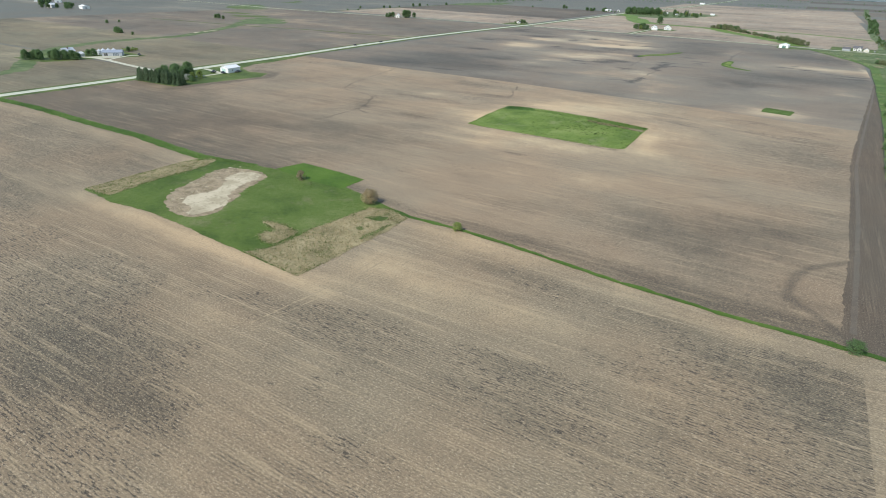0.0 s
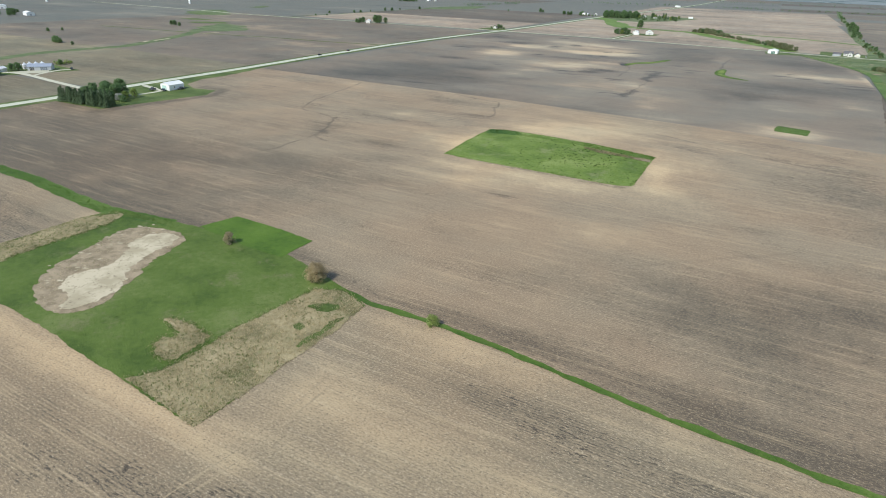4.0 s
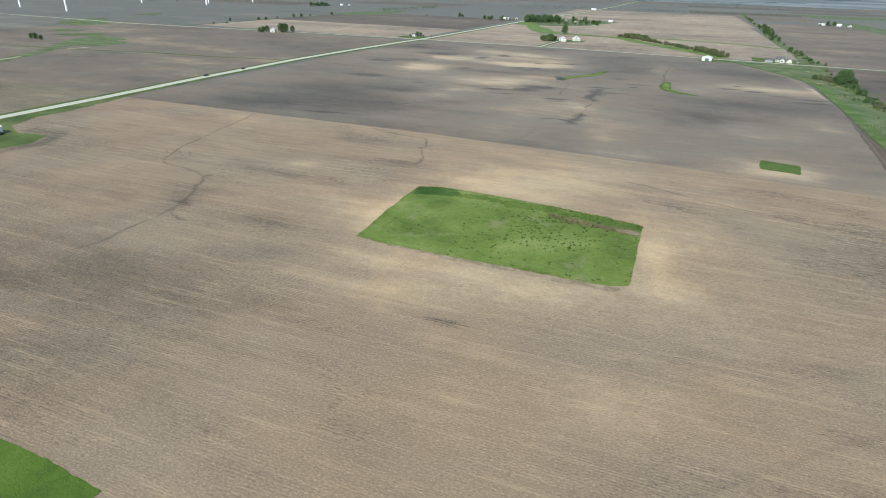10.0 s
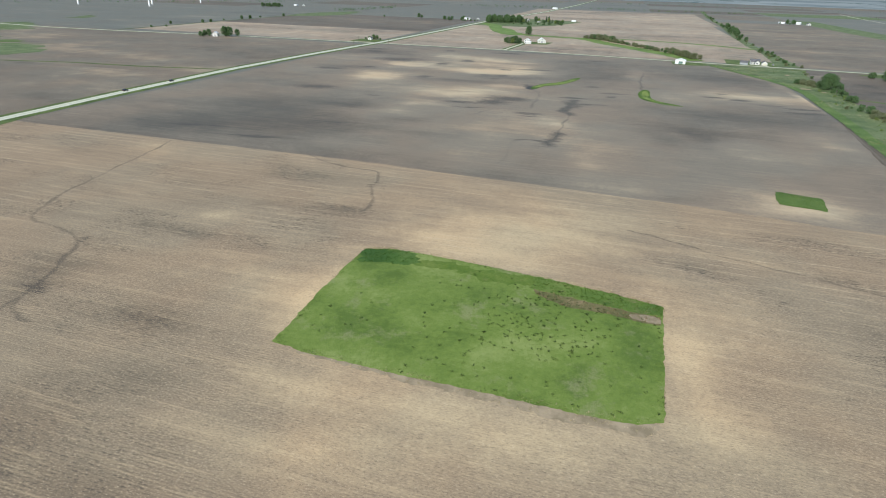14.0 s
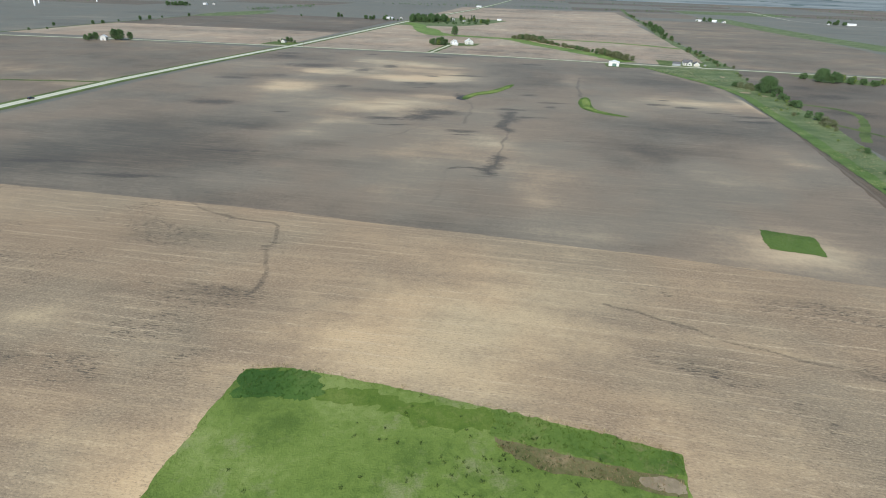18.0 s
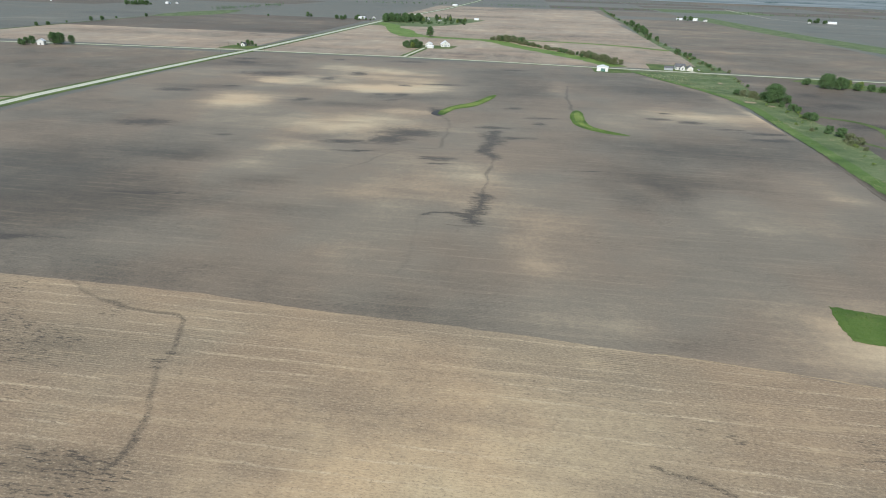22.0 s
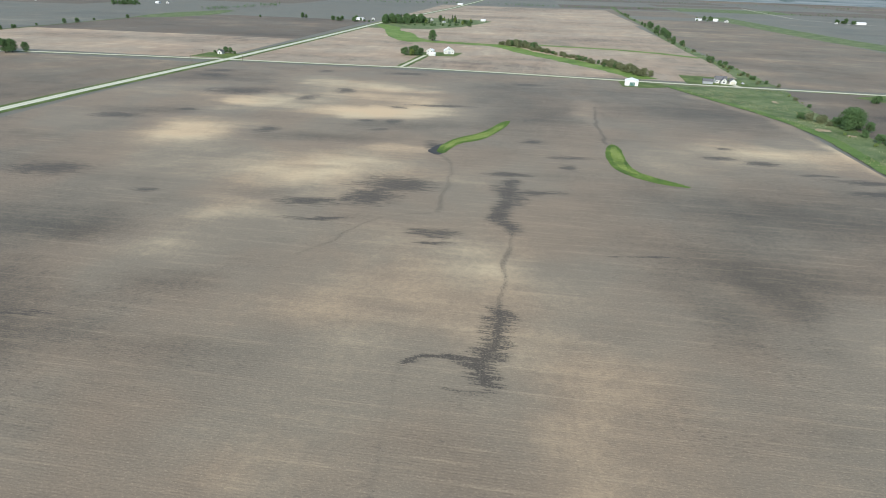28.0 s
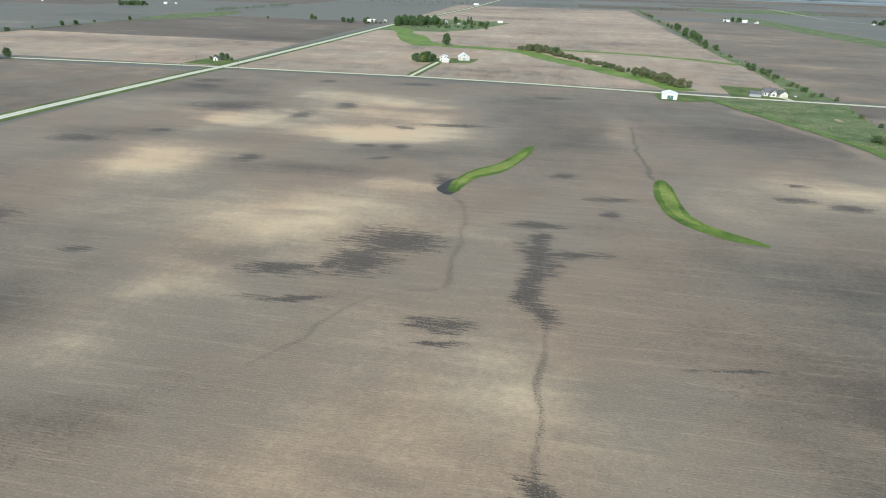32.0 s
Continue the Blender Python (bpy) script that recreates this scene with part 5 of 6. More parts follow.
for i, q in enumerate((REEDS, REEDS_ISLE, REEDS_EDGE)):
    tufts("reeds", q, (5.0, 5.0, 2.0)[i], 0.4, 4, 0.6, BLADE_REED, "standing dead reeds bent by the wind", 10 + i, lambda u, v: soft_noise(u, v, 3, 8) + 0.6 * soft_noise(u, v, 1.0, 9) - 0.45 * blob(u, v, -115.5, 152, 2.4, 4.5, 0) > 0.42, category="reeds")
    tufts("reed_shoots", q, 1.6, 0.42, 4, 0.5, BLADE_GREEN, "green shoots among dead reeds", 20 + i, lambda u, v: (fractal(u, v, 12, 15, 3) + 0.5 * blob(u, v, -115.5, 152, 3, 5, 0) + 0.35 * soft_noise(u, v, 1.2, 16)) > (0.63, 0.75, 0.5)[i], category="reeds")
fringe = lambda u, v: edge_of(REEDS, 0.9)(u, v) | edge_of(REEDS_ISLE, 1.1)(u, v) | edge_of(REEDS_EDGE, 1.2)(u, v)
tufts("reed_fringe", MEADOW, 2.6, 0.34, 4, 0.8, BLADE_REED, "thin dead reeds straying into the grass", 46, lambda u, v: fringe(u, v) & between(POND)(u, v) & (u < -109.5), category="reeds")
tufts("reed_fringe_grass", MEADOW, 2.2, 0.34, 4, 0.8, BLADE_GREEN, "green grass growing into the reeds", 48, lambda u, v: fringe(u, v) & between(POND)(u, v), category="grass")
tufts("reed_fringe", [(-122, 132), (-106, 132), (-106, 157), (-122, 157)], 2.4, 0.36, 4, 0.7, BLADE_REED, "thin dead reeds over green gaps", 49, clump(3, 50, 0.5), category="reeds")
tufts("patch_tufts", PATCH, 2.2, 0.26, 3, 0.45, blades("patch_blades", (0.096, 0.156, 0.026), (0.146, 0.214, 0.042), (0.205, 0.262, 0.068)), "weedy green grass", 4)
tufts("patch_edge_weeds", DARK_CORNER, 2.0, 0.4, 4, 0.4, blades("rank_blades", (0.045, 0.110, 0.016), (0.068, 0.145, 0.022), (0.10, 0.18, 0.034), 0.5), "dark rank weeds", 5)
tufts("patch_rusty_weeds", RUST, 1.6, 0.45, 4, 0.4, blades("rusty_stalks", (0.20, 0.145, 0.075), (0.30, 0.215, 0.12), (0.44, 0.33, 0.20)), "rusty dead weed stalks", 6, clump(5, 44, 0.42))
BLADE_CLUMP = blades("dark_clump_leaves", (0.022, 0.046, 0.010), (0.034, 0.064, 0.014), (0.05, 0.085, 0.02), 0.3)
DENSE = rounded([(-112, 312), (-96, 305), (-80, 318), (-74, 334), (-88, 342), (-104, 338), (-110, 326)], 1)
tufts("weed_clumps", DENSE, 0.17, 0.36, 22, 0.4, BLADE_CLUMP, "low dark weed clumps", 7, category="weeds")
tufts("weed_clumps", PATCH, 0.04, 0.36, 22, 0.4, BLADE_CLUMP, "low dark weed clumps", 8, lambda u, v: (u > -128) | (soft_noise(u, v, 20, 9) > 0.6), category="weeds")
ring = lambda u, v: np.abs(np.hypot((u + 114.5) / 1.25, v - 325) - 4.0) < 0.5
tufts("weed_ring", [(-123, 317), (-106, 317), (-106, 326), (-123, 326)], 2.0, 0.24, 5, 0.3, BLADE_WEED, "ring of darker weeds", 9, ring, category="weeds")
tufts("patch_fringe_stalks", MUD_EDGE, 0.8, 0.35, 4, 0.4, BLADE_REED, "flattened dead stalks", 30, category="weeds")
NORTH_FRINGE = [(-159.5, 346), (-158.4, 350.6), (-150, 352.7), (-139, 352.2), (-118, 349.7), (-98, 347.2), (-79, 345.2), (-65, 343.2), (-65, 344.3), (-79, 346.4), (-98, 348.3), (-118, 350.8), (-139, 353.4), (-150, 354), (-160.5, 351.5)]
tufts("patch_fringe_stalks", NORTH_FRINGE, 3.6, 0.36, 4, 0.5, BLADE_REED, "flattened pale dead stalks", 45, clump(4, 47, 0.45), category="weeds", z0=0.06)
tufts("small_patch_tufts", SMALL, 2.5, 0.3, 3, 0.4, BLADE_GREEN, "short dense grass", 31)
tufts("channel_tufts", CRESCENT_1, 1.2, 0.3, 3, 0.4, BLADE_LUSH, "dense channel grass", 32)
tufts("channel_tufts", CRESCENT_2, 1.2, 0.3, 3, 0.4, BLADE_LUSH, "dense channel grass", 33)
strip_of = lambda pts, w: [(a, b - w) for a, b in pts] + [(a, b + w) for a, b in reversed(pts)]
DITCH_BLADE = blades("ditch_blades", (0.060, 0.128, 0.021), (0.090, 0.170, 0.030), (0.125, 0.205, 0.046), 0.5)
tufts("ditch_tufts", strip_of(left_part, 2.6), 1.6, 0.4, 3, 0.4, DITCH_BLADE, "tall ditch grass", 34)
tufts("ditch_tufts", strip_of(right_part, 0.9), 2.6, 0.3, 3, 0.4, DITCH_BLADE, "tall ditch grass", 35)
tufts("pasture_tufts", STRIP, 0.12, 0.45, 5, 0.6, BLADE_GREEN, "coarse pasture tufts", 36, lambda u, v: (v > 440) & clump(20, 61, 0.46)(u, v))
tufts("pasture_thatch", STRIP, 0.2, 0.45, 5, 0.8, BLADE_REED, "dry thatch in the pasture", 37, lambda u, v: (v > 440) & clump(26, 64, 0.55)(u, v))

rim = lambda u, v: inside(u, v, POND) & ~inside(u, v, POND_IN)
tufts("pond_edge_stalks", POND, 2.2, 0.3, 3, 0.5, BLADE_REED, "flattened dead grass round the pond", 40, rim)
tufts("pond_edge_grass", POND, 0.8, 0.3, 3, 0.5, BLADE_GREEN, "thin green grass on the dry pond edge", 41, lambda u, v: rim(u, v) & clump(9, 66, 0.52)(u, v))
tufts("pond_weeds", POND_IN, 0.03, 0.25, 8, 0.5, BLADE_WEED, "stray weeds on the dried silt", 42)
tufts("patch_rank_weeds", RANK, 1.8, 0.42, 4, 0.5, BLADE_LUSH, "dark rank weeds along the patch edge", 43)
tufts("patch_border", PATCH, 1.6, 0.32, 4, 0.5, blades("border_blades", (0.070, 0.120, 0.020), (0.105, 0.160, 0.030), (0.15, 0.20, 0.05)), "taller grass round the edge of the patch", 44, edge_of(PATCH, 1.5))


rs = random.Random(3)
for i in range(44):
    f = rs.random()
    u, v = -186 - 8 * f + rs.uniform(-12, 1), 124 + 38 * f + rs.uniform(-3, 3)
    a, b = 0.3 + 1.1 * rs.random() ** 2, rs.uniform(0.2, 0.6)
    cover("silt_islet_%d" % (i + 1), [(u + a * math.cos(k), v + b * math.sin(k) + 0.3 * a * math.cos(k)) for k in (0, 1, 2, 3, 4, 5)], 0.185, SILT, "small islet of pale dried silt on the pond edge", "mud", 0.3, 100 + i, 0.4)

# bushes by the meadow
b1 = broadleaf(11, 6.4, 3.5, 120, 60, 0.17, WILLOW, "bush", "round olive-brown budding willow bush at the meadow", "bush", 7, 0.12)
stand(b1, -127, 162, 0.84)
b2 = broadleaf(12, 3.8, 1.9, 60, 40, 0.13, LEAF_BROWN, "bush", "small leafless pinkish-brown bush in the meadow", "bush", 5, 0.12)
stand(b2, -167, 167)
b3 = broadleaf(13, 3.4, 1.9, 60, 44, 0.14, blades("yellow_green_buds", (0.225, 0.30, 0.085), (0.30, 0.375, 0.115), (0.38, 0.445, 0.155), 0.5), "bush", "small fresh green bush on the grassed ditch", "bush", 5, 0.08)
stand(b3, -87, 158.8, 0.85)
b4 = broadleaf(14, 5.0, 2.9, 90, 50, 0.17, LEAF_GREEN, "bush", "round green bush at the ditch end", "bush", 6, 0.06)
stand(b4, 28.5, 150.5, 0.68)

# trees for the yards and fence lines
T1 = broadleaf(21, 12.0, 4.6, 110, 34, 0.40, LEAF_GREEN, "tree", "full dark green broadleaf tree", "tree", 1, 0.16)
T2 = broadleaf(22, 9.5, 4.2, 95, 32, 0.38, LEAF_GREEN, "tree", "rounded green broadleaf tree", "tree", 1, 0.12)
T3 = broadleaf(23, 8.0, 3.2, 70, 30, 0.32, LEAF_FRESH, "tree", "light green spring tree", "tree", 1, 0.14)
T5 = broadleaf(28, 13.5, 7.6, 230, 44, 0.42, LEAF_GREEN, "tree", "broad full green tree by the creek", "tree", 1, 0.08)
T4 = broadleaf(27, 8.0, 4.0, 80, 28, 0.40, LEAF_OLIVE, "tree", "olive-green budding tree in a thicket", "tree", 3, 0.06)
B1 = broadleaf(24, 4.6, 2.9, 60, 28, 0.30, LEAF_GREEN, "bush", "dense green bush in the fence line", "bush", 4, 0.05)
B2 = broadleaf(25, 4.4, 2.8, 60, 28, 0.28, LEAF_OLIVE, "bush", "brownish budding bush in the fence line", "bush", 4, 0.05)
B3 = broadleaf(26, 2.4, 1.6, 22, 22, 0.18, LEAF_FRESH, "bush", "low fresh green bush in the pasture", "bush", 4, 0.05)
C1 = conifer(31, 10.5, 2.5, 17, 0.34, "conifer", "tall dark green conifer in a windbreak row")
C2 = conifer(32, 9.3, 2.3, 15, 0.34, "conifer", "dark green conifer in a windbreak row")
rnd = random.Random(77)
for i in range(21):
    f = i / 20
    for row in range(2):
        stand(rnd.choice((C1, C2)), -424 + 41 * f + rnd.uniform(-1.1, 1.1), 266 + 5 * row + rnd.uniform(-1.2, 1.2) + 2 * f, rnd.uniform(0.68, 0.98), rnd.uniform(0, 360), "windbreak conifers")
for u, v, k, s in [(-423, 287, T2, 0.9), (-417, 292, T2, 1.0), (-411, 287, T1, 0.8), (-408, 297, T1, 0.95), (-404, 290, T2, 0.95), (-414, 281, T2, 0.85), (-401, 282, T2, 0.8), (-426, 296, T2, 0.8), (-398, 299, T3, 0.75),
                   (-420, 279, T2, 0.8), (-396, 291, T3, 0.7), (-391, 286, B1, 0.9)]:
    stand(k, u, v, s, rnd.uniform(0, 360), "farmyard trees")
W1 = broadleaf(41, 4.5, 2.6, 60, 30, 0.22, blades("pale_blossom", (0.36, 0.38, 0.33), (0.45, 0.47, 0.42), (0.55, 0.56, 0.52)), "flowering_tree", "small pale flowering tree on the lawn", "tree", 3, 0.1)
stand(W1, -397, 287)
for i in range(20):
    stand(rnd.choice((T2, T2, T1)), -586 + 24 * (i / 14) + rnd.uniform(-3, 3), 266 + 20 * (i / 14) + rnd.uniform(-5, 3), rnd.uniform(0.55, 0.85), rnd.uniform(0, 360), "farmyard grove trees")
for u, v, s in [(-569, 311, 0.62), (-565, 313.5, 0.7), (-572, 352, 0.5), (-704, 443, 0.4), (-850, 686, 0.7), (-842, 685, 0.8), (-827, 682, 0.6), (-864, 508, 0.5), (-866, 528, 0.4)]:
    stand(T2, u, v, s, rnd.uniform(0, 360))
for i in range(16):
    stand(B3, -584 + rnd.uniform(-3, 10), 353 + rnd.uniform(-3, 12), rnd.uniform(0.6, 1.1), rnd.uniform(0, 360), "low scrub by the grain bins")
for u, v, k in [(-689, 950, 0.55)]:
    stand(T2, u, v, k, rnd.uniform(0, 360), "roadside yard trees")
for u, v, k in [(-748, 450, 1.1), (-743, 448, 1.4), (-738, 447, 1.3), (-733, 446, 1.0)]:
    stand(B1, u, v, k, rnd.uniform(0, 360), "field edge bushes")
# creek trees and bushes
for u, v, k, s in [(54.5, 421, B1, 0.55), (52, 388, B1, 0.7), (50, 343, B1, 0.75), (59.5, 497, B1, 0.6), (62.5, 539, B1, 0.7), (47, 299, B3, 0.9), (46, 265, B1, 0.5), (66, 537, B3, 1.0), (97, 823, T5, 1.0), (104, 815, T2, 0.7), (91, 831, B1, 1.2), (80, 846, B2, 1.1), (84, 838, B2, 1.2), (88, 843, B2, 1.0), (76, 850, B1, 0.9), (95, 800, B1, 0.9), (97, 787, B1, 1.1),
                   (99, 780, B1, 0.9), (96, 772, B3, 1.0), (95, 757, B1, 1.0), (98, 752, B1, 1.15), (93, 760, B3, 1.0), (91, 712, B1, 1.0), (94, 704, B1, 1.2), (93, 690, B2, 1.2), (96, 684, B2, 1.0), (90, 676, B3, 0.9)]:
    stand(k, u, v, s, rnd.uniform(0, 360), "creek bushes and trees")
for i in range(46):
    v = rnd.uniform(450, 960)
    e = float(np.interp(v, [440, 568, 670, 753, 803, 850, 960], [78, 83, 92, 89, 91, 96, 108]))
    stand(rnd.choice((B1, B3, B3, B2)), e - abs(rnd.gauss(0, 5)) + 1, v, rnd.uniform(0.35, 0.8), rnd.uniform(0, 360), "pasture bushes")
for u, v, k, s in [(165, 930, B1, 1.3), (176, 914, T5, 0.95), (186, 908, T2, 1.15), (192, 915, T2, 0.9), (199, 922, T3, 0.9), (206, 915, T3, 0.9), (212, 908, B1, 1.3), (219, 902, B1, 1.2), (225, 908, B1, 1.0),
                   (190, 921, T1, 0.8), (200, 908, B1, 1.3), (208, 922, B1, 1.2), (232, 912, T3, 0.8)]:
    stand(k, u, v, s, rnd.uniform(0, 360), "field corner trees")
for i in range(36):
    stand(rnd.choice((B1, B3, B1, B2)), 101 + rnd.gauss(0, 4.5), rnd.uniform(992, 1180), rnd.uniform(0.35, 0.85), rnd.uniform(0, 360), "north fence line bushes")
for i in range(74):
    v = 1150 + 1350 * rnd.random() ** 1.3
    stand(rnd.choice((B1, B1, B2, B3, T2)), float(np.interp(v, [1150, 1471, 1817, 2300, 2500], [103, 104, 123, 137, 145])) + rnd.gauss(0, 3.5), v, rnd.uniform(0.35, 0.85), rnd.uniform(0, 360), "north fence line bushes")
for u, v in [(108, 1480), (112, 1520), (116, 1560), (110, 1600), (120, 1640), (118, 1580), (124, 1760), (122, 1720)]:
    stand(T2, u, v, 1.2, rnd.uniform(0, 360), "north fence line trees")
for i in range(130):
    f = i / 129
    u = float(np.interp(f, [0, 0.12, 0.3, 0.42, 0.58, 0.7, 0.88, 1], [-158, -134, -108, -88, -64, -48, -18, -6]))
    v = float(np.interp(f, [0, 0.12, 0.3, 0.42, 0.58, 0.7, 0.88, 1], [1262, 1252, 1212, 1174, 1138, 1112, 1066, 1016]))
    k = rnd.choice((B2, B1, T4, B2)) if 0.3 < f < 0.75 else rnd.choice((T4, T4, T2, B2))
    tall = float(np.interp(f, [0, 0.06, 0.2, 0.42, 0.75, 1], [4.5, 8.0, 8.5, 5.2, 5.8, 8.0]))
    stand(k, u + rnd.gauss(0, 3.5), v + rnd.gauss(3, 4.5), tall / (8.0 if k is T4 else 9.5 if k is T2 else 4.5) * rnd.uniform(0.65, 1.1) * (1.0 if k in (T2, T4) else 0.75), rnd.uniform(0, 360), "waterway thicket bushes")
for u, v, k, s in [(-263, 1107, T2, 0.9), (-257, 1112, T2, 1.0), (-251, 1108, T1, 0.9), (-246, 1114, T2, 0.8), (-268, 1112, T2, 0.7), (-255, 1103, T3, 0.9), (-260, 1277, T1, 1.25), (-456, 1044, T1, 0.6), (-452, 1046, T2, 0.65),
                   (-463, 1043, T2, 0.5), (-446, 1044, B1, 0.6), (-470, 1045, B1, 0.6)]:
    stand(k, u, v, s, rnd.uniform(0, 360))
# grove at the northern farmstead
for i in range(60):
    stand(rnd.choice((T1, T2, C1)), rnd.uniform(-416, -340), 1570 + rnd.uniform(0, 110), rnd.uniform(0.9, 1.35), rnd.uniform(0, 360), "farmstead grove trees")
for i in range(30):
    stand(rnd.choice((C1, C2, T2, T3)), rnd.uniform(-340, -240), rnd.uniform(1600, 1750), rnd.uniform(0.7, 1.2), rnd.uniform(0, 360), "farmstead yard trees")
for i in range(24):
    stand(B1, rnd.uniform(-350, -250), rnd.uniform(1555, 1610), rnd.uniform(0.4, 0.9), rnd.uniform(0, 360), "farmstead yard bushes")
stand(T2, -238, 1565, 1.1)
for i in range(14):
    stand(rnd.choice((T2, B1)), -500 + rnd.uniform(-22, 60), 1610 + rnd.uniform(-25, 30), rnd.uniform(0.6, 1.0), rnd.uniform(0, 360), "roadside farm trees")
for u, v, s in [(-690, 957, 0.7), (-686, 961, 0.8), (-694, 952, 0.6), (-664, 969, 1.15), (-659, 973, 1.1), (-668, 977, 1.0), (-653, 984, 0.8)]:
    stand(T1, u, v, s, rnd.uniform(0, 360), "roadside yard trees")
for u, v, k, c in [(-868, 1180, T2, 0.9), (-865, 1199, T2, 0.85), (-872, 1210, T2, 0.7), (-870, 1307, T1, 0.9), (-866, 1330, T2, 1.1), (-874, 1342, T2, 0.9), (-881, 1390, B1, 1.0), (-859, 1451, T2, 1.0), (-890, 1120, T2, 0.8), (-863, 1042, B1, 1.0),
                   (-854, 1066, B1, 0.9), (-880, 1260, B1, 0.9), (-677, 1616, B1, 1.2), (-593, 1636, T1, 1.2), (-587, 1640, T2, 1.0)]:
    stand(k, u, v, c * 0.72, rnd.uniform(0, 360), "far fence line trees")
for u, v, n in [(-1160, 1880, 26), (325, 2080, 7), (690, 2175, 8), (-1185, 625, 9), (-1290, 640, 7)]:
    for i in range(n):
        stand(rnd.choice((T2, T1, B1)), u + rnd.gauss(0, 14), v + rnd.gauss(0, 18), rnd.uniform(0.7, 1.15), rnd.uniform(0, 360), "distant farm trees")


def treeline(name, pts, n, label, seed, width=12.0, height=9.0):
    """A far wood as one mass of small leaf clumps."""
    rnd = random.Random(seed)
    v, f = [], []
    for _ in range(n):
        k = rnd.random() * (len(pts) - 1)
        i = int(k)
        (a, b), (c, d) = pts[i], pts[i + 1]
        x, y = a + (k - i) * (c - a) + rnd.gauss(0, width / 2), b + (k - i) * (d - b) + rnd.gauss(0, width / 2)
        h = height * rnd.uniform(0.5, 1.2)
        tube(v, f, (x, y, 0), (x, y, h * 0.6), 0.2, 0.1, 3)
        for _ in range(4):
            leaf_clump(v, f, (x + rnd.gauss(0, 1.6), y + rnd.gauss(0, 1.6), h * rnd.uniform(0.3, 0.85)), 2.3, 14, 0.6, rnd)
    return link(name, from_arrays(name, v, f), LEAF_GREEN, R, label, "trees", "stuff")


treeline("far_wood", [(-880, 1765), (-865, 1835), (-850, 2000), (-840, 2100)], 60, "distant line of mixed trees", 1)
treeline("far_wood", [(-230, 2620), (-100, 2640), (150, 2660), (330, 2700)], 90, "distant tree belt on the skyline", 2, 30)
treeline("far_wood", [(-700, 2500), (-500, 2560), (-300, 2700)], 50, "distant scattered trees", 3, 60)
treeline("far_wood", [(-1800, 1500), (-1500, 1900), (-1300, 2500)], 70, "distant scattered trees", 4, 90)
treeline("far_wood", [(600, 2600), (1100, 2650), (1700, 2500)], 90, "distant tree belt on the skyline", 5, 80)
treeline("far_wood", [(-1500, 3300), (-500, 3500), (600, 3500), (1800, 3300)], 160, "distant tree belt on the skyline", 6, 160, 12)

# ---- buildings and yards ----
WHITE = painted("white_steel", (0.82, 0.83, 0.82), 0.45, 0.0, 4.0, 0.12)
WHITE_ROOF = painted("white_roof_steel", (0.80, 0.81, 0.81), 0.4, 0.0, 4.0, 0.12)
GREY_ROOF = painted("grey_shingles", (0.13, 0.13, 0.138), 0.8, 0.0, 6.0, 0.3)
GREY_WALL = painted("grey_steel", (0.38, 0.40, 0.43), 0.5, 0.0, 4.0, 0.25)
GREEN_DOOR = painted("green_door_paint", (0.06, 0.17, 0.145), 0.5, 0.0, 3.0, 0.15)
SILVER = painted("galvanised_steel", (0.74, 0.76, 0.78), 0.4, 0.3, 5.0, 0.12)
SIDING = painted("white_siding", (0.70, 0.70, 0.67), 0.6, 0.0, 0.0, 0.15)
TRIM_BAY_DARK = painted("dark_trim_and_bay_shade", (0.05, 0.05, 0.055), 0.5)
WOOD_POLE = painted("weathered_pole_wood", (0.16, 0.12, 0.09), 0.9)
BRICK = painted("brown_brick", (0.22, 0.13, 0.09), 0.9)
g = Nodes("window_glass", 0.08, 0.5)
GLASS = g.colour((0.05, 0.06, 0.07))


def box_mesh(name, x0, x1, y0, y1, z0, z1, bevel=0.03):
    bm = bmesh.new()
    bmesh.ops.create_cube(bm, size=1)
    for p in bm.verts:
        p.co = Vector((x0 if p.co.x < 0 else x1, y0 if p.co.y < 0 else y1, z0 if p.co.z < 0 else z1))
    if bevel:
        bmesh.ops.bevel(bm, geom=bm.edges[:], offset=bevel, segments=1, affect="EDGES")
    me = bpy.data.meshes.new(name)
    bm.to_mesh(me)
    bm.free()
    return me


def walls_mesh(w, l, eave, ridge, thick=0.25):
    """Four walls with gables at both ends, hollow, ridge along y."""
    v, f = [], []
    for s, h in ((0, 0), (thick, 0)):
        a, b = w / 2 - s, l / 2 - s
        for y in (-b, b):
            k = len(v)
            v += [(-a, y, -0.2), (a, y, -0.2), (a, y, eave), (0, y, ridge), (-a, y, eave)]
    for k in (0, 5, 10, 15):
        f.append((k, k + 1, k + 2, k + 3, k + 4))
    for o in (0, 10):
        f += [(o, o + 4, o + 9, o + 5), (o + 1, o + 6, o + 7, o + 2)]
    return from_arrays("wall", v, f)


def roof_mesh(w, l, eave, ridge, over, side, thick=0.18):
    """One slope of a gable roof, as a slab."""
    slope = (ridge - eave) / (w / 2)
    x1, z1 = side * (w / 2 + over), eave - slope * over
    y = l / 2 + over
    pts = [(0, -y, ridge + 0.02), (x1, -y, z1 + 0.02), (x1, y, z1 + 0.02), (0, y, ridge + 0.02)]
    v = pts + [(p[0], p[1], p[2] + thick) for p in pts]
    return from_arrays("roof", v, [(0, 1, 2, 3), (7, 6, 5, 4), (0, 4, 5, 1), (1, 5, 6, 2), (2, 6, 7, 3), (3, 7, 4, 0)])


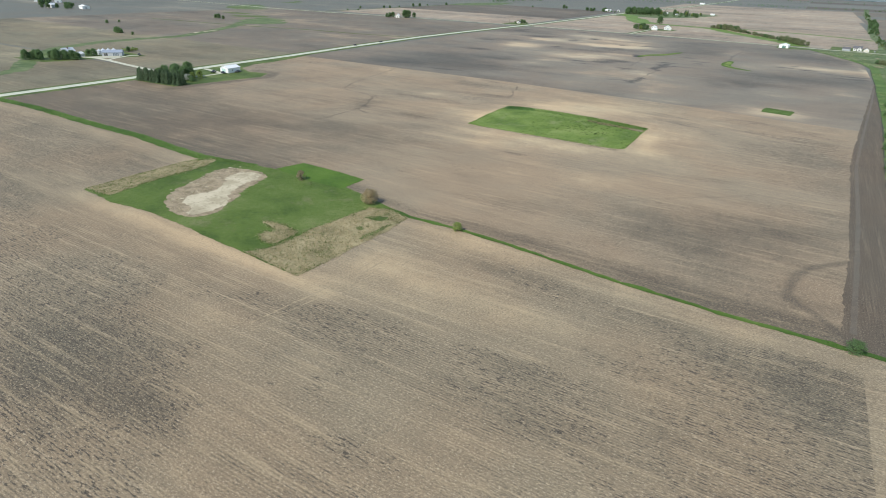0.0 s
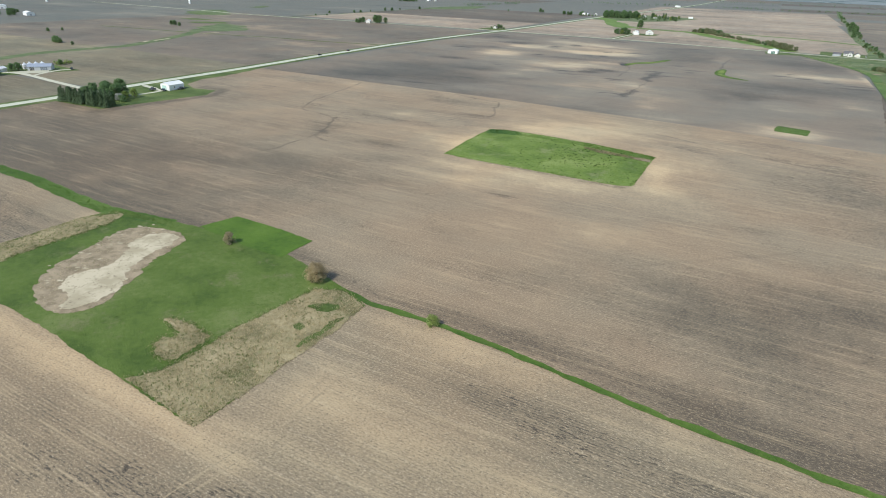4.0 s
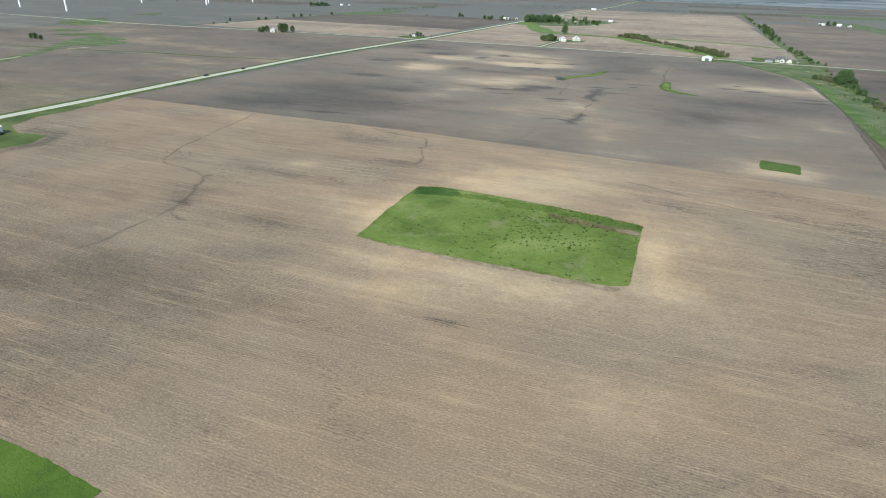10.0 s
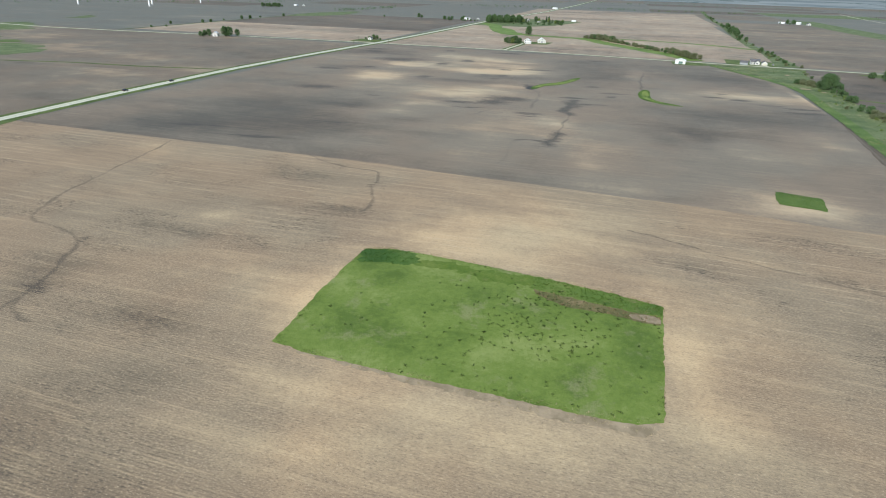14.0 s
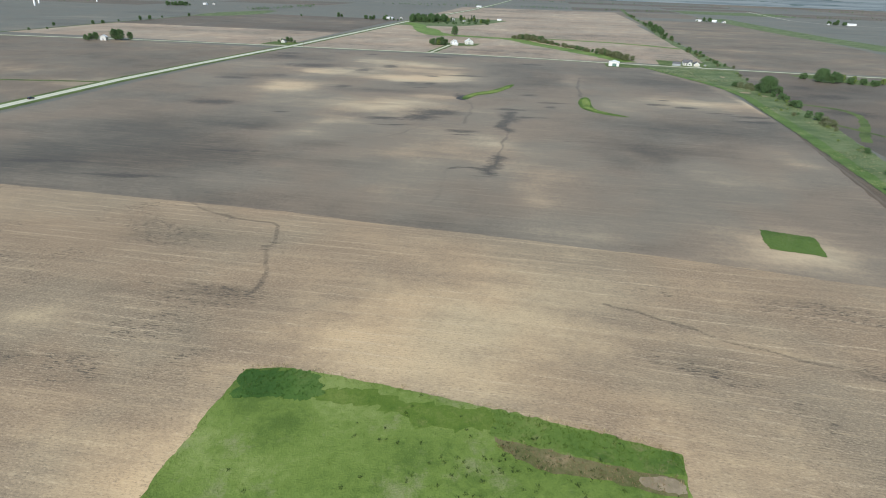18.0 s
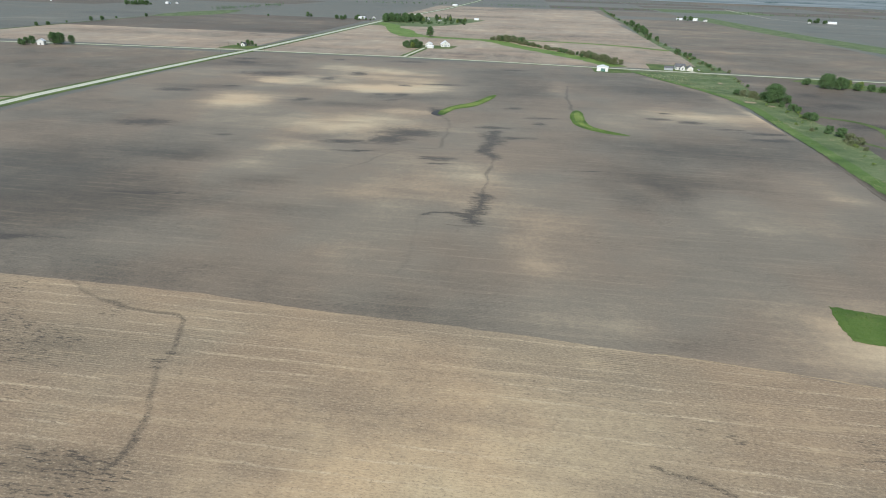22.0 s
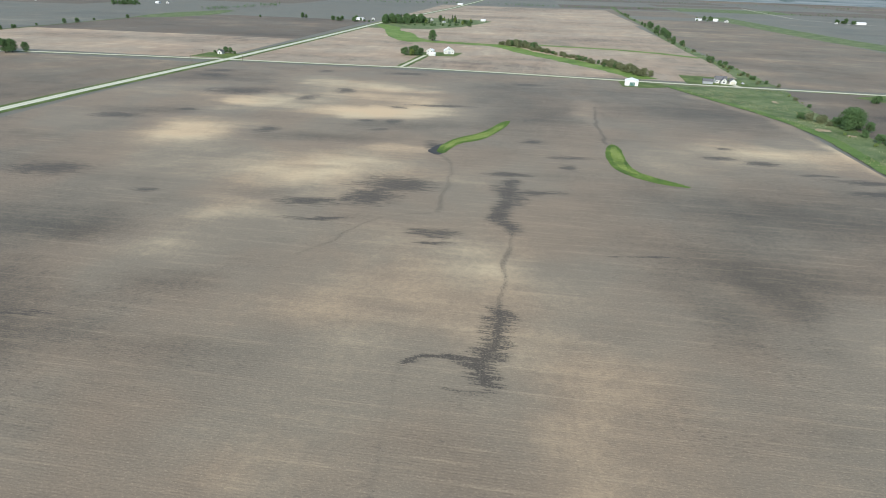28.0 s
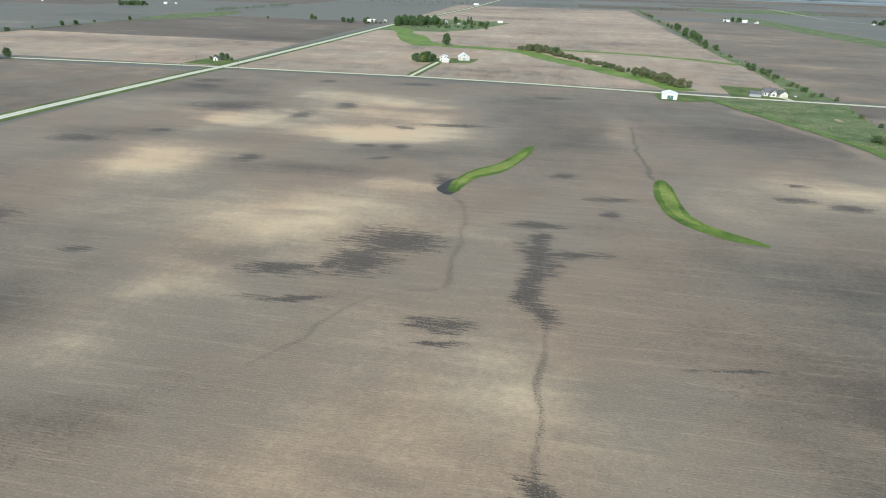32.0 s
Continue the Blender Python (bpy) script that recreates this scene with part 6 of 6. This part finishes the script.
def opening(parent, name, x, y, z0, w, h, axis, material, frame_mat, panels=0):
    """A door or window set 4 cm proud of a wall: axis 'y' for end walls, 'x' for side walls; sign of the place gives the side."""
    s = 1 if (y if axis == "y" else x) > 0 else -1
    p = part(name, (box_mesh(name, x - w / 2, x + w / 2, y, y + s * 0.06, z0, z0 + h, 0.0) if axis == "y" else box_mesh(name, x, x + s * 0.06, y - w / 2, y + w / 2, z0, z0 + h, 0.0)), material, parent)
    t = 0.12
    for a, b, c, d in ((-w / 2 - t, -w / 2, 0, h), (w / 2, w / 2 + t, 0, h), (-w / 2 - t, w / 2 + t, h, h + t)):
        if axis == "y":
            me = box_mesh("frame", x + a, x + b, y, y + s * 0.10, z0 + c, z0 + d, 0.0)
        else:
            me = box_mesh("frame", x, x + s * 0.10, y + a, y + b, z0 + c, z0 + d, 0.0)
        part("frame", me, frame_mat, p)
    for i in range(panels):
        q = -w / 2 + (i + 1) * w / (panels + 1)
        if axis == "y":
            me = box_mesh("batten", x + q - 0.05, x + q + 0.05, y + s * 0.06, y + s * 0.09, z0, z0 + h, 0.0)
        else:
            me = box_mesh("batten", x + s * 0.06, x + s * 0.09, y + q - 0.05, y + q + 0.05, z0, z0 + h, 0.0)
        part("batten", me, frame_mat, p)
    return p


def gabled(name, label, category, u, v, turn, w, l, eave, ridge, wall, roof, over=0.35, doors=(), windows=(), chimney=False, group=""):
    """A gabled building, ridge along its own y. doors and windows: (x, y, z, width, height, axis, material)."""
    top = thing(name, label, category, at(u, v, 0.05, turn), group)
    part("wall", walls_mesh(w, l, eave, ridge), wall, top)
    for side in (-1, 1):
        part("roof", roof_mesh(w, l, eave, ridge, over, side), roof, top)
    part("ridge_cap", box_mesh("ridge_cap", -0.25, 0.25, -l / 2 - over, l / 2 + over, ridge + 0.12, ridge + 0.24), roof, top)
    for x, y, z, dw, dh, axis, m in doors:
        opening(top, "door", x, y, z, dw, dh, axis, m, SIDING, 3 if dw > 3 else 0)
    for x, y, z, dw, dh, axis in windows:
        opening(top, "window", x, y, z, dw, dh, axis, GLASS, SIDING, 1)
    if chimney:
        part("chimney", box_mesh("chimney", 0.6, 1.3, -0.4, 0.4, ridge - 1.0, ridge + 0.9), BRICK, top)
    return top


def side_windows(w, l, z, n, side, ww=1.0, wh=1.3):
    return [(side * w / 2, -l / 2 + (i + 0.5) * l / n, z, ww, wh, "x") for i in range(n)]


# the white shed at the crossroad
gabled("machine_shed", "white gabled machine shed with a green sliding door", "shed", -24.3, 964, -7, 11.5, 12, 3.9, 5.5, WHITE, WHITE_ROOF, 0.3, [(0.6, -6, 0, 4.4, 3.1, "y", GREEN_DOOR)],
       [(5.75, 2, 1.6, 1.0, 1.0, "x"), (-5.75, 2, 1.6, 1.0, 1.0, "x")])
# the white shed beside the main road
gabled("machine_shed", "white gabled machine shed with a pale green door on the lawn", "shed", -404.6, 334.3, 0, 9.4, 12.5, 3.7, 5.3, WHITE, WHITE_ROOF, 0.3,
       [(-0.8, -6.25, 0, 4.4, 3.2, "y", painted("pale_green_door", (0.42, 0.62, 0.56), 0.5)), (4.7, 4, 0, 1.0, 2.1, "x", SIDING)], [(4.7, -2, 1.6, 0.9, 0.9, "x")])
# farmyard with grain bins
gabled("farmhouse", "white two-storey farmhouse with a pale grey roof", "house", -579, 298, 0, 7.5, 10, 4.8, 7.4, SIDING, painted("pale_grey_roof_steel", (0.50, 0.53, 0.57), 0.5, 0.0, 4.0), 0.4, [(0, -5, 0.3, 1.0, 2.1, "y", TRIM_BAY_DARK)],
       side_windows(7.5, 10, 1.2, 4, 1) + side_windows(7.5, 10, 3.4, 4, 1) + [(-2, -5, 1.2, 1.0, 1.3, "y"), (2, -5, 1.2, 1.0, 1.3, "y"), (0, -5, 3.6, 1.0, 1.3, "y")], True)
# the open bay is a flat dark panel, its inner shade given as colour
gabled("barn", "long low grey steel barn with a dark panel for its shaded open bay", "barn", -558.2, 328, -42.6, 10, 17, 3.1, 4.8, painted("pale_grey_steel", (0.50, 0.52, 0.55), 0.5, 0.0, 4.0, 0.2), painted("grey_blue_roof_steel", (0.30, 0.34, 0.41), 0.4, 0.0, 4.0), 0.35,
       [(5, -5.3, 0, 3.2, 2.7, "x", TRIM_BAY_DARK), (5, 3.2, 0, 5.0, 2.8, "x", painted("slate_grey_door", (0.20, 0.23, 0.27), 0.5, 0.0, 3.0)), (0, -8.5, 0, 3.5, 2.7, "y", GREY_WALL)])
gabled("garage", "small white garage in the farmyard", "garage", -571, 303.5, 20, 5.5, 7, 2.6, 3.9, SIDING, WHITE_ROOF, 0.3, [(0, -3.5, 0, 3.0, 2.2, "y", SIDING)])


def grain_bin(u, v, radius, height):
    top = thing("grain_bin", "round corrugated steel grain bin with a cone roof", "grain bin", at(u, v, 0.05), "grain bins in the farmyard")
    n = 24
    ring = lambda r, z: [(r * math.cos(6.2832 * i / n), r * math.sin(6.2832 * i / n), z) for i in range(n)]
    tv, tf = [], []
    rows = 2 * int(height / 0.6)
    for k in range(rows + 1):
        tv += ring(radius + (0.04 if k % 2 else 0.0), height * k / rows - (0.1 if k == 0 else 0))
    for k in range(rows):
        tf += [(k * n + i, k * n + (i + 1) % n, (k + 1) * n + (i + 1) % n, (k + 1) * n + i) for i in range(n)]
    part("shell", from_arrays("shell", tv, tf), SILVER, top)
    rv = ring(radius + 0.15, height - 0.05) + ring(0.4, height + radius * 0.55)
    rf = [(i, (i + 1) % n, n + (i + 1) % n, n + i) for i in range(n)]
    part("roof", from_arrays("roof", rv, rf), SILVER, top)
    cv, cf = [], []
    tube(cv, cf, (0, 0, height + radius * 0.5), (0, 0, height + radius * 0.55 + 0.5), 0.45, 0.4, 10)
    part("cap", from_arrays("cap", cv, cf), SILVER, top)
    lv, lf = [], []
    for o in (-0.22, 0.22):
        tube(lv, lf, (radius + 0.12, o, 0), (radius + 0.12, o, height), 0.03, 0.03, 4)
    for i in range(int(height / 0.4)):
        tube(lv, lf, (radius + 0.12, -0.22, 0.3 + 0.4 * i), (radius + 0.12, 0.22, 0.3 + 0.4 * i), 0.02, 0.02, 4)
    part("ladder", from_arrays("ladder", lv, lf), GREY_WALL, top)
    part("hatch", box_mesh("hatch", radius - 0.02, radius + 0.1, -1.6, -0.8, 0.4, 1.9), GREY_WALL, top)


for u, v, r, h in [(-573.4, 318.6, 1.9, 3.7), (-570.6, 322.2, 1.9, 3.7), (-572.4, 327.2, 1.9, 3.7), (-570.2, 331, 1.9, 3.7), (-567.8, 334.8, 1.9, 3.7)]:
    grain_bin(u, v, r, h)

# the white farmhouse with its barn
gabled("farmhouse", "white farmhouse with a grey-white hipped look", "house", -236, 1122, 0, 8, 9.5, 4.4, 6.6, SIDING, WHITE_ROOF, 0.4, [(-2, -4.75, 0.3, 1.0, 2.1, "y", TRIM_BAY_DARK)],
       [(2, -4.75, 1.1, 1.0, 1.3, "y"), (-2, -4.75, 3.0, 1.0, 1.2, "y"), (2, -4.75, 3.0, 1.0, 1.2, "y")] + side_windows(8, 9.5, 1.2, 3, 1), True)
gabled("garage", "low white garage in front of the farmhouse", "garage", -232, 1110, 90, 6, 8, 2.5, 3.6, SIDING, WHITE_ROOF, 0.3, [(3, 0, 0, 3.0, 2.2, "x", SIDING)])
gabled("barn", "tall white barn with a steep roof", "barn", -216, 1137, 12, 12, 13, 3.4, 7.2, SIDING, WHITE_ROOF, 0.4, [(0, -6.5, 0, 3.2, 3.0, "y", GREY_WALL)], [(0, -6.5, 4.6, 1.0, 1.0, "y"), (-4, -6.5, 1.4, 0.9, 0.9, "y"), (4, -6.5, 1.4, 0.9, 0.9, "y")])
# the country house by the creek
gabled("shed", "low grey-roofed shed beside the country house", "shed", 50, 996, 80, 7, 9, 2.6, 4.2, GREY_WALL, GREY_ROOF, 0.3, [(3.5, 0, 0, 2.8, 2.2, "x", SIDING)])
gabled("country_house", "white country house with a grey shingle roof and porch", "house", 63, 1003, 90, 7.5, 10, 3.4, 6.2, SIDING, GREY_ROOF, 0.4, [(-3.75, 1, 0.2, 1.0, 2.1, "x", TRIM_BAY_DARK)],
       side_windows(7.5, 10, 1.1, 4, -1) + [(0, 5, 1.2, 1.2, 1.3, "y"), (0, 5, 3.8, 1.0, 1.1, "y")], True)
gabled("front_wing", "gabled white front wing of the country house", "house", 64.5, 998.2, 0, 4.5, 5, 3.2, 5.4, SIDING, GREY_ROOF, 0.35, [], [(0, -2.5, 1.0, 1.6, 1.4, "y"), (0, -2.5, 3.4, 0.8, 0.8, "y")])
gabled("garage", "white gabled garage with a pale door", "garage", 73, 1000, 0, 6, 7, 2.6, 4.8, SIDING, GREY_ROOF, 0.3, [(0, -3.5, 0, 4.0, 2.2, "y", painted("cream_door", (0.62, 0.58, 0.48), 0.5))])
# house at the crossroads
gabled("farmhouse", "small white house at the crossroads", "house", -459, 1038, 0, 5, 6, 2.7, 4.4, SIDING, GREY_ROOF, 0.3, [(0, -3, 0.2, 0.9, 2.0, "y", TRIM_BAY_DARK)], side_windows(5, 6, 1.0, 2, 1, 0.8, 1.0))
gabled("farmhouse", "white house half hidden by roadside trees", "house", -675, 962, 20, 7, 8, 4.2, 6.6, SIDING, WHITE_ROOF, 0.35, [(0, -4, 0.2, 1.0, 2.1, "y", TRIM_BAY_DARK)], side_windows(7, 8, 1.1, 3, 1))
# northern farmstead and the far farms
FAR_FARMS = [(-470, 1636, 80, 13, 34, 4.5, 6.5, WHITE), (-446, 1650, 10, 9, 11, 4.8, 7.4, SIDING), (-330, 1688, 0, 10, 13, 5, 7.8, SIDING), (-300, 1660, 30, 9, 12, 3.2, 5.2, SIDING), (-226, 1744, 85, 10, 20, 3.6, 5.2, WHITE),
             (-372, 2533, 80, 16, 34, 5, 7, WHITE), (344, 2080, 60, 12, 22, 5, 8, WHITE), (362, 2052, 10, 12, 18, 5, 8, SIDING), (305, 2095, 80, 14, 30, 4, 6, WHITE), (735, 2178, 85, 18, 46, 5, 7.5, WHITE)]
FAR_FARMS += [(672, 2170, 0, 10, 14, 4, 6.5, SIDING),
             (-1128, 1967, 70, 12, 26, 4.5, 6.5, WHITE), (-1105, 1975, 20, 10, 14, 5, 8, SIDING)]
for u, v, turn, w, l, e, r, m in FAR_FARMS:
    w, l, e, r = w * 0.65, l * 0.5, e * 0.75, r * 0.75
    gabled("farm_building", "distant white farm building with a gabled roof", "farm building", u, v, turn, w, l, e, r, m, WHITE_ROOF if m is WHITE else GREY_ROOF, 0.35, [(0, -l / 2, 0, 3, 3, "y", GREY_WALL)], side_windows(w, l, 1.3, 3, 1), group="distant farm buildings")
for u, v, turn, w, l, e, r, m in [(-1393, 684, 60, 14, 40, 5, 7, WHITE), (-1350, 700, 60, 12, 26, 5, 7, WHITE), (-1205, 612, 20, 9, 12, 5, 8, SIDING), (-1150, 640, 75, 12, 24, 4.5, 6.5, WHITE)]:
    gabled("farm_building", "distant white farm building with a gabled roof", "farm building", u, v, turn, w, l, e, r, m, WHITE_ROOF, 0.35, [(0, -l / 2, 0, 3, 3, "y", GREY_WALL)], group="distant farm buildings")


def pole(u, v, turn, height=7.0):
    top = thing("utility_pole", "weathered wooden utility pole with a crossarm", "utility pole", at(u, v, 0.05, turn), "poles at the crossroads")
    v1, f1 = [], []
    tube(v1, f1, (0, 0, -0.3), (0, 0, height), 0.16, 0.11, 8)
    part("post", from_arrays("post", v1, f1), WOOD_POLE, top)
    arm = part("crossarm", box_mesh("crossarm", -1.2, 1.2, -0.06, 0.06, height - 0.7, height - 0.55), WOOD_POLE, top)
    for x in (-1.05, -0.5, 0.5, 1.05):
        v1, f1 = [], []
        tube(v1, f1, (x, 0, height - 0.55), (x, 0, height - 0.35), 0.05, 0.04, 6)
        part("insulator", from_arrays("insulator", v1, f1), GREY_WALL, arm)


for u, v, t in [(-453, 966, 90), (-468, 1016, 0), (-412, 994, 0)]:
    pole(u, v, t)


def turbine(u, v, turn, spin):
    top = thing("wind_turbine", "tall white wind turbine on a far field", "wind turbine", at(u, v, 0, turn), "wind turbines on the skyline")
    v1, f1 = [], []
    for i in range(6):
        tube(v1, f1, (0, 0, 80 * i / 6 - (0.3 if i == 0 else 0)), (0, 0, 80 * (i + 1) / 6), 2.2 - 0.15 * i, 2.2 - 0.15 * (i + 1), 14)
    part("tower", from_arrays("tower", v1, f1, True), WHITE, top)
    part("nacelle", box_mesh("nacelle", -1.7, 1.7, -3.0, 6.0, 79.6, 83.2, 0.4), WHITE, top)
    v1, f1 = [], []
    tube(v1, f1, (0, -3.0, 81.5), (0, -5.2, 81.5), 1.6, 0.6, 12)
    hub = part("hub", from_arrays("hub", v1, f1), WHITE, top)
    for k in range(3):
        a = radians(spin + 120 * k)
        d, s = Vector((math.sin(a), 0, math.cos(a))), Vector((math.cos(a), 0, -math.sin(a)))
        c = Vector((0, -4.2, 81.5))
        v1, f1 = [], []
        for r, w, t in ((1, 0.9, 0.7), (8, 1.5, 0.4), (22, 1.0, 0.22), (38, 0.35, 0.06)):
            v1 += [tuple(c + d * r + s * w * x + Vector((0, t * y, 0))) for x, y in ((-0.6, 0), (0, 1), (1.0, 0), (0, -1))]
        for j in range(3):
            f1 += [(4 * j + i, 4 * j + (i + 1) % 4, 4 * j + 4 + (i + 1) % 4, 4 * j + 4 + i) for i in range(4)]
        f1.append((12, 13, 14, 15))
        part("blade", from_arrays("blade", v1, f1), WHITE, hub)


for i, (u, v) in enumerate([(-1538, 890), (-1655, 1070), (-1520, 1150), (-1325, 1115), (-1370, 1600), (-1560, 1545), (-1450, 1700), (-1430, 1890)]):
    turbine(u, v, -20, 17 + 41 * i)


# ---- vehicles ----
RUBBER = painted("tyre_rubber", (0.02, 0.02, 0.02), 0.9)
RIM = painted("wheel_steel", (0.45, 0.46, 0.48), 0.35, 0.8)
LAMP_RED = painted("tail_lamp_plastic", (0.35, 0.02, 0.02), 0.3)
LAMP_CLEAR = painted("head_lamp_plastic", (0.7, 0.7, 0.68), 0.2)


def vehicle(u, v, turn, paint, label, truck=False, z=0.05):
    top = thing("pickup_truck" if truck else "car", label, "pickup truck" if truck else "car", at(u, v, z, turn))
    l, w = (5.6, 1.95) if truck else (4.7, 1.82)
    side = [(-l / 2, 0.45), (-l / 2, 0.95), (-l * 0.28, 1.05), (-l * 0.10, 1.08), (l * 0.44, 1.05), (l / 2, 0.95), (l / 2, 0.45)]
    vs = [(sx * w / 2 * (0.96 if z1 > 0.9 else 1), y, z1) for sx in (-1, 1) for y, z1 in side]
    n = len(side)
    body = part("body", from_arrays("body", vs, [tuple(range(n - 1, -1, -1)), tuple(range(n, 2 * n))] + [(i, (i + 1) % n, n + (i + 1) % n, n + i) for i in range(n)]), paint, top)
    cab = [(-l * 0.20, 1.06), (-l * 0.08, 1.62 if not truck else 1.8), (l * (0.16 if truck else 0.26), 1.62 if not truck else 1.8), (l * (0.20 if truck else 0.42), 1.06)]
    vs = [(sx * (w / 2 - (0.08 if z1 < 1.2 else 0.24)), y, z1) for sx in (-1, 1) for y, z1 in cab]
    part("window", from_arrays("window", vs, [(3, 2, 1, 0), (4, 5, 6, 7), (0, 1, 5, 4), (1, 2, 6, 5), (2, 3, 7, 6)]), GLASS, top, "dark glass")
    part("roof", box_mesh("roof", -w / 2 + 0.22, w / 2 - 0.22, cab[1][0] - 0.05, cab[2][0] + 0.05, cab[1][1] - 0.02, cab[1][1] + 0.06), paint, top)
    if truck:
        part("cargo_bed", box_mesh("cargo_bed", -w / 2 + 0.12, w / 2 - 0.12, l * 0.22, l * 0.47, 1.03, 1.07, 0.0), TRIM_BAY_DARK, top)
    for sx in (-1, 1):
        for y in (-l * 0.31, l * 0.30):
            v1, f1 = [], []
            tube(v1, f1, (sx * (w / 2 - 0.2), y, 0.35), (sx * (w / 2 + 0.02), y, 0.35), 0.35, 0.35, 14)
            wheel = part("wheel", from_arrays("wheel", v1, f1), RUBBER, top)
            v1, f1 = [], []
            tube(v1, f1, (sx * (w / 2), y, 0.35), (sx * (w / 2 + 0.04), y, 0.35), 0.2, 0.18, 10)
            part("rim", from_arrays("rim", v1, f1), RIM, wheel)
        part("head_lamp", box_mesh("head_lamp", sx * w * 0.38 - 0.18, sx * w * 0.38 + 0.18, -l / 2 - 0.02, -l / 2 + 0.05, 0.7, 0.88, 0.01), LAMP_CLEAR, top)
        part("tail_lamp", box_mesh("tail_lamp", sx * w * 0.40 - 0.12, sx * w * 0.40 + 0.12, l / 2 - 0.05, l / 2 + 0.02, 0.7, 0.92, 0.01), LAMP_RED, top)
    return top


BLACK_CAR = painted("black_car_paint", (0.015, 0.016, 0.018), 0.25)
BLUE_CAR = painted("dark_blue_car_paint", (0.02, 0.03, 0.06), 0.25)
GREY_CAR = painted("dark_grey_car_paint", (0.06, 0.06, 0.065), 0.25)
vehicle(-447.3, 551, 178, BLACK_CAR, "black car on the country road", False, 0.33)
vehicle(-448.3, 602, 178, GREY_CAR, "dark grey car on the country road", False, 0.33)
vehicle(-411, 322.5, 20, BLACK_CAR, "black pickup truck parked at the machine shed", True, 0.28)
vehicle(-402.8, 325.3, 80, BLUE_CAR, "dark blue car parked at the machine shed", False, 0.12)
vehicle(-398.2, 336.5, 4, GREY_CAR, "dark grey pickup truck parked beside the machine shed", True, 0.12)
vehicle(-541, 343, 70, GREY_CAR, "dark grey pickup truck parked in the farmyard", True, 0.12)
vehicle(83, 1001, 0, painted("white_car_paint", (0.7, 0.7, 0.7), 0.3), "white car parked beside the garage", False, 0.12)
